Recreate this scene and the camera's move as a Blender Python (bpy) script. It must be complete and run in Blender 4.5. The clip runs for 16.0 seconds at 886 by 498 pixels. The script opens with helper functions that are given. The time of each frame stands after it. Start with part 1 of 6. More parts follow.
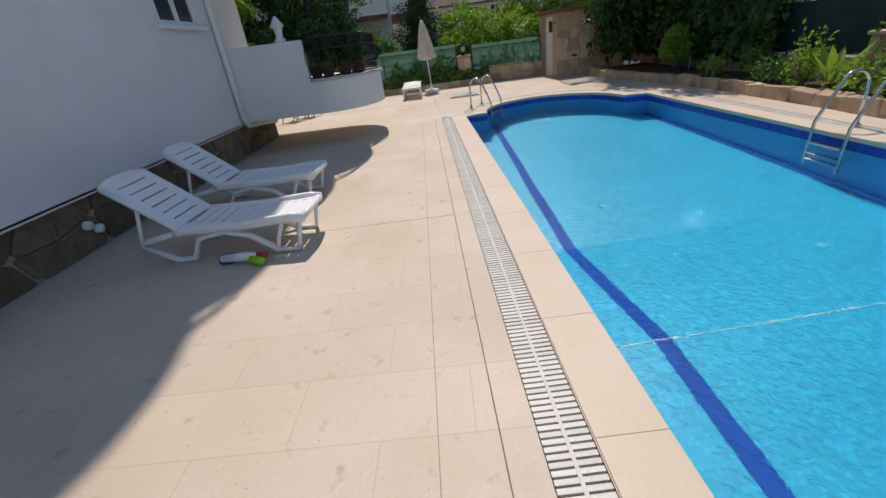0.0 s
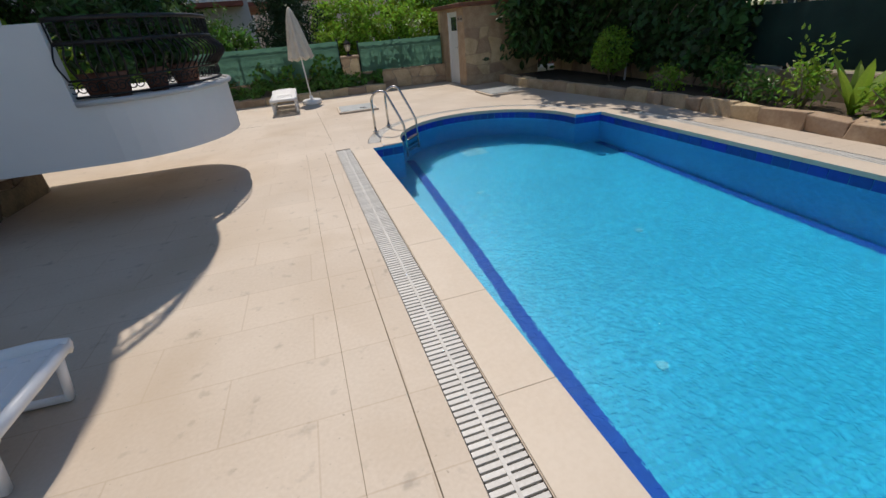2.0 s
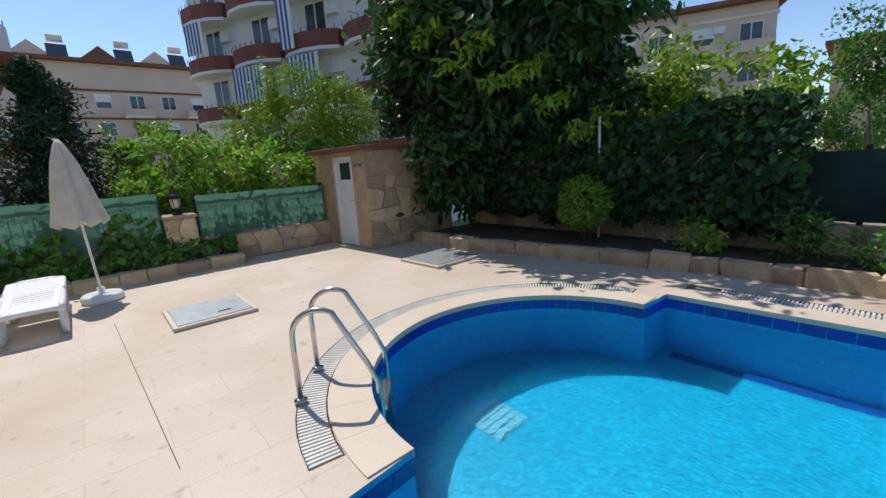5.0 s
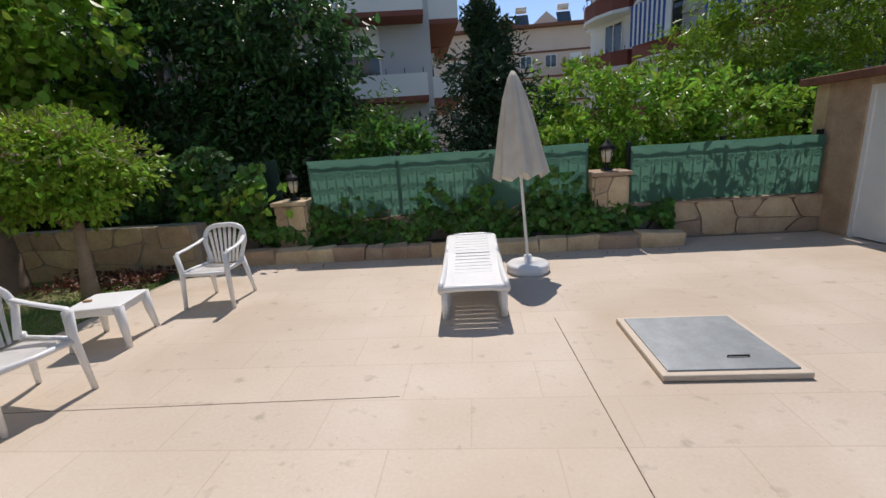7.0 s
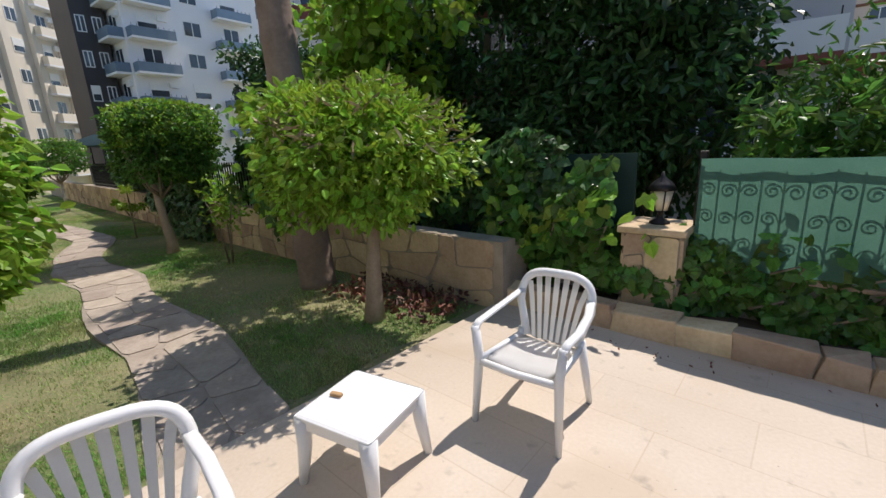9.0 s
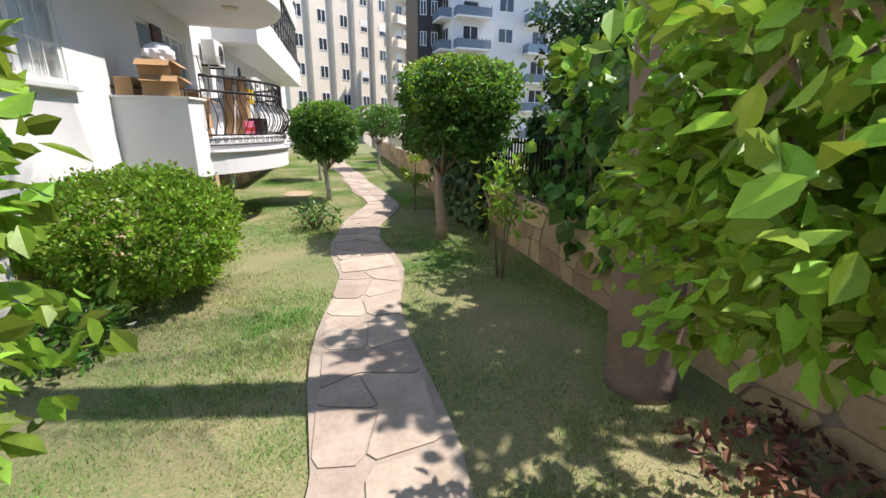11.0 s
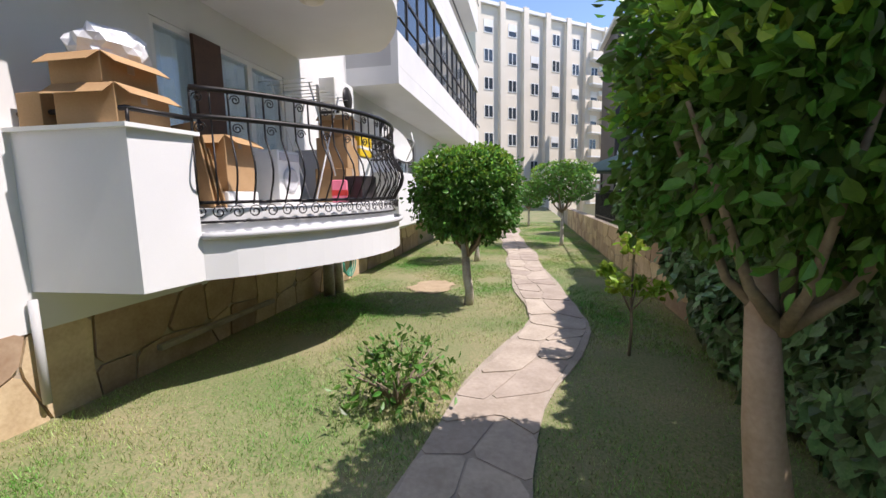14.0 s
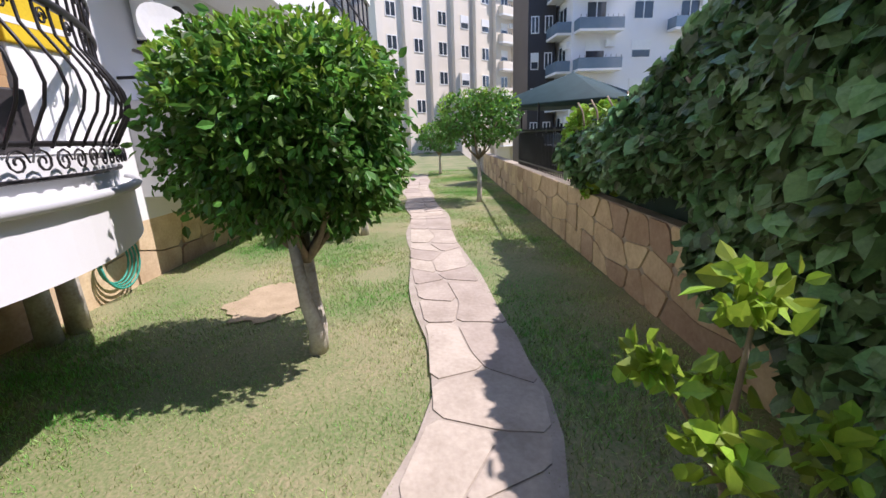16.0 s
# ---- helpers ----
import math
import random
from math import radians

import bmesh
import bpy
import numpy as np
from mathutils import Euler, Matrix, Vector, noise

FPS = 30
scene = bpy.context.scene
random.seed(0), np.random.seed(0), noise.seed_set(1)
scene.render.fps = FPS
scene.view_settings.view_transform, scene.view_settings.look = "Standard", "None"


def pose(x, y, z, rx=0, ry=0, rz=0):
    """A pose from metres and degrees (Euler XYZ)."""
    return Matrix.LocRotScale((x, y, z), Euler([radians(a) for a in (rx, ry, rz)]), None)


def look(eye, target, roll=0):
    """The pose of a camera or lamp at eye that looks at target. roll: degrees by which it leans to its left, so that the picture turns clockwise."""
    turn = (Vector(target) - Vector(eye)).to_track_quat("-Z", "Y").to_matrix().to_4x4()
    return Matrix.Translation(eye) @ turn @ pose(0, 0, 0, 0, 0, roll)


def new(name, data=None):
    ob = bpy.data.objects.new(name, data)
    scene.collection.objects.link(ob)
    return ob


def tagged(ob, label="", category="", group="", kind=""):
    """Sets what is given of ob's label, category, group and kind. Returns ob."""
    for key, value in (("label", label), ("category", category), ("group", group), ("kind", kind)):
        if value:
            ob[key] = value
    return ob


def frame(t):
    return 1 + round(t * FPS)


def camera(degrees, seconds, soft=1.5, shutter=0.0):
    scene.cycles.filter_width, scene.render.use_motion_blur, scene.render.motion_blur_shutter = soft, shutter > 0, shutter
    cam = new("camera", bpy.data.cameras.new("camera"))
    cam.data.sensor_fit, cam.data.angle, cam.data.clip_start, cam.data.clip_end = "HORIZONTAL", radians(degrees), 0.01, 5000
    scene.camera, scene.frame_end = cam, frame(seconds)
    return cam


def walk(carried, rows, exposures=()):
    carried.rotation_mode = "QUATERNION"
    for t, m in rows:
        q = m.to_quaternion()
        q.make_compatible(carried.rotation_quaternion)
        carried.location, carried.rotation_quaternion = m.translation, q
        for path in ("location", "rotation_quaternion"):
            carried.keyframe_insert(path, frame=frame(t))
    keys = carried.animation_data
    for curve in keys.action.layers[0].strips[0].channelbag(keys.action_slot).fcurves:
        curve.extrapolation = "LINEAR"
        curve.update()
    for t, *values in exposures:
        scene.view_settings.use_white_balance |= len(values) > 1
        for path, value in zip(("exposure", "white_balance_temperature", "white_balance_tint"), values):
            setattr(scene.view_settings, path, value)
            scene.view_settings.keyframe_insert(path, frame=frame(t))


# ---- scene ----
cam = camera(93.3, 16.0)
METRES, EYE, TILT, LEAN, TURN = 25.0, 1.62, -0.8, 0.6, 1.7
ROWS = [
    (0.0, 0.0, 0.0, 0.0, -2.88, -25.63, 6.02),
    (0.5, -0.0068, 0.0346, -0.0001, -4.11, -26.56, 5.47),
    (1.0, -0.0056, 0.069, -0.0003, -9.1, -27.13, 4.99),
    (1.5, -0.0061, 0.1043, 0.0006, -12.7, -27.39, 4.81),
    (2.0, -0.0019, 0.1365, 0.002, -18.51, -27.21, 4.28),
    (2.5, 0.0001, 0.1699, 0.0056, -33.45, -23.94, 2.73),
    (3.0, 0.0034, 0.1994, 0.0063, -49.44, -18.33, 1.98),
    (5.5, 0.0021, 0.3617, 0.006, -35.82, -8.26, 3.14),
    (6.0, -0.0008, 0.3909, 0.0041, -23.29, -8.37, 3.36),
    (6.5, -0.0065, 0.4209, 0.004, -10.17, -12.08, 3.27),
    (7.0, -0.0191, 0.4466, 0.005, 2.42, -13.5, 3.24),
    (7.5, -0.0332, 0.4743, 0.0059, 13.72, -13.92, 2.88),
    (8.0, -0.0529, 0.4963, 0.0071, 26.48, -13.99, 2.38),
    (8.5, -0.068, 0.5206, 0.0076, 29.37, -14.25, 2.26),
    (9.0, -0.0901, 0.54, 0.0086, 39.25, -13.95, 1.68),
    (11.5, -0.2228, 0.5843, 0.0076, 86.04, -8.07, -0.18),
    (12.0, -0.2545, 0.5896, 0.0062, 94.87, 10.14, -0.55),
    (12.5, -0.2849, 0.5926, 0.004, 101.11, 15.67, -1.44),
    (13.0, -0.3181, 0.6, 0.0028, 102.21, 10.83, -0.82),
    (13.5, -0.3489, 0.601, 0.0026, 102.36, -3.55, -0.41),
    (14.0, -0.3799, 0.6056, -0.0, 99.63, -8.14, 0.42),
    (14.5, -0.4133, 0.6039, -0.0003, 97.8, -11.54, 0.81),
    (15.0, -0.4422, 0.6061, -0.0011, 95.08, -13.26, 0.91),
    (15.5, -0.4763, 0.61, -0.0013, 90.88, -14.55, 1.07),
    (16.0, -0.5074, 0.6157, -0.0039, 88.02, -15.61, 1.39),
]
walk(cam, [(t, pose(0, 0, EYE, TILT, LEAN, TURN) @ pose(METRES * x, METRES * y, METRES * z, 90 + pitch, roll, yaw)) for t, x, y, z, yaw, pitch, roll in ROWS],
     [(0.0, -0.35, 7300, 14), (2.0, -0.42, 7200, 12), (3.0, -0.35, 6900, 10), (4.5, -0.2, 6700, 10), (5.5, -0.1, 6600, 11), (7.0, -0.25, 6900, 14), (9.0, 0.05, 6900, 14), (11.5, 0.74, 6900, 16), (12.5, 0.16, 6700, 13), (14.0, 0.5, 6700, 18), (16.0, 0.58, 6400, 22)])

# ---- world and sun ----
SUN_EL = 58.0
world = bpy.data.worlds.new("sky")
scene.world = world
world.use_nodes = True
wn = world.node_tree
sky = wn.nodes.new("ShaderNodeTexSky")
sky.sky_type, sky.sun_disc = "NISHITA", False
sky.sun_elevation, sky.sun_rotation = radians(SUN_EL), radians(-3)
sky.air_density, sky.dust_density, sky.ozone_density = 0.88, 0.1, 4.0
wn.nodes["Background"].inputs["Strength"].default_value = 0.19
wn.links.new(sky.outputs[0], wn.nodes["Background"].inputs["Color"])
sun_data = bpy.data.lights.new("sun", "SUN")
sun_data.energy, sun_data.angle, sun_data.color = 4.6, radians(0.53), (1.0, 0.97, 0.935)
sun = new("sun", sun_data)
sun.matrix_world = look((0.0, 30.0, 48.0), (0.0, 0.0, 0.0))


# ---- materials ----
def material(name, a, b=None, scale=4.0, rough=0.7, metal=0.0, bump=0.0, fine=60.0, island=0.0, object_var=0.0, trans=0.0, ior=1.45, fine_mix=0.35, spec=0.5):
    """Two base colours mixed by a broad noise, a fine grain, and a relief in metres."""
    m = bpy.data.materials.new(name)
    m.use_nodes = True
    n, l = m.node_tree.nodes, m.node_tree.links
    p = n["Principled BSDF"]
    p.inputs["Roughness"].default_value, p.inputs["Metallic"].default_value = rough, metal
    p.inputs["Specular IOR Level"].default_value = spec
    p.inputs["IOR"].default_value = ior
    b = b or tuple(c * 0.8 for c in a)
    co = n.new("ShaderNodeTexCoord")
    big = n.new("ShaderNodeTexNoise")
    big.inputs["Scale"].default_value, big.inputs["Detail"].default_value = scale, 5.0
    small = n.new("ShaderNodeTexNoise")
    small.inputs["Scale"].default_value, small.inputs["Detail"].default_value = fine, 3.0
    l.new(co.outputs["Object"], big.inputs["Vector"]), l.new(co.outputs["Object"], small.inputs["Vector"])
    mean = n.new("ShaderNodeMix")
    mean.data_type = "FLOAT"
    mean.inputs[0].default_value = fine_mix
    l.new(big.outputs["Fac"], mean.inputs[2]), l.new(small.outputs["Fac"], mean.inputs[3])
    ramp = n.new("ShaderNodeValToRGB")
    ramp.color_ramp.elements[0].position, ramp.color_ramp.elements[1].position = 0.36, 0.64
    ramp.color_ramp.elements[0].color, ramp.color_ramp.elements[1].color = (*b, 1), (*a, 1)
    l.new(mean.outputs[0], ramp.inputs[0])
    out = ramp.outputs[0]
    if island or object_var:
        hsv = n.new("ShaderNodeHueSaturation")
        src = n.new("ShaderNodeNewGeometry").outputs["Random Per Island"] if island else n.new("ShaderNodeObjectInfo").outputs["Random"]
        amount = island or object_var
        val, hue = n.new("ShaderNodeMapRange"), n.new("ShaderNodeMapRange")
        val.inputs[3].default_value, val.inputs[4].default_value = 1 - amount, 1 + amount
        hue.inputs[3].default_value, hue.inputs[4].default_value = 0.5 - 0.05 * amount, 0.5 + 0.05 * amount
        l.new(src, val.inputs[0]), l.new(src, hue.inputs[0])
        l.new(val.outputs[0], hsv.inputs["Value"]), l.new(hue.outputs[0], hsv.inputs["Hue"]), l.new(out, hsv.inputs["Color"])
        out = hsv.outputs[0]
    l.new(out, p.inputs["Base Color"])
    if trans:
        t = n.new("ShaderNodeBsdfTranslucent")
        mix = n.new("ShaderNodeMixShader")
        mix.inputs[0].default_value = trans
        l.new(out, t.inputs["Color"]), l.new(p.outputs[0], mix.inputs[1]), l.new(t.outputs[0], mix.inputs[2])
        l.new(mix.outputs[0], n["Material Output"].inputs["Surface"])
    if bump:
        bn = n.new("ShaderNodeBump")
        bn.inputs["Strength"].default_value, bn.inputs["Distance"].default_value = 1.0, bump
        l.new(mean.outputs[0], bn.inputs["Height"]), l.new(bn.outputs[0], p.inputs["Normal"])
    return m


def tiled(name, a, b, mortar, width, height, rough=0.5, gap=0.02, scale=1.0, bump=0.001, stain=None, vary=0.5):
    """A base of square or long tiles laid in x and y, with grain and broad stains."""
    m = material(name, a, b, 0.9, rough, 0, 0.0006, 45)
    n, l = m.node_tree.nodes, m.node_tree.links
    p = n["Principled BSDF"]
    col = p.inputs["Base Color"].links[0].from_socket
    br = n.new("ShaderNodeTexBrick")
    br.offset, br.inputs["Scale"].default_value = 0.5, scale
    br.inputs["Brick Width"].default_value, br.inputs["Row Height"].default_value = width, height
    br.inputs["Mortar Size"].default_value, br.inputs["Mortar Smooth"].default_value = gap, 0.2
    br.inputs["Color1"].default_value, br.inputs["Color2"].default_value = (1, 1, 1, 1), (1 - vary, 1 - vary, 1 - vary, 1)
    br.inputs["Mortar"].default_value = (*mortar, 1)
    l.new(n["Texture Coordinate"].outputs["Object"], br.inputs["Vector"])
    mul = n.new("ShaderNodeMix")
    mul.data_type, mul.blend_type = "RGBA", "MULTIPLY"
    mul.inputs[0].default_value = 1.0
    l.new(col, mul.inputs[6]), l.new(br.outputs["Color"], mul.inputs[7])
    out = mul.outputs[2]
    if stain:
        st = n.new("ShaderNodeTexNoise")
        st.inputs["Scale"].default_value, st.inputs["Detail"].default_value, st.inputs["Distortion"].default_value = 0.55, 8.0, 0.6
        l.new(n["Texture Coordinate"].outputs["Object"], st.inputs["Vector"])
        r = n.new("ShaderNodeMapRange")
        r.inputs[1].default_value, r.inputs[2].default_value = 0.5, 0.75
        l.new(st.outputs["Fac"], r.inputs[0])
        mx = n.new("ShaderNodeMix")
        mx.data_type = "RGBA"
        l.new(r.outputs[0], mx.inputs[0]), l.new(out, mx.inputs[6])
        mx.inputs[7].default_value = (*stain, 1)
        out = mx.outputs[2]
        for size, low, high, dark in ((7.0, 0.62, 0.74, 0.72), (38.0, 0.68, 0.76, 0.6)):
            sp = n.new("ShaderNodeTexNoise")
            sp.inputs["Scale"].default_value, sp.inputs["Detail"].default_value = size, 6.0
            l.new(n["Texture Coordinate"].outputs["Object"], sp.inputs["Vector"])
            rr = n.new("ShaderNodeMapRange")
            rr.inputs[1].default_value, rr.inputs[2].default_value, rr.inputs[3].default_value, rr.inputs[4].default_value = low, high, 1.0, dark
            l.new(sp.outputs["Fac"], rr.inputs[0])
            mu = n.new("ShaderNodeMix")
            mu.data_type, mu.blend_type = "RGBA", "MULTIPLY"
            mu.inputs[0].default_value = 1.0
            l.new(out, mu.inputs[6]), l.new(rr.outputs[0], mu.inputs[7])
            out = mu.outputs[2]
    l.new(out, p.inputs["Base Color"])
    return m


def glass(name, tint, rough=0.02, ior=1.45):
    m = bpy.data.materials.new(name)
    m.use_nodes = True
    p = m.node_tree.nodes["Principled BSDF"]
    p.inputs["Base Color"].default_value = (*tint, 1)
    p.inputs["Roughness"].default_value, p.inputs["Transmission Weight"].default_value, p.inputs["IOR"].default_value = rough, 1.0, ior
    return m


M = {}
M["terrace"] = tiled("terrace_stone", (0.61, 0.52, 0.425), (0.53, 0.435, 0.34), (0.86, 0.83, 0.8), 0.9, 0.45, 0.6, 0.005, 1.0, 0.0008, (0.46, 0.36, 0.26), 0.06)
M["coping"] = material("coping_stone", (0.63, 0.535, 0.43), (0.57, 0.47, 0.365), 1.3, 0.55, 0, 0.0006, 40)
M["under_grate"] = material("submerged_grate", (0.10, 0.42, 0.55), (0.07, 0.34, 0.46), 9, 0.5)
M["joint"] = material("joint_dirt", (0.20, 0.15, 0.10), (0.10, 0.08, 0.06), 8, 0.9)
M["grate"] = material("grate_plastic", (0.66, 0.64, 0.60), (0.5, 0.48, 0.44), 6, 0.5, object_var=0.08)
M["drain_dark"] = material("drain_dark", (0.34, 0.30, 0.26), (0.22, 0.19, 0.16), 9, 0.9)
M["pool"] = tiled("pool_mosaic", (0.0005, 0.39, 0.59), (0.0005, 0.34, 0.53), (0.5, 0.72, 0.85), 0.05, 0.05, 0.3, 0.004, 1.0, 0, None, 0.22)
M["pool_wall"] = tiled("pool_wall_mosaic", (0.0005, 0.42, 0.74), (0.0005, 0.37, 0.67), (0.5, 0.72, 0.85), 0.05, 0.05, 0.3, 0.004, 1.0, 0, None, 0.22)
pn, pl = M["pool_wall"].node_tree.nodes, M["pool_wall"].node_tree.links
psep, psum, pcom = pn.new("ShaderNodeSeparateXYZ"), pn.new("ShaderNodeMath"), pn.new("ShaderNodeCombineXYZ")
pl.new(pn["Texture Coordinate"].outputs["Object"], psep.inputs[0])
pl.new(psep.outputs[0], psum.inputs[0]), pl.new(psep.outputs[1], psum.inputs[1])
pl.new(psum.outputs[0], pcom.inputs[0]), pl.new(psep.outputs[2], pcom.inputs[1])
pl.new(pcom.outputs[0], pn["Brick Texture"].inputs["Vector"])
M["pool_dark"] = material("dark_blue_tile", (0.008, 0.06, 0.40), (0.006, 0.045, 0.30), 9, 0.2, object_var=0.25)
M["steel"] = material("steel", (0.62, 0.61, 0.59), (0.52, 0.51, 0.49), 12, 0.22, 1.0)
M["plaster"] = material("white_plaster", (0.75, 0.745, 0.74), (0.69, 0.685, 0.68), 1.1, 0.85, 0, 0.002, 120, fine_mix=0.2)
# For grey ledges and a downpipe; on side parapets it paints in shade.
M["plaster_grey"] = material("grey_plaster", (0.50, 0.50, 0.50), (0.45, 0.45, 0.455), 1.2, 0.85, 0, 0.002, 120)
M["stone"] = material("wall_stone", (0.58, 0.44, 0.29), (0.42, 0.29, 0.18), 4, 0.85, 0, 0.006, 28, object_var=0.28)
# Plinth stone with the shade below the house wall put into its colour.
M["stone_shaded"] = material("shade_darkened_stone", (0.20, 0.15, 0.10), (0.11, 0.08, 0.055), 4, 0.8, 0, 0.006, 28, object_var=0.25)
M["stone_pale"] = material("pale_flagstone", (0.45, 0.375, 0.305), (0.32, 0.26, 0.205), 3.5, 0.85, 0, 0.008, 26, object_var=0.13)
M["b_taupe"] = material("taupe_render", (0.40, 0.36, 0.32), (0.34, 0.31, 0.28), 0.4, 0.9)
M["mortar"] = material("mortar", (0.42, 0.35, 0.27), (0.3, 0.25, 0.19), 6, 0.95, 0, 0.004, 50)
M["path_mortar"] = material("path_mortar", (0.39, 0.33, 0.27), (0.30, 0.25, 0.2), 5, 0.95, 0, 0.006, 45)
M["plastic"] = material("white_plastic", (0.83, 0.83, 0.82), (0.78, 0.78, 0.77), 3, 0.38, 0, 0, 90)
M["canvas"] = material("cream_canvas", (0.72, 0.66, 0.56), (0.62, 0.56, 0.47), 5, 0.9, 0, 0.002, 150, trans=0.15)
M["concrete"] = material("concrete", (0.62, 0.60, 0.57), (0.5, 0.48, 0.45), 5, 0.85, 0, 0.002, 60)
M["lid"] = material("galvanised_lid", (0.33, 0.35, 0.36), (0.25, 0.27, 0.28), 7, 0.5, 0.6, 0, 50)
M["mesh_green"] = material("green_screen_cloth", (0.12, 0.27, 0.205), (0.085, 0.215, 0.16), 2, 0.75, 0, 0.001, 90, trans=0.55)
M["mesh_dark"] = material("dark_green_screen_cloth", (0.016, 0.05, 0.042), (0.01, 0.03, 0.026), 2, 0.8, 0, 0.001, 90)
M["iron"] = material("black_iron", (0.025, 0.022, 0.022), (0.014, 0.012, 0.012), 15, 0.45, 0.3)
M["leaf_bright"] = material("bright_leaf", (0.31, 0.48, 0.06), (0.18, 0.34, 0.035), 1.6, 0.42, island=0.5, trans=0.4)
M["leaf"] = material("green_leaf", (0.13, 0.27, 0.045), (0.07, 0.17, 0.03), 1.6, 0.36, island=0.5, trans=0.4)
M["leaf_dark"] = material("dark_leaf", (0.07, 0.15, 0.042), (0.034, 0.085, 0.024), 1.2, 0.34, island=0.6, trans=0.4)
M["leaf_ivy"] = material("ivy_leaf", (0.18, 0.30, 0.12), (0.08, 0.16, 0.06), 1.4, 0.3, island=0.6, trans=0.25)
M["leaf_pine"] = material("conifer_leaf", (0.03, 0.07, 0.025), (0.018, 0.045, 0.018), 2, 0.6, island=0.4, trans=0.1)
M["leaf_lime"] = material("lime_leaf", (0.30, 0.42, 0.04), (0.18, 0.32, 0.03), 3, 0.4, island=0.35, trans=0.35)
M["leaf_red"] = material("dry_red_leaf", (0.22, 0.07, 0.05), (0.12, 0.06, 0.035), 3, 0.6, island=0.5)
M["bark"] = material("bark", (0.30, 0.24, 0.17), (0.17, 0.13, 0.09), 9, 0.9, 0, 0.01, 40)
M["bark_white"] = material("limed_bark", (0.62, 0.58, 0.50), (0.35, 0.29, 0.22), 6, 0.9, 0, 0.006, 40)
M["bark_palm"] = material("palm_bark", (0.30, 0.22, 0.17), (0.20, 0.14, 0.11), 3, 0.9, 0, 0.02, 18)
M["grass"] = material("grass_blade", (0.44, 0.45, 0.19), (0.13, 0.36, 0.05), 0.8, 0.6, island=0.55, trans=0.35, fine=9.0, fine_mix=0.4)
M["soil"] = material("lawn_soil", (0.29, 0.245, 0.14), (0.105, 0.16, 0.048), 0.8, 0.95, 0, 0.015, 45, fine_mix=0.5)
M["bare"] = material("bare_earth", (0.42, 0.32, 0.21), (0.32, 0.24, 0.15), 5, 0.95, 0, 0.006, 40)
M["bed"] = material("bed_soil", (0.10, 0.07, 0.045), (0.06, 0.045, 0.03), 4, 0.95, 0, 0.02, 25)
M["white"] = material("white_paint", (0.80, 0.80, 0.78), (0.74, 0.74, 0.72), 4, 0.45)
M["pane"] = material("dark_glass", (0.05, 0.065, 0.08), (0.035, 0.045, 0.055), 1, 0.06, 0, spec=0.8)
M["pane_blue"] = material("blue_balcony_glass", (0.17, 0.23, 0.29), (0.13, 0.19, 0.25), 1, 0.08, 0, spec=0.8)
M["card"] = material("cardboard", (0.45, 0.28, 0.14), (0.38, 0.23, 0.11), 5, 0.85, 0, 0.001, 60)
M["bag"] = material("white_bag", (0.82, 0.82, 0.84), (0.7, 0.7, 0.74), 6, 0.4, 0, 0.01, 12)
M["brown"] = material("brown_wood", (0.12, 0.06, 0.035), (0.08, 0.04, 0.025), 8, 0.6)
M["roof"] = material("roof_tile", (0.24, 0.10, 0.06), (0.16, 0.07, 0.045), 5, 0.8, 0, 0.01, 20)
M["b_cream"] = material("cream_render", (0.78, 0.71, 0.60), (0.70, 0.63, 0.52), 0.3, 0.9)
M["b_white"] = material("white_render", (0.82, 0.81, 0.81), (0.74, 0.73, 0.73), 0.3, 0.9)
M["b_pink"] = material("pink_render", (0.70, 0.55, 0.46), (0.62, 0.48, 0.40), 0.3, 0.9)
M["b_tan"] = material("tan_render", (0.58, 0.44, 0.32), (0.52, 0.38, 0.27), 0.3, 0.9)
M["b_red"] = material("red_brown_render", (0.26, 0.085, 0.065), (0.20, 0.065, 0.05), 0.5, 0.8)
M["b_grey"] = material("grey_render", (0.56, 0.56, 0.58), (0.48, 0.48, 0.50), 0.4, 0.9)
M["b_dark"] = material("dark_cladding", (0.05, 0.045, 0.045), (0.035, 0.03, 0.03), 0.5, 0.5)
M["teal"] = material("teal_canvas", (0.018, 0.05, 0.055), (0.012, 0.038, 0.042), 3, 0.8)
M["navy"] = material("navy_cloth", (0.012, 0.022, 0.10), rough=0.8)
M["blue"] = material("blue_plastic", (0.02, 0.05, 0.35), rough=0.4)
M["red"] = material("red_plastic", (0.55, 0.04, 0.03), rough=0.4)
M["lime"] = material("lime_plastic", (0.35, 0.60, 0.03), rough=0.4)
M["yellow"] = material("yellow_print", (0.75, 0.52, 0.02), rough=0.6)
M["pink"] = material("pink_petal", (0.75, 0.18, 0.28), rough=0.6, island=0.3)
M["stripe"] = material("striped_awning", (0.35, 0.42, 0.62), (0.7, 0.72, 0.76), 6, 0.8)
M["awning_blue"] = material("blue_awning_stripe", (0.05, 0.12, 0.38), (0.04, 0.09, 0.30), 3, 0.8)
M["bark_tan"] = material("tan_bark", (0.48, 0.36, 0.26), (0.36, 0.26, 0.18), 5, 0.85, 0, 0.006, 40)
M["leaf_fresh"] = material("fresh_leaf", (0.33, 0.49, 0.06), (0.20, 0.36, 0.035), 2.2, 0.42, island=0.5, trans=0.38)
M["straw"] = material("dry_twig", (0.42, 0.33, 0.20), (0.30, 0.22, 0.13), 3, 0.8, island=0.3)
M["leaf_mid"] = material("shaded_leaf", (0.085, 0.18, 0.05), (0.045, 0.105, 0.03), 1.2, 0.34, island=0.6, trans=0.4)
M["hose"] = material("green_hose", (0.03, 0.28, 0.20), rough=0.5)
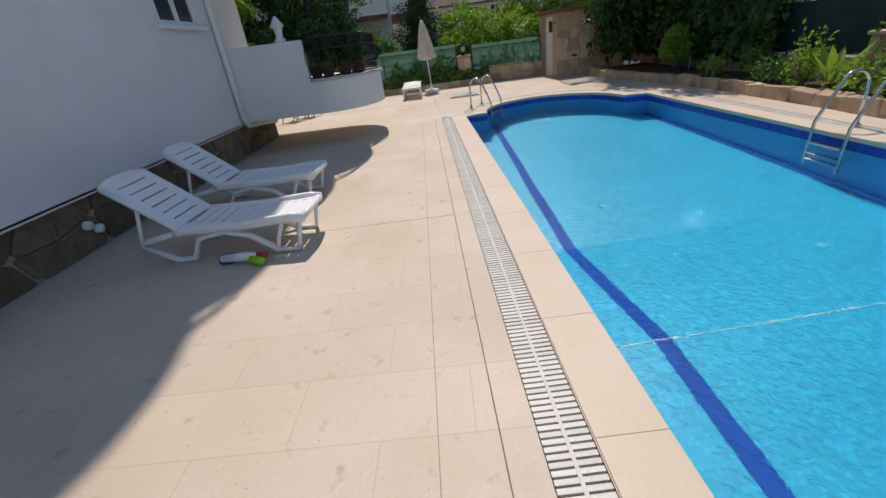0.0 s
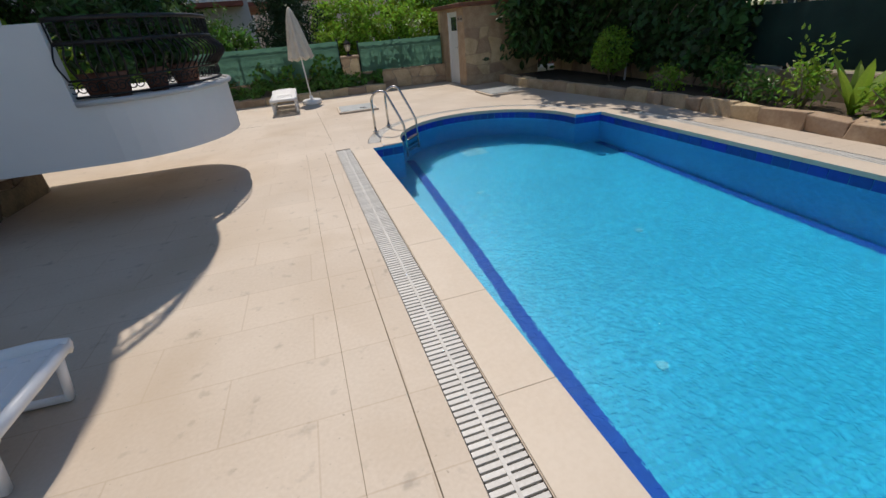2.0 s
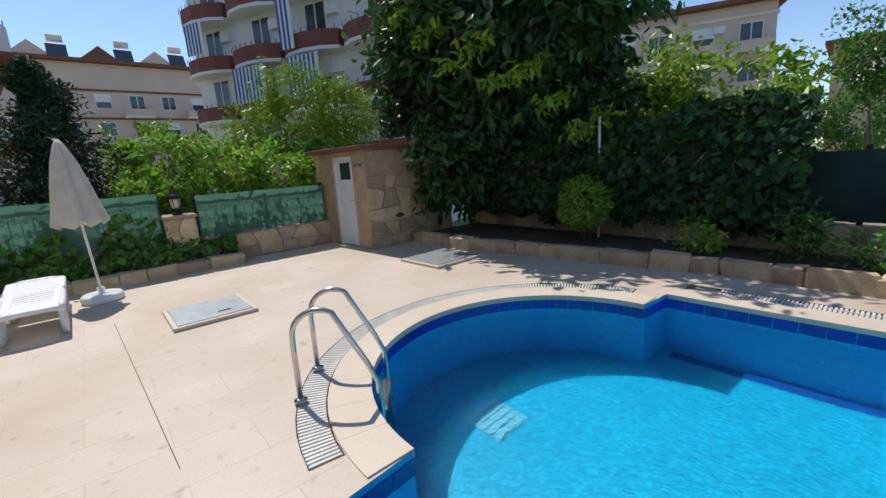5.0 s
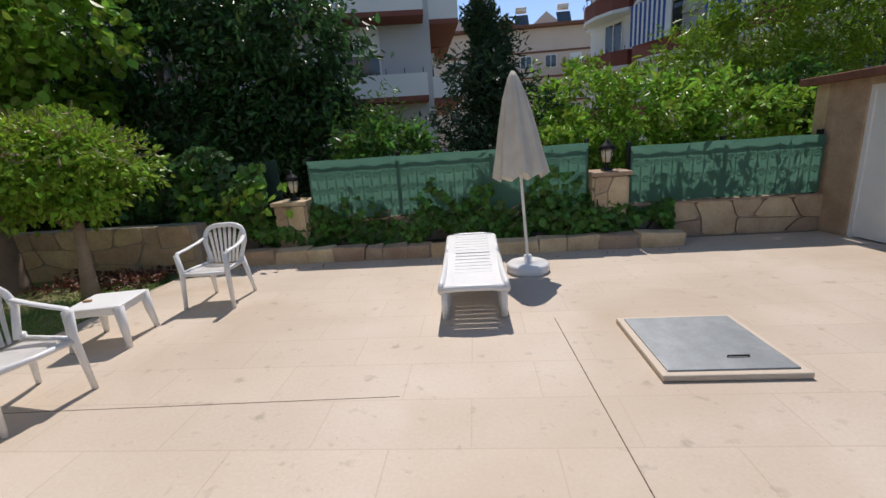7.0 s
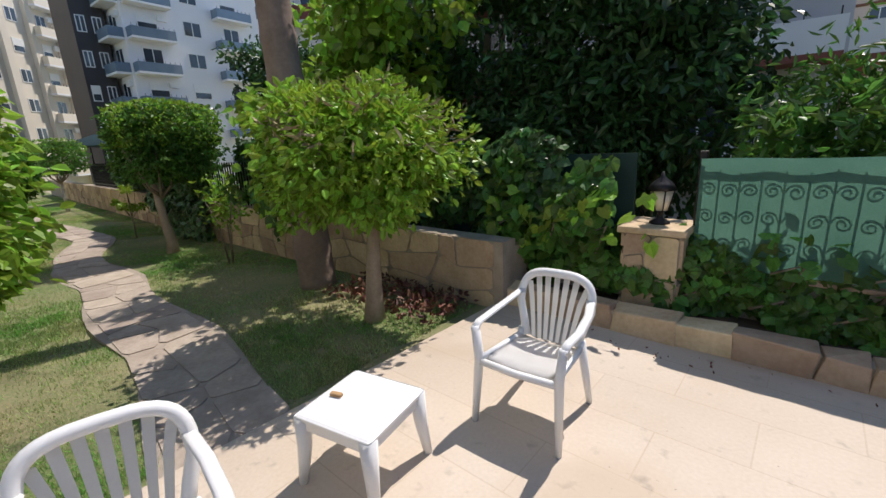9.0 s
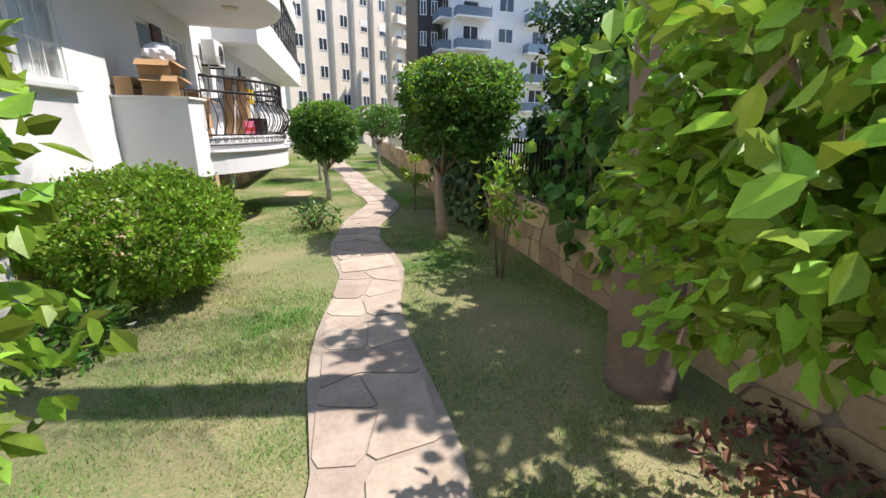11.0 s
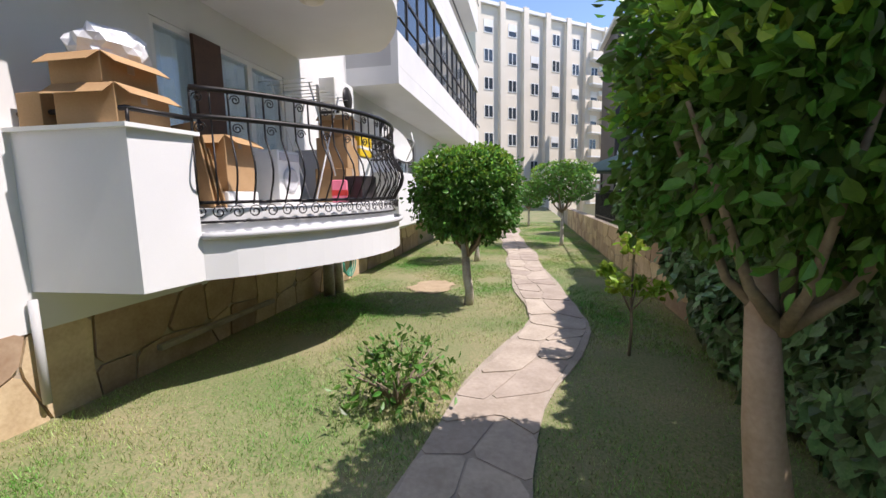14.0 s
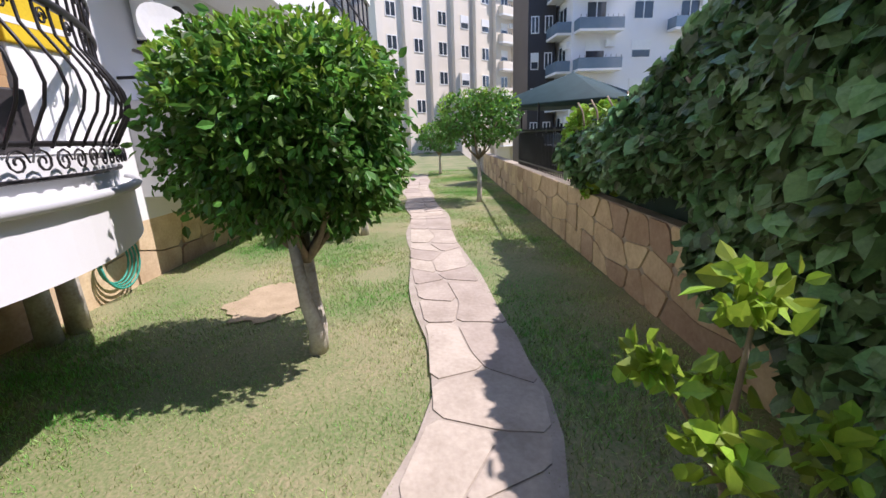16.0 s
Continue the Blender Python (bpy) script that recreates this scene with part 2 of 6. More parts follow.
M["lampglass"] = material("frosted_glass", (0.75, 0.68, 0.52), (0.65, 0.58, 0.44), 6, 0.3)
M["clear"] = glass("window_glass", (0.9, 0.95, 0.95), 0.0, 1.45)
M["curtain"] = material("net_curtain", (0.78, 0.78, 0.76), (0.66, 0.66, 0.65), 3, 0.9, 0, 0, 90, trans=0.3)
water_mat = bpy.data.materials.new("pool_water")
water_mat.use_nodes = True
wnod, wlin = water_mat.node_tree.nodes, water_mat.node_tree.links
wnod.remove(wnod["Principled BSDF"])
wrefr, wgloss, wmix = wnod.new("ShaderNodeBsdfRefraction"), wnod.new("ShaderNodeBsdfGlossy"), wnod.new("ShaderNodeMixShader")
wrefr.inputs["Color"].default_value, wrefr.inputs["IOR"].default_value, wrefr.inputs["Roughness"].default_value = (0.80, 0.98, 1.0, 1), 1.33, 0.0
wgloss.inputs["Roughness"].default_value = 0.03
wfres, wless = wnod.new("ShaderNodeFresnel"), wnod.new("ShaderNodeMath")
wfres.inputs["IOR"].default_value = 1.33
wless.operation, wless.inputs[1].default_value = "MULTIPLY", 0.8
wlin.new(wfres.outputs[0], wless.inputs[0]), wlin.new(wless.outputs[0], wmix.inputs[0])
wlin.new(wrefr.outputs[0], wmix.inputs[1]), wlin.new(wgloss.outputs[0], wmix.inputs[2])
wlin.new(wmix.outputs[0], wnod["Material Output"].inputs["Surface"])
wco, wbump = wnod.new("ShaderNodeTexCoord"), wnod.new("ShaderNodeBump")
wtex = wnod.new("ShaderNodeTexNoise")
wtex.inputs["Scale"].default_value, wtex.inputs["Detail"].default_value, wtex.inputs["Distortion"].default_value = 17.0, 2.0, 1.0
wbump.inputs["Strength"].default_value, wbump.inputs["Distance"].default_value = 0.5, 0.0026
wlin.new(wco.outputs["Object"], wtex.inputs["Vector"]), wlin.new(wtex.outputs["Fac"], wbump.inputs["Height"])
wlin.new(wbump.outputs[0], wrefr.inputs["Normal"])
wfine, wbump2 = wnod.new("ShaderNodeTexNoise"), wnod.new("ShaderNodeBump")
wfine.inputs["Scale"].default_value, wfine.inputs["Detail"].default_value, wfine.inputs["Distortion"].default_value = 19.0, 3.0, 1.5
wbump2.inputs["Strength"].default_value, wbump2.inputs["Distance"].default_value = 1.0, 0.03
wlin.new(wco.outputs["Object"], wfine.inputs["Vector"]), wlin.new(wfine.outputs["Fac"], wbump2.inputs["Height"])
wlin.new(wbump2.outputs[0], wgloss.inputs["Normal"]), wlin.new(wbump2.outputs[0], wfres.inputs["Normal"])


# ---- building blocks ----
def part(name, bm, mat, parent=None, label=""):
    """Links a bmesh as one mesh object under a thing or a part."""
    me = bpy.data.meshes.new(name)
    bm.to_mesh(me)
    bm.free()
    me.materials.append(M[mat] if isinstance(mat, str) else mat)
    ob = new(name, me)
    ob.parent = parent
    return tagged(ob, label)


def piece(name, me, parent, m):
    """One more object on a shared mesh."""
    ob = new(name, me)
    ob.parent, ob.matrix_basis = parent, m
    return ob


def thing(name, label, category, m=None, group="", kind=""):
    ob = new(name)
    ob.empty_display_size = 0.2
    if m is not None:
        ob.matrix_basis = m
    return tagged(ob, label, category, group, kind)


def box(bm, x0, x1, y0, y1, z0, z1, bevel=0.0, m=None):
    mm = Matrix.Translation(((x0 + x1) / 2, (y0 + y1) / 2, (z0 + z1) / 2)) @ Matrix.Diagonal((x1 - x0, y1 - y0, z1 - z0, 1))
    v = bmesh.ops.create_cube(bm, size=1.0, matrix=(m @ mm) if m is not None else mm)["verts"]
    if bevel:
        bmesh.ops.bevel(bm, geom=list({e for a in v for e in a.link_edges}), offset=bevel, segments=2, affect="EDGES", profile=0.5)
    return bm


def boxed(x0, x1, y0, y1, z0, z1, bevel=0.0):
    return box(bmesh.new(), x0, x1, y0, y1, z0, z1, bevel)


def ring_faces(bm, a, b):
    for i in range(len(a)):
        j = (i + 1) % len(a)
        bm.faces.new((a[i], a[j], b[j], b[i]))


def tube(bm, pts, radius, sides=8, closed_ends=True, flat=1.0):
    """A round bar along points; radius may be a list; flat squashes it sideways."""
    pts = [Vector(p) for p in pts]
    rings, up = [], Vector((0, 0, 1))
    for i, p in enumerate(pts):
        d = (pts[min(i + 1, len(pts) - 1)] - pts[max(i - 1, 0)]).normalized()
        if i == 0 and abs(d.z) > 0.9:
            up = Vector((1, 0, 0))
        side = d.cross(up)
        if side.length < 1e-3:
            side = d.orthogonal()
        side.normalize()
        up = side.cross(d).normalized()
        r = radius[i] if isinstance(radius, (list, tuple)) else radius
        rings.append([bm.verts.new(p + r * (math.cos(k * 2 * math.pi / sides) * side + flat * math.sin(k * 2 * math.pi / sides) * up)) for k in range(sides)])
    for a, b in zip(rings, rings[1:]):
        ring_faces(bm, a, b)
    if closed_ends:
        bm.faces.new(rings[0][::-1])
        bm.faces.new(rings[-1])
    for f in bm.faces:
        f.smooth = True
    return bm


def lathe(bm, profile, centre=(0, 0, 0), sides=24, wobble=0.0):
    rings = []
    for k, (r, z) in enumerate(profile):
        rings.append([bm.verts.new((centre[0] + (r * (1 + wobble * (i % 2))) * math.cos(i * 2 * math.pi / sides), centre[1] + (r * (1 + wobble * (i % 2))) * math.sin(i * 2 * math.pi / sides), centre[2] + z)) for i in range(sides)])
    for a, b in zip(rings, rings[1:]):
        ring_faces(bm, a, b)
    bm.faces.new(rings[0][::-1])
    bm.faces.new(rings[-1])
    for f in bm.faces:
        f.smooth = len(f.verts) == 4
    return bm


def prism(bm, outline, z0, z1, m=None):
    """A flat outline (counter-clockwise) given depth from z0 to z1."""
    m = m or Matrix()
    lo = [bm.verts.new(m @ Vector((x, y, z0))) for x, y in outline]
    hi = [bm.verts.new(m @ Vector((x, y, z1))) for x, y in outline]
    bm.faces.new(hi)
    bm.faces.new(lo[::-1])
    ring_faces(bm, lo, hi)
    return bm


def sheet_with_holes(bm, outer, holes, z):
    from mathutils.geometry import tessellate_polygon
    loops = [[Vector((x, y, 0)) for x, y in loop] for loop in (outer, *holes)]
    flat = [v for loop in loops for v in loop]
    vs = [bm.verts.new((v.x, v.y, z)) for v in flat]
    for tri in tessellate_polygon(loops):
        f = bm.faces.new([vs[i] for i in tri])
        f.normal_update()
        if f.normal.z < 0:
            f.normal_flip()
    return bm


def band(bm, inner, outer, z0, z1):
    """A band of quads between two open lines of the same count, z0 on the first and z1 on the second."""
    a = [bm.verts.new((x, y, z0)) for x, y in inner]
    b = [bm.verts.new((x, y, z1)) for x, y in outer]
    for i in range(len(a) - 1):
        bm.faces.new((a[i], a[i + 1], b[i + 1], b[i]))
    return bm


def mesh_from(name, verts, faces, mat, parent=None, label=""):
    me = bpy.data.meshes.new(name)
    me.from_pydata(verts.tolist(), [], faces.tolist())
    me.materials.append(M[mat])
    ob = new(name, me)
    ob.parent = parent
    return tagged(ob, label)


rng = np.random.default_rng(7)


def unit(v):
    return v / np.maximum(np.linalg.norm(v, axis=1, keepdims=True), 1e-6)


def leaf_cloud(name, pts, outward, size, mat, parent, label="", width=0.5, droop=0.3, spread=0.9, bend=0.25):
    """Pointed oval leaves, folded along the midrib, each with its own turn."""
    n = len(pts)
    d = unit(outward + spread * rng.normal(size=(n, 3)) - np.array([0, 0, droop]))
    nrm = unit(np.cross(d, rng.normal(size=(n, 3))))
    side = unit(np.cross(d, nrm))
    s = size * rng.uniform(0.6, 1.25, (n, 1))
    base = pts - 0.4 * s * d
    lift = bend * 0.4 * s * nrm
    edge = [base + k * s * d + sgn * w * width * s * side + lift * q for k, w, q, sgn in ((0.25, 0.38, 0.8, -1), (0.6, 0.45, 1.0, -1), (0.6, 0.45, 1.0, 1), (0.25, 0.38, 0.8, 1))]
    tip = base + s * d - lift * 0.5
    v = np.stack([base, edge[0], edge[1], tip, edge[2], edge[3]], 1).reshape(-1, 3)
    i = np.arange(n)[:, None] * 6
    f = np.concatenate([i + [[0, 1, 2, 3]], i + [[0, 3, 4, 5]]])
    return mesh_from(name, v, f, mat, parent, label)


def lump(p, f, a):
    """A smooth uneven factor for points, from a few sine waves."""
    return 1 + a * (np.sin(p[:, 0] * f + 1.3) * np.sin(p[:, 1] * f * 1.1 + 0.4) + 0.7 * np.sin(p[:, 2] * f * 1.3 + p[:, 0] * f * 0.6))


def lobed_leaves(name, pts, outward, size, mat, parent, label="", tilt=0.58):
    """Broad lobed leaves that hang in layers, their faces turned outwards and a little up."""
    n = len(pts)
    nrm = unit(outward + tilt * rng.normal(size=(n, 3)))
    down = np.array([0.0, 0.0, -1.0]) + 0.5 * rng.normal(size=(n, 3))
    d = unit(down - (down * nrm).sum(1, keepdims=True) * nrm)
    side = np.cross(d, nrm)
    s = size * rng.uniform(0.55, 1.3, (n, 1))
    rows = ((0.0, 0.0, 0.0), (-0.18, -0.3, 0.03), (0.2, -0.52, -0.06), (0.55, -0.36, -0.02), (0.92, 0.0, -0.12), (0.55, 0.36, -0.02), (0.2, 0.52, -0.06), (-0.18, 0.3, 0.03))
    v = np.stack([pts + s * (a * d + b * side + c * nrm) for a, b, c in rows], 1).reshape(-1, 3)
    i = np.arange(n)[:, None] * 8
    me = bpy.data.meshes.new(name)
    quads = np.concatenate([i + [[0, 1, 2, 3]], i + [[0, 5, 6, 7]]]).tolist()
    tris = np.concatenate([i + [[0, 3, 4]], i + [[0, 4, 5]]]).tolist()
    me.from_pydata(v.tolist(), [], quads + tris)
    me.materials.append(M[mat])
    ob = new(name, me)
    ob.parent = parent
    return tagged(ob, label)


def clumped(n, centre, radii, power, inner, bumpy, freq, per, spread):
    """Leaves gathered in tufts of about per leaves, each tuft spread wide round its twig end."""
    k = max(4, n // per)
    p, u = crown_points(k, (0, 0, 0), radii, power, inner, bumpy, freq)
    pick = rng.integers(0, k, n)
    off = rng.normal(size=(n, 3)) * spread * np.array([1.0, 1.0, 0.7])
    return p[pick] + off + np.array(centre), unit(u[pick] + 0.8 * unit(off))


def crown_points(n, centre, radii, power=2.0, inner=0.72, bumpy=0.12, freq=5.0):
    u = unit(rng.normal(size=(n, 3)))
    k = (np.abs(u) ** power).sum(1) ** (-1 / power)
    p = u * k[:, None] * rng.uniform(inner, 1.03, (n, 1))
    q = p * np.array(radii)
    q = q * lump(q + np.array(centre), freq, bumpy)[:, None]
    return q + np.array(centre), u


def crown(parent, n, centre, radii, size, mat, power=2.0, name="crown", **kw):
    leaf_kw = {k: kw.pop(k) for k in ("width", "droop", "spread", "bend", "label") if k in kw}
    per, tuft = kw.pop("per", 0), kw.pop("tuft", 0.1)
    if per:
        kw = {"inner": 0.72, "bumpy": 0.12, "freq": 5.0, **kw}
        p, u = clumped(n, centre, radii, power, kw["inner"], kw["bumpy"], kw["freq"], per, tuft)
    else:
        p, u = crown_points(n, centre, radii, power, **kw)
    return leaf_cloud(name, p, u, size, mat, parent, **leaf_kw)


def trunk(parent, pts, radii, mat="bark", name="trunk", sides=10):
    return part(name, tube(bmesh.new(), pts, radii, sides), mat, parent)


def stone_polys(length, height, size, seed, drop=0.25):
    """Crazy paving over a rectangle: a jittered net of corners, some cells joined. Yields outlines in (u, v), shrunk for the joints."""
    r = random.Random(seed)
    nx, ny = max(1, round(length / size)), max(1, round(height / (size * 0.75)))
    net = [[(length * i / nx + (r.uniform(-0.33, 0.33) * length / nx if 0 < i < nx else 0), height * j / ny + (r.uniform(-0.3, 0.3) * height / ny if 0 < j < ny else 0)) for j in range(ny + 1)] for i in range(nx + 1)]
    used, out = set(), []
    for i in range(nx):
        for j in range(ny):
            if (i, j) in used:
                continue
            if i + 1 < nx and r.random() < drop:
                used.add((i + 1, j))
                pts = [net[i][j], net[i + 1][j], net[i + 2][j], net[i + 2][j + 1], net[i + 1][j + 1], net[i][j + 1]]
            elif j + 1 < ny and r.random() < drop and (i, j + 1) not in used:
                used.add((i, j + 1))
                pts = [net[i][j], net[i + 1][j], net[i + 1][j + 1], net[i + 1][j + 2], net[i][j + 2], net[i][j + 1]]
            else:
                pts = [net[i][j], net[i + 1][j], net[i + 1][j + 1], net[i][j + 1]]
            cx, cy = sum(p[0] for p in pts) / len(pts), sum(p[1] for p in pts) / len(pts)
            cut = []
            for a, b, c in zip(pts[-1:] + pts[:-1], pts, pts[1:] + pts[:1]):
                w = r.uniform(0.07, 0.17)
                cut += [(b[0] + w * (a[0] - b[0]), b[1] + w * (a[1] - b[1])), (b[0] + w * (c[0] - b[0]), b[1] + w * (c[1] - b[1]))]
            out.append([(cx + (x - cx) * (1 - 0.022 / max(0.2, size)), cy + (y - cy) * (1 - 0.022 / max(0.2, size))) for x, y in cut])
    return out


def stone_cladding(parent, length, height, m, size=0.38, seed=1, thick=0.03, mat="stone", drop=0.25):
    """Stones on a wall: m takes (u, v, out) to the world."""
    r = random.Random(seed * 7)
    for poly in stone_polys(length, height, size, seed, drop):
        part("stone", prism(bmesh.new(), poly, -0.01, thick * r.uniform(0.6, 1.3), m), mat, parent)


def facing(x, y, z, rz):
    """(u, v, out) for a wall that starts at x, y, z and runs towards rz degrees; out is to the right of that way."""
    return pose(x, y, z, 90, 0, rz)


# ---- terrace and pool ----
POOL_W, POOL_END, POOL_START = 4.25, 10.08, -5.0
ARC_C, ARC_R = (POOL_W / 2, 10.12), 1.62
pool_m = Matrix.Translation((0.86, 0, 0)) @ Matrix.Rotation(radians(1.7), 4, "Z")


def placed(points):
    return [tuple((pool_m @ Vector((x, y, 0)))[:2]) for x, y in points]


def arc(r, a0, a1, n):
    return [(ARC_C[0] + r * math.cos(radians(a0 + (a1 - a0) * i / n)), ARC_C[1] + r * math.sin(radians(a0 + (a1 - a0) * i / n))) for i in range(n + 1)]


def pool_outline(inset=0.0):
    a = [(inset, POOL_START + inset), (POOL_W - inset, POOL_START + inset), (POOL_W - inset, POOL_END - inset)]
    return a + arc(ARC_R - inset, 0, 180, 36) + [(inset, POOL_END - inset)]


outline = placed(pool_outline())
drain_left = placed([(-0.55, -4.5), (-0.32, -4.5), (-0.32, 10.3), (-0.55, 10.3)])
drain_arc = placed(arc(2.16, 8, 172, 32) + arc(1.94, 172, 8, 32))
drain_right = placed([(POOL_W + 0.32, -4.5), (POOL_W + 0.55, -4.5), (POOL_W + 0.55, 10.0), (POOL_W + 0.32, 10.0)])
terrace_edge = [(-4.6, -6.0), (6.0, -6.0), (5.97, 10.0), (5.25, 14.0), (5.2, 17.4), (2.0, 17.4), (2.0, 17.0), (-5.02, 17.0), (-5.1, 13.0), (-6.4, 11.3), (-6.4, 10.4), (-4.6, 10.4)]
floor = tagged(part("floor", sheet_with_holes(bmesh.new(), terrace_edge, [outline, drain_left, drain_arc, drain_right], 0.0), "terrace"), "sunlit tan travertine terrace paving round the pool", "floor", kind="structure")
bm = bmesh.new()
ring = terrace_edge
lo, hi = [bm.verts.new((x, y, -0.5)) for x, y in ring], [bm.verts.new((x, y, 0.0)) for x, y in ring]
ring_faces(bm, lo, hi)
part("terrace_edge", bm, "concrete", floor)

# Drain channels with their slats.
drain = thing("drain", "pale slotted overflow drain along the pool edge", "drain", kind="structure")
bm = bmesh.new()
for loop in (drain_left, drain_arc, drain_right):
    lo, hi = [bm.verts.new((x, y, -0.06)) for x, y in loop], [bm.verts.new((x, y, 0.0)) for x, y in loop]
    ring_faces(bm, hi, lo)
    bm.faces.new(lo)
part("channel", bm, "drain_dark", drain)
slat_mesh = bpy.data.meshes.new("slat")
bm = boxed(-0.11, 0.11, -0.0125, 0.0125, -0.016, -0.001)
bm.to_mesh(slat_mesh), bm.free()
slat_mesh.materials.append(M["grate"])
for i in range(290):
    piece("slat", slat_mesh, drain, pool_m @ pose(-0.435, -0.6 + 0.0375 * i, 0.001))
bm = bmesh.new()
for i in range(100):
    box(bm, -0.105, 0.105, -0.012, 0.012, -0.022, -0.002, 0, pool_m @ pose(-0.435, -0.64 - 0.0375 * i, 0.001))
for i in range(160):
    a = 9 + i * 162 / 159
    x, y = arc(2.05, a, a + 1, 1)[0]
    box(bm, -0.1, 0.1, -0.011, 0.011, -0.022, -0.002, 0, pool_m @ pose(x, y, 0.001, 0, 0, a))
for i in range(370):
    box(bm, -0.105, 0.105, -0.012, 0.012, -0.022, -0.002, 0, pool_m @ pose(POOL_W + 0.435, -4.2 + 0.0375 * i, 0.001))
tagged(part("grate", bm, "grate", drain), kind="stuff")
for x in (-0.435, POOL_W + 0.435):
    part("grate_spine", box(bmesh.new(), x - 0.009, x + 0.009, -4.4, 10.2 if x < 0 else 9.9, -0.02, 0.003, 0, pool_m), "grate", drain)

# Long open joints of the paving.
bm = bmesh.new()
box(bm, -0.719, -0.713, -5, 10.3, -0.01, 0.0025, 0, pool_m)
box(bm, -1.0, -0.9975, -5, 10.3, -0.01, 0.002, 0, pool_m)
box(bm, -0.004, 0.002, 11.0, 14.7, -0.01, 0.0025, 0, pose(0.43, 0, 0, 0, 0, 2.3))
box(bm, -0.002, 0.002, 0, 3.0, -0.01, 0.002, 0, pose(-4.37, 13.41, 0, 0, 0, -87.6))
box(bm, -3.0, -0.72, 4.07, 4.073, -0.01, 0.0015, 0, pool_m)
part("paving_joint", bm, "joint", floor)

# The basin: walls, sloping floor, stripe and rim tiles.
pool = thing("swimming_pool", "blue mosaic swimming pool with a rounded end", "pool", kind="structure")
bm = bmesh.new()
lo, hi = [bm.verts.new((x, y, -1.75)) for x, y in outline], [bm.verts.new((x, y, -0.002)) for x, y in outline]
ring_faces(bm, hi, lo)
part("basin_wall", bm, "pool_wall", pool)


def depth(y):
    return -1.15 if y < 2.65 else -1.15 - 0.2 * min(1.0, (y - 2.65) / 1.7)


bm = bmesh.new()
ys = [POOL_START - 0.3, 2.65, 4.35, 12.2]
rows = [[bm.verts.new(pool_m @ Vector((x, y, depth(y)))) for x in (-0.4, POOL_W + 0.4)] for y in ys]
for a, b in zip(rows, rows[1:]):
    bm.faces.new((a[0], a[1], b[1], b[0]))
part("basin_floor", bm, "pool", pool)
bm = bmesh.new()
line = [(0.80, -4.7), (0.80, 2.65), (0.60, 4.35), (0.62, 6.3), (0.74, POOL_END - 0.3), (0.78, POOL_END + 0.84)]
right = [(POOL_W - 0.09, y) for y in (POOL_END - 0.1, 4.35, 2.65, -4.7)]
for path in (line, right):
    for (x0, y0), (x1, y1) in zip(path, path[1:]):
        q = [pool_m @ Vector((x, y, depth(y) + 0.006)) for x, y in ((x0 - 0.07, y0), (x0 + 0.07, y0), (x1 + 0.07, y1), (x1 - 0.07, y1))]
        bm.faces.new([bm.verts.new(v) for v in q])
tagged(part("floor_stripe", bm, "pool_dark", pool), "dark blue tile stripe along the pool floor")
part("floor_line", box(bmesh.new(), 0.1, POOL_W - 0.1, 2.647, 2.653, -1.16, -1.144, 0, pool_m), "white", pool)
bm = bmesh.new()
box(bm, 1.76, 2.2, 10.55, 11.0, -1.36, -1.34, 0, pool_m)
for i in range(5):
    box(bm, 1.78, 2.18, 10.57 + 0.09 * i, 10.6 + 0.09 * i, -1.35, -1.33, 0, pool_m)
part("floor_grille", bm, "under_grate", pool)
for x, y in ((1.35, 8.95), (2.55, 7.0), (1.35, 5.3), (2.9, 3.6)):
    part("floor_nozzle", lathe(bmesh.new(), [(0.05, 0.0), (0.045, 0.008), (0.025, 0.01), (0.02, 0.006)], tuple(pool_m @ Vector((x, y, depth(y)))), 16), "under_grate", pool)
tile_mesh = bpy.data.meshes.new("rim_tile")
bm = boxed(0.004, 0.196, -0.004, 0.008, -0.16, -0.05)
bm.to_mesh(tile_mesh), bm.free()
tile_mesh.materials.append(M["pool_dark"])
loop = pool_outline()[1:] + [pool_outline()[0]]
tiles = 0
for (x0, y0), (x1, y1) in zip(loop, loop[1:]):
    run = math.hypot(x1 - x0, y1 - y0)
    n = max(1, round(run / 0.2))
    for i in range(n):
        if tiles < 300:
            f = i / n
            piece("rim_tile", tile_mesh, pool, pool_m @ pose(x0 + f * (x1 - x0), y0 + f * (y1 - y0), 0, 0, 0, math.degrees(math.atan2(y1 - y0, x1 - x0))) @ Matrix.Diagonal((run / n / 0.2, 1, 1, 1)))
            tiles += 1
bm = bmesh.new()
sheet_with_holes(bm, placed(pool_outline(0.001)), [], -0.2)
water = tagged(part("pool_water", bm, water_mat), "clear rippled blue pool water", "water", kind="structure")
water.visible_shadow = False

# Coping stones round the basin, in slabs.
coping = thing("pool_coping", "smooth tan stone coping round the pool", "coping", kind="structure")
for side in (0, 1):
    for i in range(17):
        y0, y1 = -4.9 + 0.88 * i, -4.9 + 0.88 * (i + 1) - 0.0015
        if y1 < POOL_END + 0.1:
            x0, x1 = (-0.315, 0.012) if side == 0 else (POOL_W - 0.012, POOL_W + 0.315)
            part("coping_slab", box(bmesh.new(), x0, x1, y0, y1, -0.045, 0.010, 0.003, pool_m), "coping", coping)
for i in range(15):
    a0, a1 = 180 * i / 15, 180 * (i + 1) / 15 - 0.06
    part("coping_slab", prism(bmesh.new(), arc(ARC_R - 0.012, a1, a0, 4) + arc(1.935, a0, a1, 4), -0.045, 0.012, pool_m), "coping", coping)


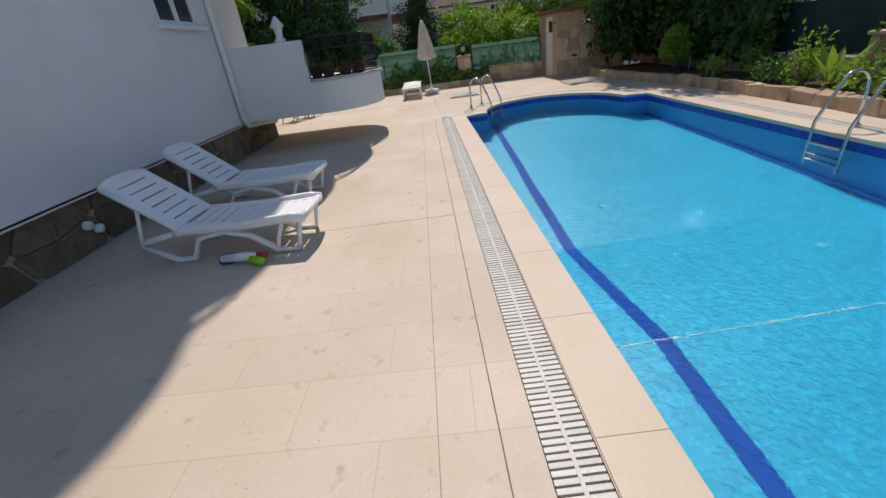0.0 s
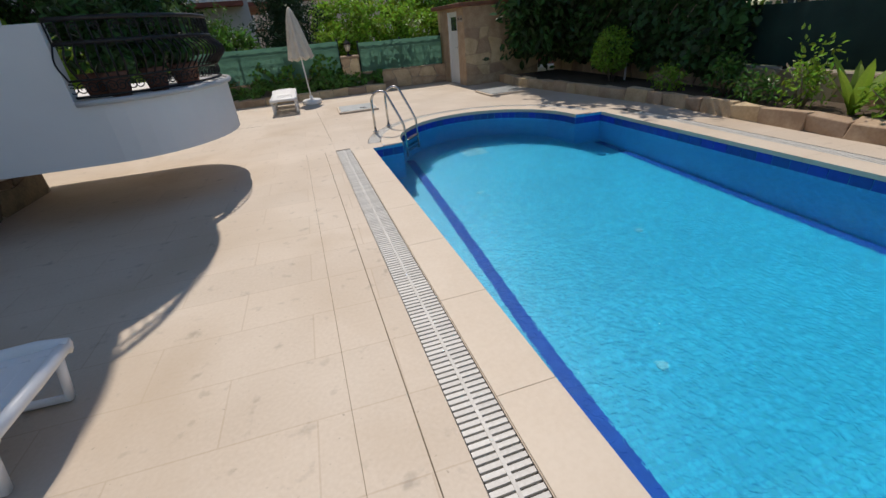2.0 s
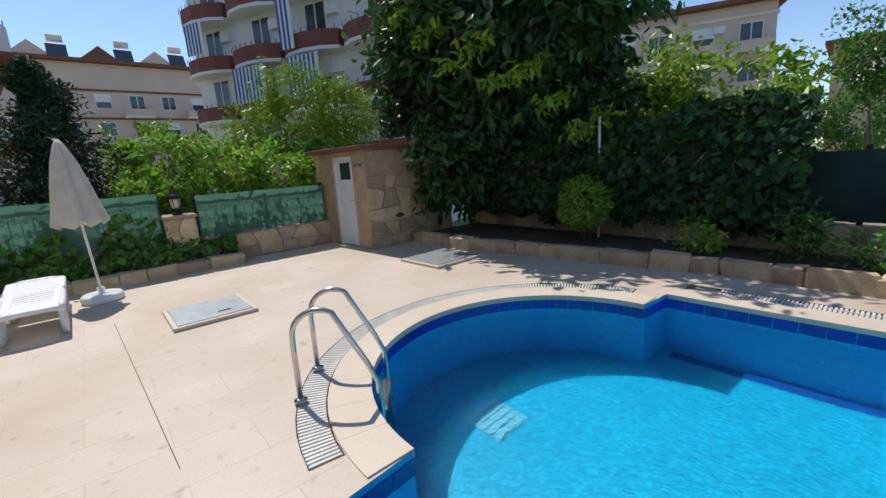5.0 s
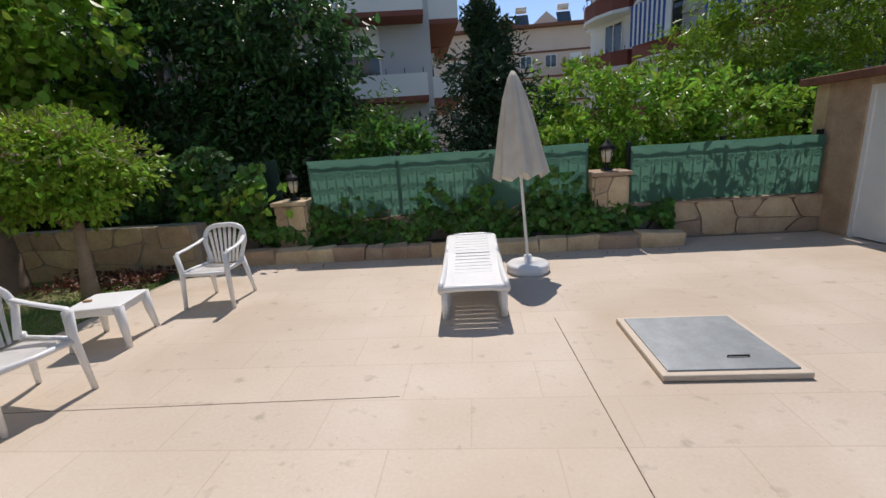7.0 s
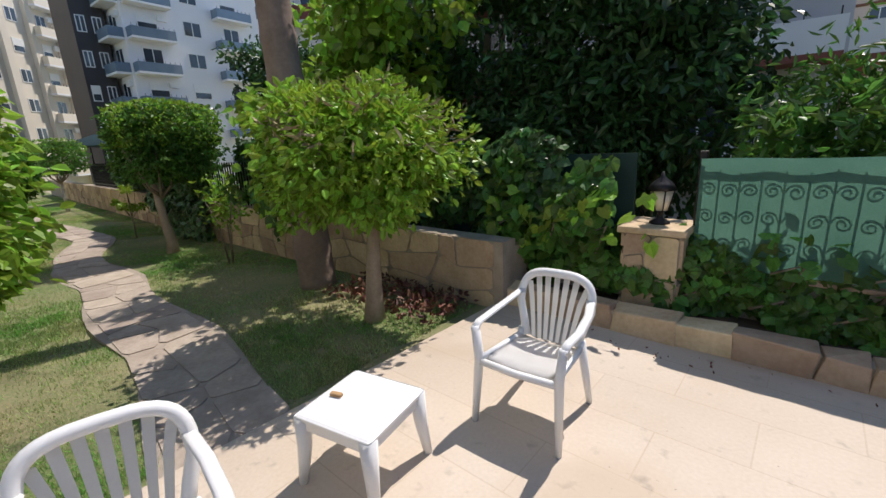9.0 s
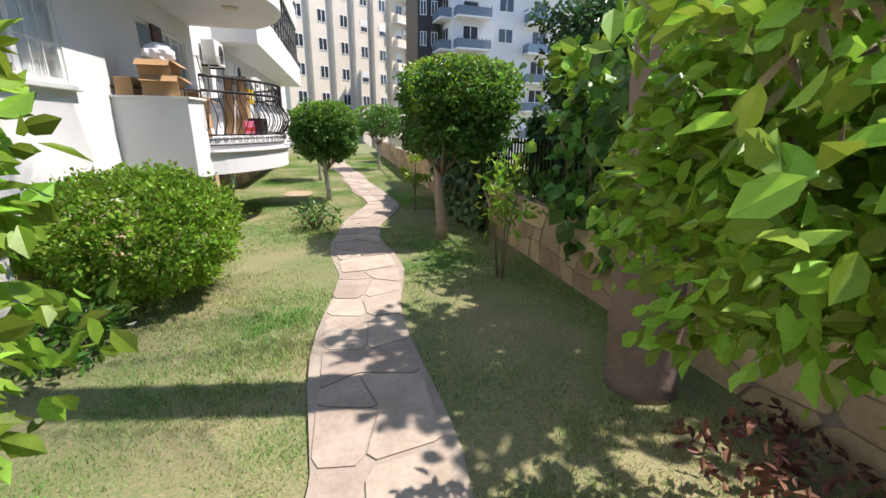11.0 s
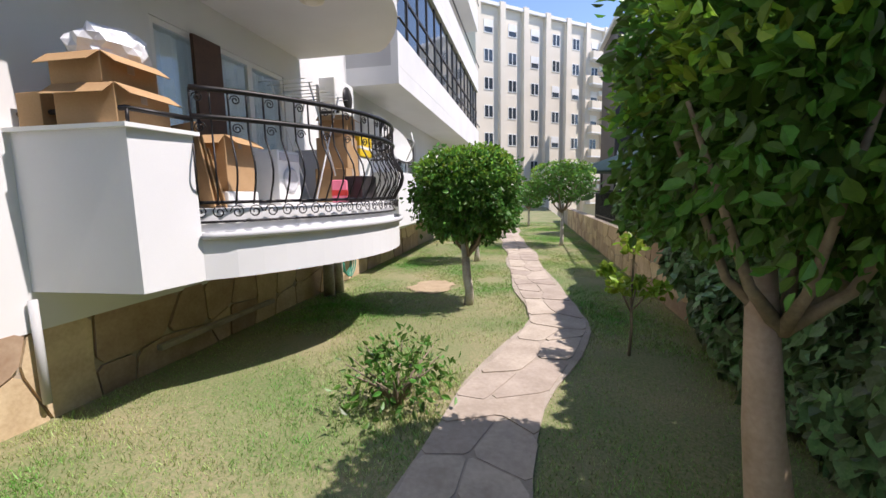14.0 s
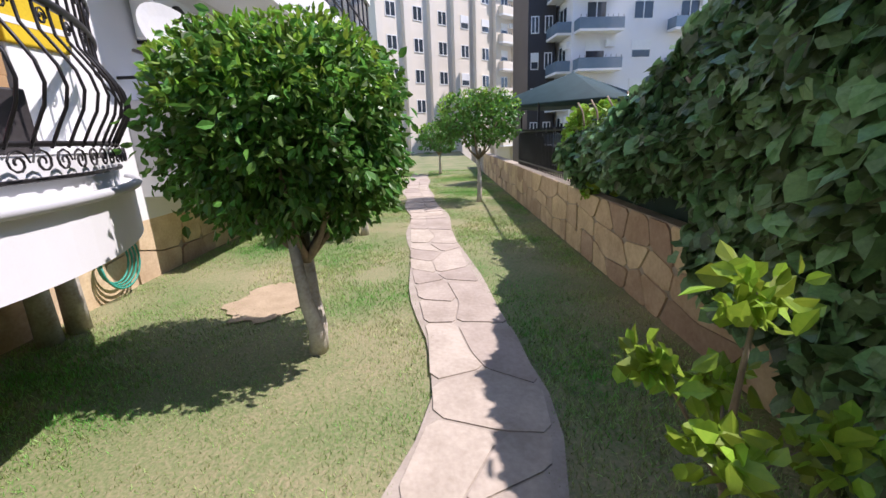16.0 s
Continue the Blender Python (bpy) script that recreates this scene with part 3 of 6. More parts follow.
def pool_ladder(m, label):
    """Two bent steel rails over the edge, with three treads; local x points into the pool."""
    ob = thing("pool_ladder", label, "ladder", m)
    for y in (-0.25, 0.25):
        pts = [(-0.42, y, 0.0), (-0.42, y, 0.45)]
        pts += [(-0.22 - 0.20 * math.cos(radians(a)), y, 0.50 + 0.20 * math.sin(radians(a))) for a in range(15, 125, 15)]
        pts += [(0.09, y, 0.28), (0.16, y, 0.12), (0.17, y, -0.25), (0.17, y, -0.95)]
        rail = part("rail", tube(bmesh.new(), pts, 0.021, 12), "steel", ob)
        part("flange", lathe(bmesh.new(), [(0.05, 0.0), (0.05, 0.008), (0.03, 0.016), (0.024, 0.02)], (-0.42, y, 0.012)), "steel", rail)
    for z in (-0.14, -0.4, -0.66):
        part("tread", boxed(0.12, 0.21, -0.23, 0.23, z - 0.012, z + 0.012, 0.006), "steel", ob)
    return ob


pool_ladder(pose(1.276, 11.09, 0.012, 0, 0, -38), "curved stainless steel pool ladder over the rounded end")
pool_ladder(pool_m @ pose(POOL_W + 0.02, 5.12, 0.012, 0, 0, 180), "stainless steel pool ladder on the long side")


# ---- house: ground storey, overhanging storeys, balconies ----
ROOF_Z = 15.4
house = thing("apartment_house", "white plastered apartment house with curved iron balconies", "house")


def wall_with_holes(name, u0, u1, z0, z1, y, thick, holes, parent, mat="plaster", m=None):
    """A wall along x at y (outer face), with openings (u0, u1, z0, z1) cut right through."""
    us = sorted({u0, u1, *[h[0] for h in holes], *[h[1] for h in holes]})
    zs = sorted({z0, z1, *[h[2] for h in holes], *[h[3] for h in holes]})
    bm = bmesh.new()
    for a, b in zip(us, us[1:]):
        for c, d in zip(zs, zs[1:]):
            if not any(h[0] <= a and b <= h[1] and h[2] <= c and d <= h[3] for h in holes):
                box(bm, a, b, y - thick, y, c, d, 0, m)
    bmesh.ops.remove_doubles(bm, verts=bm.verts, dist=1e-4)
    seen = {}
    for f in bm.faces:
        seen.setdefault(tuple(round(c, 3) for c in f.calc_center_median()), []).append(f)
    bmesh.ops.delete(bm, geom=[f for fs in seen.values() if len(fs) > 1 for f in fs], context="FACES")
    return part(name, bm, mat, parent)


def window(parent, u0, u1, z0, z1, m, leaves=2, sill=True, frame_mat="white", curtain=False):
    """A framed window in the plane of m: x along the wall, z up, y out."""
    w = thing("window", "", "", m)
    w.parent = parent
    bm, t = bmesh.new(), 0.06
    box(bm, u0, u1, -0.08, -0.02, z0, z0 + t), box(bm, u0, u1, -0.08, -0.02, z1 - t, z1)
    box(bm, u0, u0 + t, -0.081, -0.019, z0 + t, z1 - t), box(bm, u1 - t, u1, -0.081, -0.019, z0 + t, z1 - t)
    for i in range(1, leaves):
        c = u0 + (u1 - u0) * i / leaves
        box(bm, c - 0.045, c + 0.045, -0.079, -0.021, z0 + t, z1 - t)
    part("window_frame", bm, frame_mat, w)
    dark = curtain and leaves == 2
    ue = (u0 + u1) / 2 if dark else u1
    part("pane", boxed(u0 + t, ue - t, -0.056, -0.048, z0 + t, z1 - t), "clear" if curtain else "pane", w).visible_shadow = not curtain
    if dark:
        part("pane", boxed(ue + t, u1 - t, -0.075, -0.068, z0 + t, z1 - t), "pane", w)
        bm = bmesh.new()
        box(bm, ue + 0.045, ue + 0.1, -0.066, -0.03, z0 + t, z1 - t), box(bm, u1 - t - 0.05, u1 - t, -0.066, -0.03, z0 + t, z1 - t)
        box(bm, ue + 0.1, u1 - t - 0.05, -0.066, -0.03, z0 + t, z0 + t + 0.06), box(bm, ue + 0.1, u1 - t - 0.05, -0.066, -0.03, z1 - t - 0.06, z1 - t)
        box(bm, ue + 0.1, u1 - t - 0.05, -0.066, -0.04, z1 - 0.32, z1 - 0.29)
        part("sash", bm, "b_grey", w, "greyed window sash in shade")
    if curtain:
        bm = bmesh.new()
        n = 40
        vs = [[bm.verts.new((u0 + t + (ue - u0 - 2 * t) * i / n, -0.16 + 0.02 * math.sin(i * 1.7), z)) for z in (z0 + t, z1 - t)] for i in range(n + 1)]
        for a, b in zip(vs, vs[1:]):
            bm.faces.new((a[0], b[0], b[1], a[1]))
        part("curtain", bm, "curtain", w)
    if curtain and leaves == 2:
        bm, c = bmesh.new(), (u0 + u1) / 2
        ua, ub = min(u0, c) + t, min(u0, c) + (u1 - u0) / 2 - 0.05
        for f in (0.33, 0.66):
            box(bm, ua + (ub - ua) * f - 0.008, ua + (ub - ua) * f + 0.008, -0.047, -0.04, z0 + t, z1 - t)
        for f in (0.28, 0.56):
            box(bm, ua, ub, -0.046, -0.041, z0 + (z1 - z0) * f - 0.008, z0 + (z1 - z0) * f + 0.008)
        part("glazing_bar", bm, "white", w)
    if sill:
        part("sill", boxed(u0 - 0.1, u1 + 0.1, -0.1, 0.09, z0 - 0.07, z0 - 0.005, 0.01), "white", w)
    return w


def baluster(bm, p, out, z0, z1, belly, r=0.0085):
    pts = []
    for i in range(11):
        f = i / 10
        b = belly * math.sin(math.pi * min(1, f / 0.62)) ** 1.3 if f < 0.62 else 0.0
        pts.append((p[0] + out[0] * b, p[1] + out[1] * b, z0 + (z1 - z0) * f))
    tube(bm, pts, r, 5)


def scroll(bm, c, along, out, size, turn=1):
    pts = []
    for i in range(15):
        a = i / 14 * 1.6 * 2 * math.pi
        r = size * (1 - 0.8 * i / 14)
        pts.append((c[0] + along[0] * r * math.cos(a) * turn, c[1] + along[1] * r * math.cos(a) * turn, c[2] + r * math.sin(a)))
    tube(bm, pts, 0.006, 4, False)


def curve_frames(line, step):
    """Points along a line at an even step, each with its way along and its outward side (right of the way)."""
    out, carry = [], 0.0
    for (x0, y0), (x1, y1) in zip(line, line[1:]):
        run = math.hypot(x1 - x0, y1 - y0)
        if run < 1e-6:
            continue
        t = ((x1 - x0) / run, (y1 - y0) / run)
        d = carry
        while d < run:
            out.append(((x0 + t[0] * d, y0 + t[1] * d), t, (t[1], -t[0])))
            d += step
        carry = d - run
    return out


def bulge(x0, x1, y0, depth_, n=20):
    """An arc in plan from (x0, y0) to (x1, y0) that swells outwards by depth_."""
    return [(x0 + (x1 - x0) * i / n, y0 + depth_ * math.sin(math.pi * i / n) ** 0.8) for i in range(n + 1)]


def balcony(parent, line, back, z0, fascia, rail_top, m=None, step=0.115, name="balcony", detail=True, curb=0.0):
    """Slab with a white fascia that follows line in plan, an iron railing with bellied bars on it at an even step."""
    m = m or Matrix()
    b = thing(name, "", "", m)
    b.parent = parent
    slab = list(line) + list(back)
    part("slab", prism(bmesh.new(), slab, z0, z0 + fascia), "plaster", b)
    lip = [(p[0] + o[0] * 0.03, p[1] + o[1] * 0.03, z0 + fascia + 0.0) for p, t, o in curve_frames(line, 0.12)]
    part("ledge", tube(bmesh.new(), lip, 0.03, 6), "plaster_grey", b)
    base = z0 + fascia + curb + 0.03
    if curb:
        rim = [(q[0] - o[0] * 0.07, q[1] - o[1] * 0.07) for q, t, o in curve_frames(line, 0.15)]
        part("curb", prism(bmesh.new(), rim + list(back), z0 + fascia, z0 + fascia + curb), "plaster", b)
    inset = [((p[0] - o[0] * 0.05, p[1] - o[1] * 0.05), t, o) for p, t, o in curve_frames(line, step)]
    if detail:
        for z, r in ((rail_top, 0.024), (rail_top - 0.2, 0.022), (base + 0.02, 0.014), (base + 0.17, 0.012)) if not curb else ((rail_top, 0.024), (rail_top - 0.22, 0.024), (base + 0.02, 0.016), (base - 0.14, 0.012)):
            part("handrail", tube(bmesh.new(), [(p[0], p[1], z) for p, t, o in inset], r, 6), "iron", b)
        for k, (p, t, o) in enumerate(inset):
            bm = bmesh.new()
            baluster(bm, p, o, base + (0.17 if not curb else 0.0), rail_top, 0.13)
            if k % 2 == 0:
                mid = base + 0.17 + (rail_top - base - 0.17) * 0.6
                scroll(bm, (p[0] + t[0] * 0.055, p[1] + t[1] * 0.055, mid), t, o, 0.045)
                scroll(bm, (p[0] + t[0] * 0.055, p[1] + t[1] * 0.055, rail_top - 0.07), t, o, 0.042, -1)
            scroll(bm, (p[0] + (o[0] * 0.04 if curb else 0), p[1] + (o[1] * 0.04 if curb else 0), base + (0.095 if not curb else -0.06)), t, o, 0.06, 1 if k % 2 else -1)
            part("baluster", bm, "iron", b)
    else:
        bm = bmesh.new()
        for z, r in ((rail_top, 0.022), (base + 0.1, 0.015)):
            tube(bm, [(p[0], p[1], z) for p, t, o in inset], r, 5)
        for p, t, o in inset:
            baluster(bm, p, o, base, rail_top, 0.1)
        part("railing", bm, "iron", b)
    return b


STOREY = 2.92
NY, NO = 11.25, 12.05          # north wall, its overhang above
SOFFIT = 3.78
# North wall of the ground storey.
n_holes = [(-11.42, -9.85, 2.08, 3.62), (-15.9, -13.6, 1.0, 3.3), (-23.5, -21.5, 1.9, 3.3)]
wall_with_holes("wall", -34.0, -6.4, 0.55, SOFFIT, NY, 0.3, n_holes, house)
window(house, -11.42, -9.85, 2.08, 3.62, Matrix.Translation((0, NY, 0)), 2, curtain=True)
window(house, -15.9, -13.6, 1.0, 3.3, Matrix.Translation((0, NY, 0)), 3, False, curtain=True)
window(house, -23.5, -21.5, 1.9, 3.3, Matrix.Translation((0, NY, 0)), 2)
part("wall", boxed(-6.4, -6.15, 10.4, NY, 0.0, SOFFIT), "plaster", house)
# East wall, over its recessed stone base.
for y0, y1, z0, z1 in ((-6, 6.9, 0.6, ROOF_Z), (8.0, 8.5, 0.6, ROOF_Z), (6.9, 8.0, 0.6, 2.3), (6.9, 8.0, 3.6, ROOF_Z)):
    part("wall", boxed(-4.1, -3.85, y0, y1, z0, z1), "plaster", house)
part("wall", boxed(-6.4, -4.35, 10.2, 10.45, 0.3, SOFFIT), "plaster", house)
part("wall", boxed(-4.35, -4.1, 8.2, 10.45, 0.6, ROOF_Z), "plaster", house)
window(house, 6.9, 8.0, 2.3, 3.6, Matrix.Translation((-3.85, 0, 0)) @ pose(0, 0, 0, 0, 0, 90) @ pose(0, 0, 0, 0, 0, 0) @ Matrix.Diagonal((1, -1, 1, 1)), 2)
part("plinth", boxed(-4.3, -3.98, -6, 10.45, -0.05, 0.6), "mortar", house)
part("plinth_soffit", boxed(-4.3, -3.85, -6, 10.45, 0.58, 0.62), "plaster", house)
# Upper storeys and roof.
for k in range(4):
    z0 = SOFFIT + k * STOREY
    z1 = z0 + STOREY
    holes = [(-11.4, -9.9, z0 + 1.45, z0 + 2.75)]
    wall_with_holes("wall", -12.4, -6.2, z0, z1, NO, 0.3, holes, house)
    window(house, -11.4, -9.9, z0 + 1.45, z0 + 2.75, Matrix.Translation((0, NO, 0)), 2)
    holes = [(-16.4, -14.0, z0 + 0.35, z0 + 2.5)]
    wall_with_holes("wall", -18.2, -12.4, z0, z1, NY, 0.25, holes, house)
    window(house, -16.4, -14.0, z0 + 0.35, z0 + 2.5, Matrix.Translation((0, NY, 0)), 3, False)
part("wall", boxed(-6.2, -5.95, 10.4, NO, SOFFIT, ROOF_Z), "plaster", house)
part("soffit", boxed(-12.4, -5.95, 10.4, NO - 0.002, SOFFIT - 0.012, SOFFIT + 0.1), "plaster", house)
part("wall", boxed(-34.0, -18.2, NY - 0.3, NY, SOFFIT, ROOF_Z), "plaster", house)
part("wall", boxed(-12.4, -12.15, NY, NO - 0.3, SOFFIT + 0.1, ROOF_Z), "plaster", house)
part("roof", boxed(-34.3, -2.35, -6.5, 12.6, ROOF_Z, ROOF_Z + 0.3), "plaster", house)
part("wall", boxed(-34.0, -33.7, -6, NY - 0.3, 0, ROOF_Z), "plaster", house)

# The balcony at the garden: solid parapet beside the wall, then the bellied railing.
B0 = 0.85
line = [(-12.32, NY), (-12.36, 12.2), (-12.85, 12.28)] + bulge(-12.85, -16.75, 12.28, 0.95, 24) + [(-16.75, NY)]
balcony(house, line[2:-1], [(-16.75, NY - 0.02), (-12.32, NY - 0.02), (-12.36, 12.2)], B0, 0.36, 2.38, curb=0.22, step=0.14)
bm = bmesh.new()
prism(bm, [(-12.32, NY), (-12.36, 12.2), (-12.85, 12.28), (-12.86, 12.14), (-12.5, 12.07), (-12.47, NY)], B0 + 0.36, 2.0)
parapet = part("parapet", bm, "plaster", house)
part("parapet_cap", prism(bmesh.new(), [(-12.28, NY), (-12.32, 12.24), (-12.88, 12.32), (-12.9, 12.1), (-12.53, 12.03), (-12.51, NY)], 2.0, 2.03), "white", house)
bm = bmesh.new()
tube(bm, [(-12.4, NY, 2.14), (-12.42, 12.16, 2.14), (-12.9, 12.24, 2.14)], 0.02, 6)
tube(bm, [(-12.9, 12.24, 2.02), (-12.9, 12.24, 2.14)], 0.012, 6), tube(bm, [(-12.42, 12.16, 2.02), (-12.42, 12.16, 2.14)], 0.012, 6)
part("parapet_rail", bm, "iron", house)
# Neighbouring garden balcony: a plain solid parapet on a set-back base.
east_bal = thing("balcony", "", "")
east_bal.parent = house
part("slab", boxed(-9.2, -6.62, NY, 11.84, 0.82, 1.0), "plaster", east_bal)
part("parapet", boxed(-9.2, -6.62, 11.7, 11.842, 1.0, 1.96), "plaster", east_bal)
part("parapet", boxed(-9.2, -9.06, NY, 11.7, 1.0, 1.958), "plaster", east_bal)
part("parapet_cap", boxed(-9.22, -6.6, 11.68, 11.86, 1.96, 1.985, 0.004), "white", east_bal)
part("base", boxed(-9.1, -6.62, NY, 11.72, -0.3, 0.82), "plaster", east_bal)
# Balconies of the upper storeys.
for k in range(4):
    z0 = SOFFIT - 0.08 + k * STOREY
    up = [(-12.4, NO), (-12.42, 12.5), (-12.75, 12.6)] + bulge(-12.75, -16.4, 12.6, 0.75, 22)
    balcony(house, up[2:], [(-16.4, NY + 0.001), (-12.3, NY + 0.001), (-12.42, 12.5)], z0, 0.4, z0 + 1.28, detail=k < 2)
    part("parapet", prism(bmesh.new(), [(-12.402, NO + 0.002), (-12.42, 12.5), (-12.75, 12.6), (-12.76, 12.48), (-12.54, 12.4), (-12.52, NO + 0.002)], z0 + 0.4, z0 + 1.2), "plaster", house)
    part("parapet_rail", tube(bmesh.new(), [(-12.46, NO, z0 + 1.32), (-12.47, 12.46, z0 + 1.32), (-12.78, 12.55, z0 + 1.32)], 0.02, 6), "iron", house)
    part("ceiling_lamp", lathe(bmesh.new(), [(0.06, -0.07), (0.13, -0.05), (0.15, 0.0)], (-14.5, 12.5, z0)), "lampglass", house)
    # Second stack, squared and partly glazed.
    s = thing("balcony", "", "")
    s.parent = house
    part("slab", boxed(-32.0, -18.2, NY, 12.35, z0, z0 + 0.35), "plaster", s)
    part("parapet", boxed(-32.0, -18.2, 12.2, 12.352, z0 + 0.35, z0 + 1.0), "plaster", s)
    # Side parapet greyer than the front: its shade is in the colour.
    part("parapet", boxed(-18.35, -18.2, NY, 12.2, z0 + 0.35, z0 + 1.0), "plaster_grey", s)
    bm = bmesh.new()
    tube(bm, [(-18.15, NY, z0 + 1.2), (-18.15, 12.4, z0 + 1.2), (-32, 12.4, z0 + 1.2)], 0.025, 6)
    part("handrail", bm, "iron", s)
    if k == 0:
        bm = bmesh.new()
        for i in range(15):
            x = -18.25 - i * 0.95
            box(bm, x - 0.035, x + 0.035, 12.22, 12.29, z0 + 1.0, z0 + 2.9)
        box(bm, -32, -18.2, 12.225, 12.285, z0 + 1.9, z0 + 1.96)
        part("glazing_frame", bm, "b_dark", s)
        part("glazing", boxed(-32, -18.24, 12.25, 12.262, z0 + 1.0, z0 + 2.9), "pane", s)
        part("glazing", boxed(-18.26, -18.24, NY, 12.24, z0 + 1.0, z0 + 2.9), "pane", s)
# Ground balcony of the second stack.
s = thing("balcony", "", "")
s.parent = house
part("slab", boxed(-26.0, -18.4, NY, 12.2, 0.85, 1.15), "plaster", s)
part("parapet", boxed(-26.0, -18.4, 12.05, 12.202, 1.15, 2.0), "plaster", s)
# Shaded side of the parapet, painted grey where the front is white.
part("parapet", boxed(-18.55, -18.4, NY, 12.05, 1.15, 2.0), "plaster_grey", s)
part("handrail", tube(bmesh.new(), [(-18.4, NY, 2.25), (-18.4, 12.15, 2.25), (-26, 12.15, 2.25)], 0.02, 6), "iron", s)

# Curved balconies at the pool corner, one above the other.
for k in range(5):
    z0 = 0.63 + (0 if k == 0 else SOFFIT - 0.71 + (k - 1) * STOREY)
    y0, y1 = 8.5, 11.1
    body = [(-2.35, y0)] + [(-2.35 + 1.15 * math.sin(radians(a)) ** 0.9, y0 + 1.3 * (1 - math.cos(radians(a)))) for a in range(8, 177, 8)] + [(-2.35, y1)]
    body = [(x - 0.12 * k - (0.18 if k > 1 else 0), y) for x, y in body]
    balcony(house, body, [(-4.09, y1), (-4.09, y0 + 0.002)], z0, 0.6 if k == 0 else 0.4, z0 + 1.32 if k == 0 else z0 + 1.25, detail=k == 0, step=0.085)
    part("parapet", boxed(-3.84, -2.37 - 0.12 * k - (0.18 if k > 1 else 0), y0, y0 + 0.13, z0 + (0.6 if k == 0 else 0.4), z0 + 1.3 if k == 0 else z0 + 1.2), "plaster", house)
part("wall", boxed(-6.4, -3.86, 10.452, 12.2, SOFFIT, ROOF_Z), "plaster", house)
# Clutter of the pool-corner balcony.
for k, (x, y, h) in enumerate(((-2.1, 8.95, 0.75), (-1.8, 9.2, 0.6), (-1.6, 9.55, 0.7), (-1.62, 9.95, 0.6), (-2.4, 9.2, 0.8), (-1.95, 9.7, 0.9), (-3.2, 8.9, 0.8), (-1.8, 10.35, 0.7))):
    pot = thing("potted_plant", "leafy pot plant on the corner balcony", "plant", pose(x, y, 1.232), "balcony pot plants")
    part("pot", lathe(bmesh.new(), [(0.09, 0), (0.13, 0.2), (0.14, 0.24), (0.12, 0.24), (0.11, 0.2)], sides=16), "roof", pot)
    crown(pot, 420, (0, 0, 0.24 + h * 0.5), (0.24, 0.24, h * 0.5), 0.13, "leaf_dark", name="leaf_crown", inner=0.1)
lantern = thing("ornament", "white ornamental lantern on the balcony parapet", "ornament", pose(-2.75, 8.565, 1.93))
part("body", lathe(bmesh.new(), [(0.09, 0), (0.1, 0.04), (0.06, 0.08), (0.08, 0.22), (0.13, 0.26), (0.02, 0.42)], sides=6), "white", lantern)
parasol = thing("parasol", "navy blue parasol on the corner balcony", "umbrella", pose(-2.4, 9.55, 1.23))
part("pole", tube(bmesh.new(), [(0, 0, 0), (0, 0, 1.98)], 0.018, 8), "iron", parasol)
part("canopy", lathe(bmesh.new(), [(0.55, 1.52), (0.56, 1.56), (0.5, 1.66), (0.3, 1.84), (0.04, 1.98)], sides=8), "navy", parasol)
part("downpipe", tube(bmesh.new(), [(-3.79, 8.43, 9.0), (-3.79, 8.43, 0.7), (-3.8, 8.55, 0.57), (-3.82, 10.1, 0.42)], 0.05, 10), "white", house)
part("downpipe", tube(bmesh.new(), [(-12.28, NY + 0.05, 0.8), (-12.28, NY + 0.05, 0.0)], 0.03, 8), "plaster_grey", house)


# ---- ground, lawn, path, garden walls ----
def gz(x):
    return -0.04 - 0.14 * min(1.0, max(0.0, (-5.0 - x) / 9.0))


bm = bmesh.new()
box(bm, -420, 420, -420, 420, -2.6, -1.9)
tagged(part("ground", bm, "soil"), "dusty ground of the quarter reaching far off", "ground", kind="structure")
bm = bmesh.new()
xs = [-60, -40] + [-34 + i * 1.0 for i in range(30)]
rows = [[bm.verts.new((x, y, gz(x) + 0.02 * math.sin(x * 1.3) * math.sin(y * 1.7))) for y in (NY - 0.8, 12.0, 13.0, 14.0, 15.0, 16.0, 17.0)] for x in xs]
for a, b in zip(rows, rows[1:]):
    for j in range(6):
        bm.faces.new((a[j], b[j], b[j + 1], a[j + 1]))
lawn = tagged(part("lawn", bm, "soil"), "patchy green lawn beside the house", "lawn", kind="structure")
PATH_LINE = [(-5.0, 14.2), (-7.0, 14.43), (-9.0, 14.45), (-10.3, 14.6), (-12.0, 14.5), (-13.3, 14.65), (-14.2, 14.95), (-15.3, 15.25), (-16.3, 15.2), (-18.4, 14.9), (-20.0, 14.8), (-22.0, 14.65), (-26.0, 14.2), (-32.0, 14.0)]


def path_y(x):
    return float(np.interp(-x, [-p[0] for p in PATH_LINE], [p[1] for p in PATH_LINE]))


garden_path = thing("garden_path", "winding path of pale irregular flagstones", "path", kind="structure")
bm = bmesh.new()
px = [-5.08 - 0.4 * i for i in range(68)]
band(bm, [(x, path_y(x) - 0.40 - 0.05 * math.sin(x * 2.1)) for x in px], [(x, path_y(x) + 0.40 + 0.05 * math.sin(x * 1.7 + 1)) for x in px], 0, 0)
for v in bm.verts:
    v.co.z = gz(v.co.x) + 0.02
skirt = bmesh.ops.extrude_face_region(bm, geom=bm.faces[:])
for v in skirt["geom"]:
    if isinstance(v, bmesh.types.BMVert):
        v.co.z -= 0.1
part("path_bed", bm, "path_mortar", garden_path)
r = random.Random(5)
stones = stone_polys(25.0, 0.74, 0.48, 11, 0.3)
for poly in stones:
    bm = bmesh.new()
    prism(bm, poly[::-1], 0, 0.032 + r.uniform(0, 0.005))
    for v in bm.verts:
        x = -5.08 - v.co.x
        v.co = Vector((x, path_y(x) - 0.37 + v.co.y, gz(x) - 0.006 + v.co.z))
    part("flagstone", bm, "stone_pale", garden_path)
bm = bmesh.new()
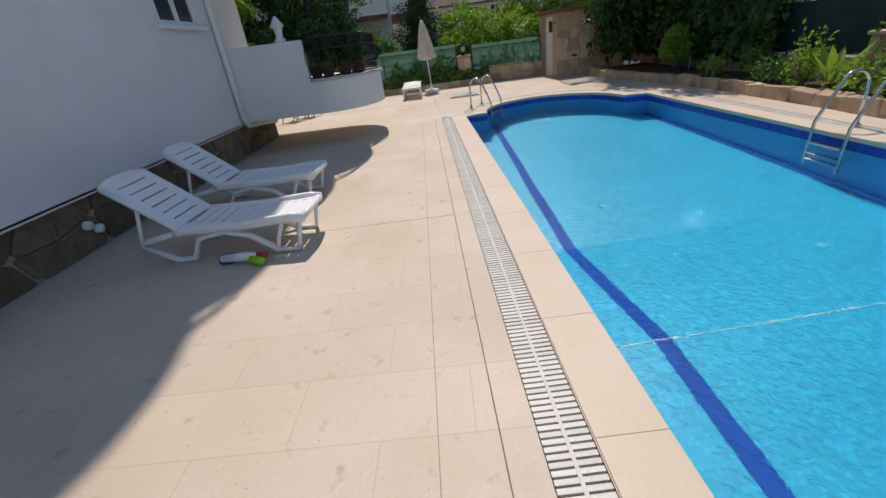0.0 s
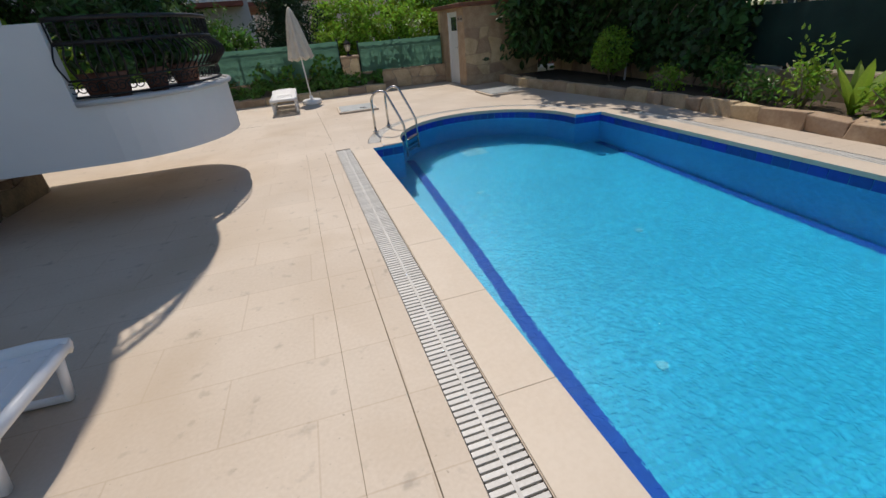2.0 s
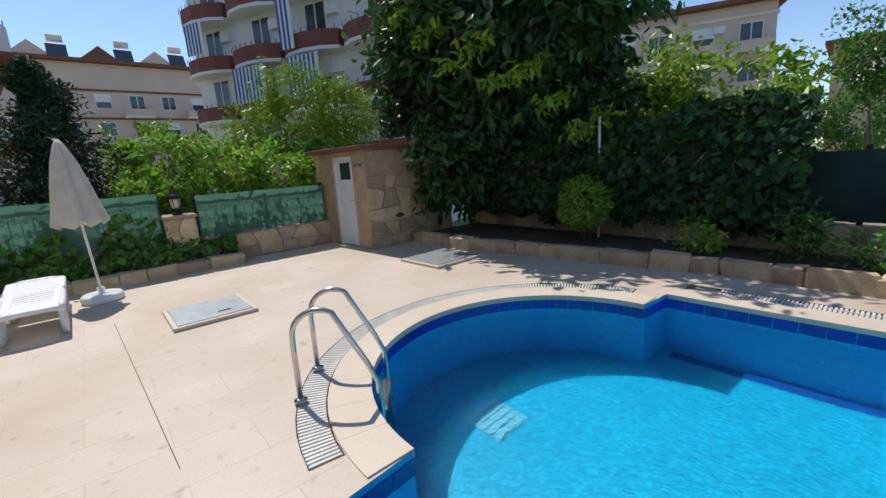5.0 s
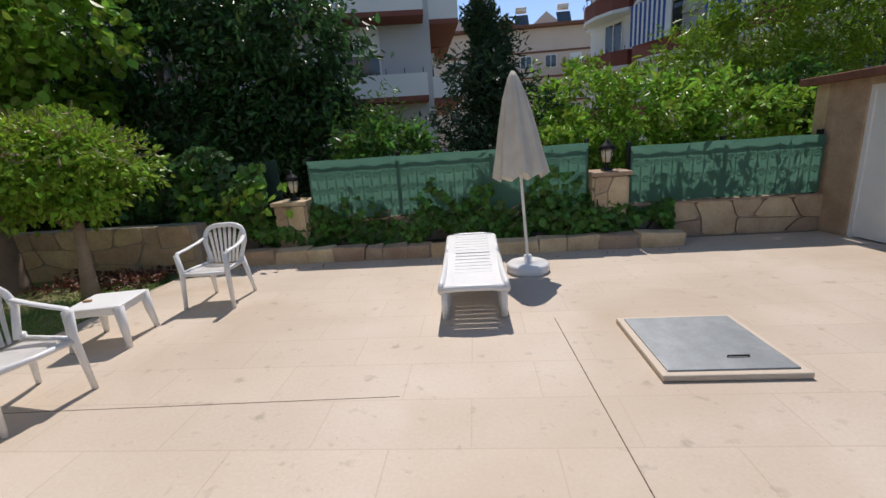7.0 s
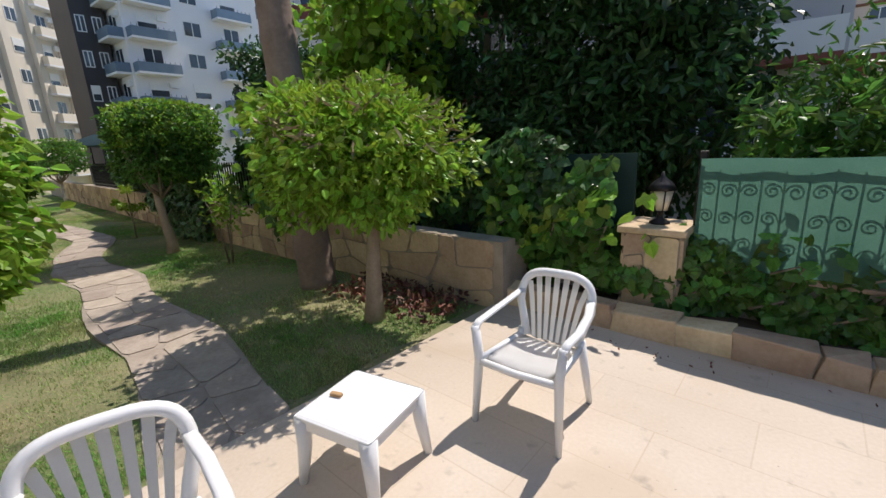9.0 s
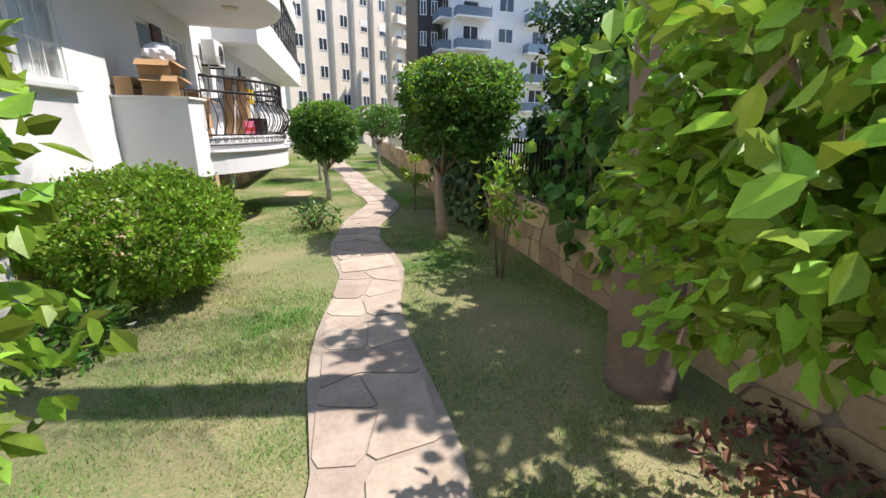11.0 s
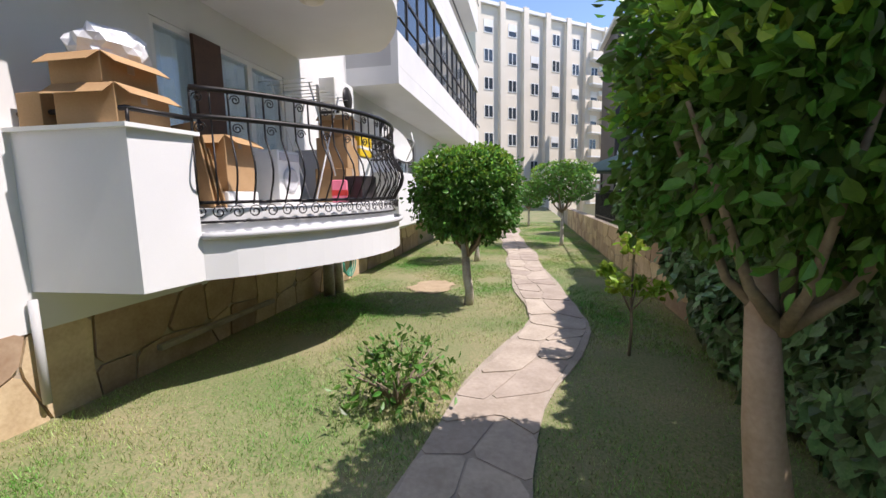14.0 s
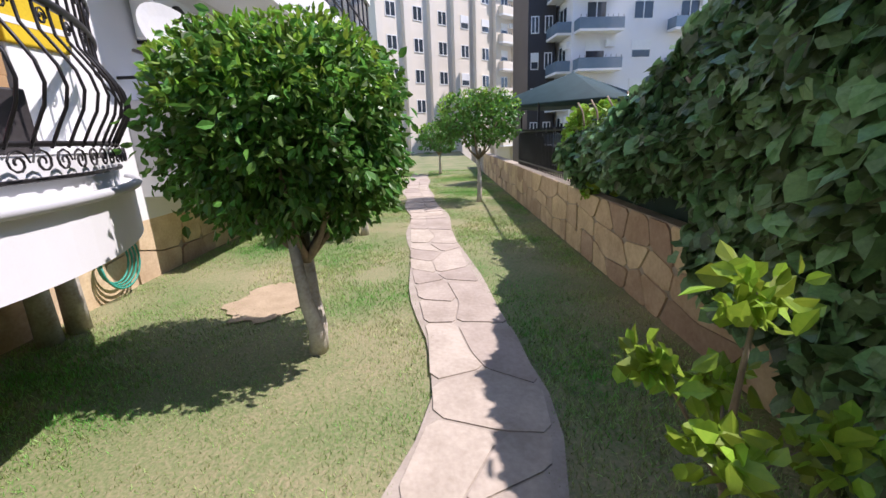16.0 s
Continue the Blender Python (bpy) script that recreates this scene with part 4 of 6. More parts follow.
bmesh.ops.create_circle(bm, cap_ends=True, segments=40, radius=0.5)
for v in bm.verts:
    v.co = Vector((-17.3 + v.co.x * 1.1 * r.uniform(0.85, 1.15), 13.15 + v.co.y * 0.8 * r.uniform(0.8, 1.2), gz(-17.3) + 0.02))
part("bare_patch", bm, "bare", lawn)

# Grass blades, bent, thinned by noise and kept off the path.
n = 760000
gx = -5.2 - 29 * rng.random(n) ** 1.5
gy = rng.uniform(11.3, 16.8, n)
py = np.interp(-gx, [-p[0] for p in PATH_LINE], [p[1] for p in PATH_LINE])
keep = (np.abs(gy - py) > 0.31 + 0.13 * rng.random(n)) & (lump(np.stack([gx, gy, gx * 0], 1), 3.1, 0.5) > 0.55 * rng.random(n) + 0.3) & (np.hypot((gx + 17.3) / 1.1, (gy - 13.15) / 0.8) > 0.2 + 0.3 * rng.random(n))
keep &= lump(np.stack([gx, gy, gx * 0], 1), 17.0, 0.45) * lump(np.stack([gy * 0.8, gx * 1.2, gy * 0], 1), 41.0, 0.3) > 0.95 * rng.random(n) ** 0.7
keep &= ~((gx > -6.9) & (gy > 15.3) & (rng.random(n) < 0.75))
gx, gy = gx[keep], gy[keep]
n = len(gx)
gzz = -0.04 - 0.14 * np.clip((-5 - gx) / 9, 0, 1) - 0.02
a = rng.uniform(0, 6.28, n)
w, h = rng.uniform(0.003, 0.0065, n), rng.uniform(0.025, 0.06, n)
lean_x, lean_y = rng.normal(0, 0.022, n), rng.normal(0, 0.022, n)
v = np.stack([np.stack([gx - w * np.cos(a), gy - w * np.sin(a), gzz], 1), np.stack([gx + w * np.cos(a), gy + w * np.sin(a), gzz], 1), np.stack([gx + lean_x, gy + lean_y, gzz + h], 1)], 1).reshape(-1, 3)
tagged(mesh_from("grass", v, np.arange(3 * n).reshape(-1, 3), "grass"), "short green and straw-coloured grass blades", "grass", kind="stuff")

def rough_stone(x0, x1, y0, y1, z0, z1, m, rr):
    """A block with knocked-about corners and a slanting top."""
    bm = box(bmesh.new(), x0, x1, y0, y1, z0, z1)
    for v in bm.verts:
        v.co += Vector((rr.uniform(-0.03, 0.03) if x1 - x0 > 0.2 else 0, rr.uniform(-0.022, 0.022), rr.uniform(-0.035, 0.03) if v.co.z > 0 else 0))
    bmesh.ops.bevel(bm, geom=bm.edges[:], offset=0.014, segments=2, affect="EDGES", profile=0.5)
    bm.transform(m)
    return bm


# North boundary: kerb stones, bed, low wall, pillars.
kerb = thing("planter_kerb", "low kerb of rough tan stones along the flower bed", "kerb", kind="structure")
r = random.Random(3)
x = -5.0
while x < 2.0:
    w = min(r.uniform(0.25, 0.7), 2.05 - x)
    part("kerb_stone", rough_stone(0, w - 0.004, 0, 0.2, -0.05, 0.2, pose(x, 16.93, 0), r), "stone", kerb)
    x += w
part("kerb_core", boxed(-5.0, 2.03, 16.965, 17.12, -0.05, 0.165), "mortar", kerb)
tagged(part("flower_bed", boxed(-5.0, 2.02, 17.11, 17.5, -0.1, 0.14), "bed"), "dark soil of the flower bed below the fence", "soil", kind="structure")
wall_n = thing("wall_north", "low tan stone garden wall below the fence", "wall", kind="structure")
part("wall_core", boxed(-4.9, 4.2, 17.48, 17.7, -0.5, 0.5), "mortar", wall_n)
stone_cladding(wall_n, 2.2, 0.52, facing(1.98, 17.48, 0.0, 0), 0.45, 21)
part("wall_cap", boxed(-4.9, 4.2, 17.45, 17.73, 0.5, 0.535, 0.008), "stone", wall_n)


def pillar(x, y, h, label, lamp=True, w=0.26):
    p = thing("stone_pillar", label, "pillar", pose(x, y, 0))
    part("shaft", boxed(-w + 0.03, w - 0.03, -w + 0.03, w - 0.03, -0.3, h - 0.06, 0.015), "mortar", p)
    for rz, (dx, dy) in ((0, (-w + 0.03, -w + 0.03)), (90, (w - 0.03, -w + 0.03)), (180, (w - 0.03, w - 0.03)), (270, (-w + 0.03, w - 0.03))):
        stone_cladding(p, 2 * w - 0.06, h - 0.06, facing(dx, dy, 0, rz), 0.3, 31 + rz, 0.02)
    part("cap", boxed(-w - 0.02, w + 0.02, -w - 0.02, w + 0.02, h - 0.06, h, 0.012), "stone", p)
    if lamp:
        g = thing("garden_lamp", "black lantern with frosted glass on a stone pillar", "lamp", pose(x, y, h))
        part("foot", lathe(bmesh.new(), [(0.09, 0), (0.08, 0.02), (0.03, 0.05), (0.025, 0.1), (0.06, 0.12)], sides=12), "iron", g)
        part("shade", lathe(bmesh.new(), [(0.06, 0.12), (0.10, 0.3)], sides=6), "lampglass", g)
        part("roof", lathe(bmesh.new(), [(0.13, 0.3), (0.09, 0.36), (0.02, 0.42), (0.012, 0.46)], sides=6), "iron", g)
        for i in range(6):
            c, s = math.cos(i * math.pi / 3), math.sin(i * math.pi / 3)
            part("cage_bar", tube(bmesh.new(), [(0.062 * c, 0.062 * s, 0.12), (0.103 * c, 0.103 * s, 0.3)], 0.006, 4), "iron", g)
    return p


pillar(1.1, 17.5, 1.04, "tan stone pillar between two fence panels")
pillar(-3.64, 17.5, 0.88, "ivy-grown stone pillar at the end of the fence")
pillar(7.25, 7.15, 0.98, "stone pillar in the fence beyond the pool")


def screen_fence(x0, x1, y, z0, z1, label, cloth="mesh_green", m=None, scrolls=True):
    """Iron fence with posts, bars and scrolls, a cloth screen tied in front."""
    f = thing("fence", label, "fence", m)
    n = max(2, round((x1 - x0) / 1.35) + 1)
    for i in range(n):
        x = x0 + (x1 - x0) * i / (n - 1)
        part("post", boxed(x - 0.03, x + 0.03, y + 0.02, y + 0.08, z0 - 0.1, z1 + 0.06, 0.005), "iron", f)
    for z in (z0 + 0.04, z1 - 0.05):
        part("rail", boxed(x0, x1, y - 0.008, y + 0.014, z - 0.014, z + 0.014), "iron", f)
    k = round((x1 - x0) / 0.14)
    for i in range(1, k):
        x = x0 + (x1 - x0) * i / k
        bm = bmesh.new()
        tube(bm, [(x, y - 0.022, z0 + 0.04), (x, y - 0.022, z1 - 0.05)], 0.008, 5)
        if scrolls and i % 2:
            for zz in (z1 - 0.2, z1 - 0.42, z1 - 0.64):
                if zz > z0 + 0.1:
                    scroll(bm, (x + 0.07, y - 0.024, zz), (1, 0), (0, -1), 0.06, 1), scroll(bm, (x - 0.07, y - 0.024, zz), (1, 0), (0, -1), 0.06, -1)
        part("bar", bm, "iron", f)
    bm = bmesh.new()
    nx, nz = max(8, round((x1 - x0) / 0.12)), 8
    g = [[bm.verts.new((x0 + (x1 - x0) * i / nx, y + (-0.056 if scrolls else 0.1) + 0.012 * math.sin(i * 1.9 + j) * math.sin(j * 1.1), z0 + (z1 - z0) * j / nz + (0.004 * math.sin(i * 0.8) if j == nz else 0))) for j in range(nz + 1)] for i in range(nx + 1)]
    for i in range(nx):
        for j in range(nz):
            fc = bm.faces.new((g[i][j], g[i + 1][j], g[i + 1][j + 1], g[i][j + 1]))
            fc.smooth = True
    part("screen", bm, cloth, f)
    return f


screen_fence(-3.35, 0.82, 17.5, 0.56, 1.45, "iron scroll fence screened with green cloth")
screen_fence(1.42, 4.0, 17.5, 0.56, 1.36, "iron fence with shaded dark green cloth", "mesh_green")
east_m = pose(7.25, 0, 0, 0, 0, 90)
screen_fence(7.45, 16.0, -0.05, 0.6, 1.5, "dark screened fence behind the planter", "mesh_dark", east_m, False)
screen_fence(-6.0, 6.85, -0.05, 0.5, 1.45, "dark green screened fence beyond the pool", "mesh_dark", east_m, False)

# East planter.
ek = thing("planter_kerb", "planter edge of rough tan stones beyond the pool", "kerb", kind="structure")
for (xa, ya), (xb, yb) in (((5.97, -6.0), (5.95, 10.0)), ((5.95, 10.0), (5.25, 14.0)), ((5.25, 14.0), (5.2, 15.72))):
    run, d = math.hypot(xb - xa, yb - ya), 0.0
    while d < run - 0.1:
        w = min(r.uniform(0.28, 0.75), run - d)
        mm = pose(xa + (xb - xa) * d / run, ya + (yb - ya) * d / run, 0, 0, 0, math.degrees(math.atan2(yb - ya, xb - xa)))
        part("kerb_stone", rough_stone(0, w - 0.004, -0.21, 0.0, -0.05, 0.22, mm, r), "stone", ek)
        d += w
    part("kerb_core", box(bmesh.new(), 0, run, -0.17, -0.04, -0.05, 0.17, 0, pose(xa, ya, 0, 0, 0, math.degrees(math.atan2(yb - ya, xb - xa)))), "mortar", ek)
bm = bmesh.new()
prism(bm, [(6.1, -6), (7.2, -6), (7.2, 15.7), (5.35, 15.7), (5.4, 14), (6.1, 10)], -0.1, 0.16)
tagged(part("flower_bed", bm, "bed"), "dark planter soil beyond the pool", "soil", kind="structure")
wall_e = thing("wall_east", "low stone wall below the dark fence", "wall", kind="structure")
part("wall_core", boxed(7.2, 7.45, -6, 16.0, -0.5, 0.55), "mortar", wall_e)
stone_cladding(wall_e, 16.0, 0.55, facing(7.2, 16.0, 0.0, -90), 0.5, 41)

# Garden wall along the lawn.
wall_g = thing("wall_garden", "shaded tan flagstone garden wall along the lawn", "wall", kind="structure")
part("wall_core", boxed(-36.0, -4.9, 16.86, 17.1, -0.6, 0.68), "mortar", wall_g)
stone_cladding(wall_g, 27.0, 0.86, facing(-32.0, 16.86, -0.18, 0), 0.42, 51, 0.018)
part("wall_core", boxed(-5.1, -4.9, 16.9, 17.7, -0.5, 0.6), "mortar", wall_g)
plinth = thing("wall_plinth", "shaded crazy-paved stone base of the house", "wall", kind="structure")
part("plinth_core", boxed(-34.0, -6.3, NY - 0.3, NY - 0.03, -0.6, 0.56), "mortar", plinth)
stone_cladding(plinth, 14.0, 0.8, facing(-9.5, NY - 0.03, -0.22, 180), 0.45, 61)
# East plinth stones: shade is painted in through their darker colour.
stone_cladding(plinth, 10.4, 0.62, facing(-3.98, 10.4, 0.0, -90) @ Matrix.Diagonal((1, 1, -1, 1)), 0.5, 62, 0.03, "stone_shaded")
for k, (u, v) in enumerate(((0.35, 0.28), (0.42, 0.2))):
    part("pipe_stub", tube(bmesh.new(), [(-3.99, 4.25 + 0.12 * k, v), (-3.9, 4.25 + 0.12 * k, v)], 0.05, 12), "white", plinth)
part("vent_sill", boxed(-15.2, -13.3, NY - 0.03, NY + 0.06, 0.02, 0.08, 0.01), "stone_pale", plinth)

# ---- shed ----
shed = thing("shed", "small tan stone shed with a white door and flat roof", "shed", pose(4.2, 15.8, 0, 0, 0, 4))
for dims in ((0, 2.4, 0, 0.2, 0, 2.02), (0, 2.4, 1.8, 2.0, 0, 2.02), (2.2, 2.4, 0.2, 1.8, 0, 2.02), (0, 0.2, 0.2, 0.46, 0, 2.02), (0, 0.2, 1.24, 1.8, 0, 2.02), (0, 0.2, 0.46, 1.24, 1.93, 2.02)):
    part("wall", boxed(*dims), "stone", shed)
for poly in stone_polys(2.4, 1.5, 0.4, 71):
    part("stone", prism(bmesh.new(), poly, -0.005, 0.025, facing(0, 0, 0, 0)), "stone", shed)
part("roof", boxed(-0.15, 2.6, -0.15, 2.15, 2.02, 2.12, 0.01), "roof", shed)
door = part("door", boxed(0.05, 0.09, 0.5, 1.2, 0.02, 1.9), "white", shed, "white painted door")
bm = bmesh.new()
box(bm, 0.03, 0.12, 0.46, 0.52, 0, 1.93), box(bm, 0.03, 0.12, 1.18, 1.24, 0, 1.93), box(bm, 0.03, 0.12, 0.52, 1.18, 1.87, 1.93)
part("door_frame", bm, "white", shed)
part("window_pane", boxed(0.04, 0.052, 0.62, 1.0, 1.45, 1.8), "pane", door)
part("door_handle", tube(bmesh.new(), [(0.05, 0.58, 1.0), (0.0, 0.58, 1.0), (0.0, 0.68, 1.0)], 0.01, 6), "steel", door)

for k in (0, 1):
    letters = bpy.data.curves.new("letters", "FONT")
    letters.body, letters.size, letters.extrude = "WC", 0.078, 0.003
    source = bpy.data.objects.new("letters", letters)
    mesh = bpy.data.meshes.new_from_object(source)
    bpy.data.objects.remove(source)
    mesh.materials.append(M["iron"])
    sign = part("sign_plate", boxed(-0.006, 0.0, 0.05 + 0.19 * k, 0.215 + 0.19 * k, 1.66, 1.82), "stone_pale", shed, "small pale painted sign patch")
    piece("letters", mesh, sign, pose(-0.008, 0.195 + 0.19 * k, 1.71, 90, 0, -90))


# ---- furniture ----
def lounger(m, label, lift):
    """Slatted plastic lounger; x from foot to head, backrest turned up by lift degrees at x = 1.15."""
    ob = thing("sun_lounger", label, "lounger", m, "sun loungers")
    bm = bmesh.new()
    for y in (-0.29, 0.29):
        tube(bm, [(0.0, y, 0.33), (0.12, y, 0.345), (0.6, y, 0.315), (1.2, y, 0.32), (1.25, y, 0.30)], 0.032, 8, True, 1.5)
    tube(bm, [(0.02, -0.29, 0.33), (0.0, -0.15, 0.345), (-0.01, 0.0, 0.35), (0.0, 0.15, 0.345), (0.02, 0.29, 0.33)], 0.032, 8)
    part("frame", bm, "plastic", ob)
    for i in range(11):
        x = 0.07 + i * 0.102
        z = 0.352 - 0.03 * math.sin(min(1, x / 1.1) * math.pi)
        part("slat", boxed(x - 0.046, x + 0.046, -0.21, 0.21, z - 0.012, z + 0.004, 0.004), "plastic", ob)
    back = pose(1.18, 0, 0.335, 0, -lift, 0)
    bm = bmesh.new()
    for y in (-0.29, 0.29):
        tube(bm, [back @ Vector((0.0, y, -0.01)), back @ Vector((0.72, y, -0.01))], 0.03, 8)
    tube(bm, [back @ Vector(p) for p in ((0.72, -0.29, -0.01), (0.76, -0.15, 0), (0.765, 0, 0), (0.76, 0.15, 0), (0.72, 0.29, -0.01))], 0.03, 8)
    part("backrest_frame", bm, "plastic", ob)
    for i in range(7):
        part("back_slat", box(bmesh.new(), 0.02 + i * 0.104, 0.109 + i * 0.104, -0.2, 0.2, -0.005, 0.013, 0.004, back), "plastic", ob)
    for s in (-1, 1):
        y0, y1 = sorted((s * 0.197, s * 0.29))
        part("back_side_board", box(bmesh.new(), 0.0, 0.745, y0, y1, -0.012, 0.0145, 0.006, back), "plastic", ob)
        bm = bmesh.new()
        ends = [(x, 0.352 - 0.03 * math.sin(min(1, x / 1.1) * math.pi)) for x in [0.02 + 0.116 * i for i in range(11)]]
        prism(bm, [(x, z + 0.006) for x, z in ends] + [(x, z - 0.016) for x, z in ends[::-1]], 0.0, y1 - y0 + 0.01, pose(0, y1, 0, 90, 0, 0))
        part("seat_side_board", bm, "plastic", ob)
    for y in (-0.27, 0.27):
        bm = bmesh.new()
        tube(bm, [(0.22, y, 0.31), (0.30, y, 0.14), (0.33, y, 0.022), (0.12, y, 0.022), (0.06, y, 0.30)], 0.03, 8, True, 0.7)
        part("leg", bm, "plastic", ob)
        bm = bmesh.new()
        tube(bm, [(0.33, y, 0.03), (0.55, y, 0.2), (0.8, y, 0.27), (1.05, y, 0.22), (1.15, y, 0.03), (1.32, y, 0.022), (1.62, y, 0.2), (1.6, y, 0.23), (1.2, y, 0.31)], 0.036, 8, True, 0.75)
        part("leg", bm, "plastic", ob)
        if lift > 15:
            top = back @ Vector((0.42, y, -0.02))
            part("prop", tube(bmesh.new(), [top, (1.62, y, 0.21)], 0.018, 8), "plastic", ob)
    return ob


lounger(pose(-1.34, 3.87, 0, 0, 0, 178), "white slatted plastic sun lounger with raised back by the wall", 40)
lounger(pose(-1.62, 5.3, 0, 0, 0, 178), "white plastic sun lounger half in the house's shade", 40)
lounger(pose(-0.87, 14.62, 0, 0, 0, 91), "flat white plastic sun lounger beside the umbrella", 4)


def chair(m, label):
    """Moulded plastic armchair with a fan of back slats; faces -y, rests on z = 0."""
    ob = thing("garden_chair", label, "chair", m, "garden chairs")
    bm = bmesh.new()
    nx, ny = 8, 8
    g = [[bm.verts.new((0.23 * (2 * i / nx - 1) * (1 - 0.12 * j / ny), -0.24 + 0.46 * j / ny, 0.43 - 0.03 * j / ny - 0.02 * (1 - (2 * i / nx - 1) ** 2) - (0.03 if j == 0 else 0))) for j in range(ny + 1)] for i in range(nx + 1)]
    for i in range(nx):
        for j in range(ny):
            bm.faces.new((g[i][j], g[i + 1][j], g[i + 1][j + 1], g[i][j + 1])).smooth = True
    bmesh.ops.solidify(bm, geom=bm.faces[:], thickness=0.014)
    part("seat", bm, "plastic", ob)
    arch = []
    for q in range(0, 181, 10):
        ca, sa = math.cos(radians(q)), math.sin(radians(q))
        arch.append((math.copysign(abs(ca) ** 0.62, ca) * 0.235, 0.26 + 0.055 * sa ** 0.6, 0.63 + 0.2 * sa ** 0.6))
    part("back_rim", tube(bmesh.new(), [(0.17, 0.215, 0.41), (0.2, 0.235, 0.52)] + arch + [(-0.2, 0.235, 0.52), (-0.17, 0.215, 0.41)], 0.027, 8), "plastic", ob)
    for i in range(7):
        u = (i - 3) / 3
        top = 0.63 + 0.2 * max(0.0, 1 - abs(u * 0.86) ** 3.2) ** 0.5
        bm = bmesh.new()
        rows = [[bm.verts.new((x + s * w, y, z)) for s in (-1, 1)] for x, y, z, w in ((u * 0.12, 0.215, 0.40, 0.013), (u * 0.138, 0.242, 0.52, 0.015), (u * 0.162, 0.275, 0.66, 0.018), (u * 0.192, 0.312, top, 0.02))]
        for p, q in zip(rows, rows[1:]):
            bm.faces.new((p[0], p[1], q[1], q[0]))
        bmesh.ops.solidify(bm, geom=bm.faces[:], thickness=0.009)
        part("back_slat", bm, "plastic", ob)
    for s in (-1, 1):
        part("armrest", tube(bmesh.new(), [(s * 0.228, 0.275, 0.70), (s * 0.262, 0.14, 0.66), (s * 0.28, -0.05, 0.635), (s * 0.275, -0.2, 0.63), (s * 0.27, -0.255, 0.60)], 0.027, 8, True, 0.55), "plastic", ob)
        part("leg", tube(bmesh.new(), [(s * 0.27, -0.245, 0.62), (s * 0.25, -0.24, 0.42), (s * 0.27, -0.275, 0.0)], [0.03, 0.034, 0.024], 8, True, 0.8), "plastic", ob)
        part("leg", tube(bmesh.new(), [(s * 0.2, 0.21, 0.45), (s * 0.225, 0.25, 0.2), (s * 0.24, 0.29, 0.0)], [0.034, 0.03, 0.022], 8, True, 0.8), "plastic", ob)
        part("seat_rail", tube(bmesh.new(), [(s * 0.235, -0.24, 0.42), (s * 0.205, 0.21, 0.41)], 0.02, 6), "plastic", ob)
    part("seat_rail", tube(bmesh.new(), [(-0.24, -0.245, 0.40), (0, -0.255, 0.395), (0.24, -0.245, 0.40)], 0.022, 6), "plastic", ob)
    return ob


chair(pose(-3.78, 15.5, 0, 0, 0, 3), "white moulded plastic armchair near the flower bed")
chair(pose(-4.02, 13.5, 0, 0, 0, 78), "white moulded plastic armchair beside the low table")
chair(pose(-4.3, 12.95, 0, 0, 0, 66), "white plastic armchair at the terrace edge")
table = thing("side_table", "low square white plastic table holding a scrap of food", "table", pose(-4.26, 14.55, 0, 0, 0, 12))
part("tabletop", boxed(-0.24, 0.24, -0.24, 0.24, 0.375, 0.40, 0.02), "plastic", table)
part("apron", boxed(-0.225, 0.225, -0.225, 0.225, 0.315, 0.376, 0.01), "plastic", table)
for sx in (-1, 1):
    for sy in (-1, 1):
        part("leg", tube(bmesh.new(), [(sx * 0.205, sy * 0.205, 0.385), (sx * 0.215, sy * 0.215, 0.2), (sx * 0.235, sy * 0.235, 0.0)], [0.046, 0.036, 0.024], 8), "plastic", table)
tagged(part("bread_scrap", box(bmesh.new(), -0.04, 0.03, -0.015, 0.015, 0.4, 0.42, 0.006, pose(-4.4, 14.5, 0, 0, 0, 20)), "card"), "small brown scrap on the plastic table", "food")

umb = thing("beach_umbrella", "closed cream canvas umbrella in a white round base", "umbrella", pose(-0.22, 16.12, 0))
part("base", lathe(bmesh.new(), [(0.25, 0.0), (0.26, 0.02), (0.26, 0.085), (0.23, 0.115), (0.05, 0.12), (0.05, 0.2), (0.03, 0.21)], sides=28), "plastic", umb)
tilt = pose(0, 0, 0.12, -9, -2.5, 0)
part("pole", tube(bmesh.new(), [tilt @ Vector((0, 0, 0)), tilt @ Vector((0, 0, 2.2))], 0.018, 10), "white", umb)
bm = bmesh.new()
prof = [(0.30, 1.02), (0.295, 1.05), (0.25, 1.3), (0.2, 1.6), (0.13, 1.95), (0.06, 2.18), (0.02, 2.26)]
rings = [[bm.verts.new(tilt @ Vector((rr * (1 + 0.14 * math.cos(8 * a)) * math.cos(a), rr * (1 + 0.14 * math.cos(8 * a)) * math.sin(a), z + (0.03 * math.cos(8 * a) if rr > 0.29 else 0)))) for a in [i * 2 * math.pi / 48 for i in range(48)]] for rr, z in prof]
for a, b in zip(rings, rings[1:]):
    ring_faces(bm, a, b)
bm.faces.new(rings[-1])
for f in bm.faces:
    f.smooth = True
part("canopy", bm, "canvas", umb)


def hatch(m, w, d, label):
    ob = thing("access_hatch", label, "hatch", m)
    bm = bmesh.new()
    box(bm, 0, w, 0, d, 0, 0.045, 0.01)
    part("curb", bm, "coping", ob)
    part("lid", boxed(0.05, w - 0.05, 0.05, d - 0.05, 0.045, 0.056, 0.004), "lid", ob)
    part("handle", tube(bmesh.new(), [(w * 0.55, 0.2, 0.056), (w * 0.55, 0.2, 0.066), (w * 0.7, 0.2, 0.066), (w * 0.7, 0.2, 0.056)], 0.006, 6), "iron", ob)


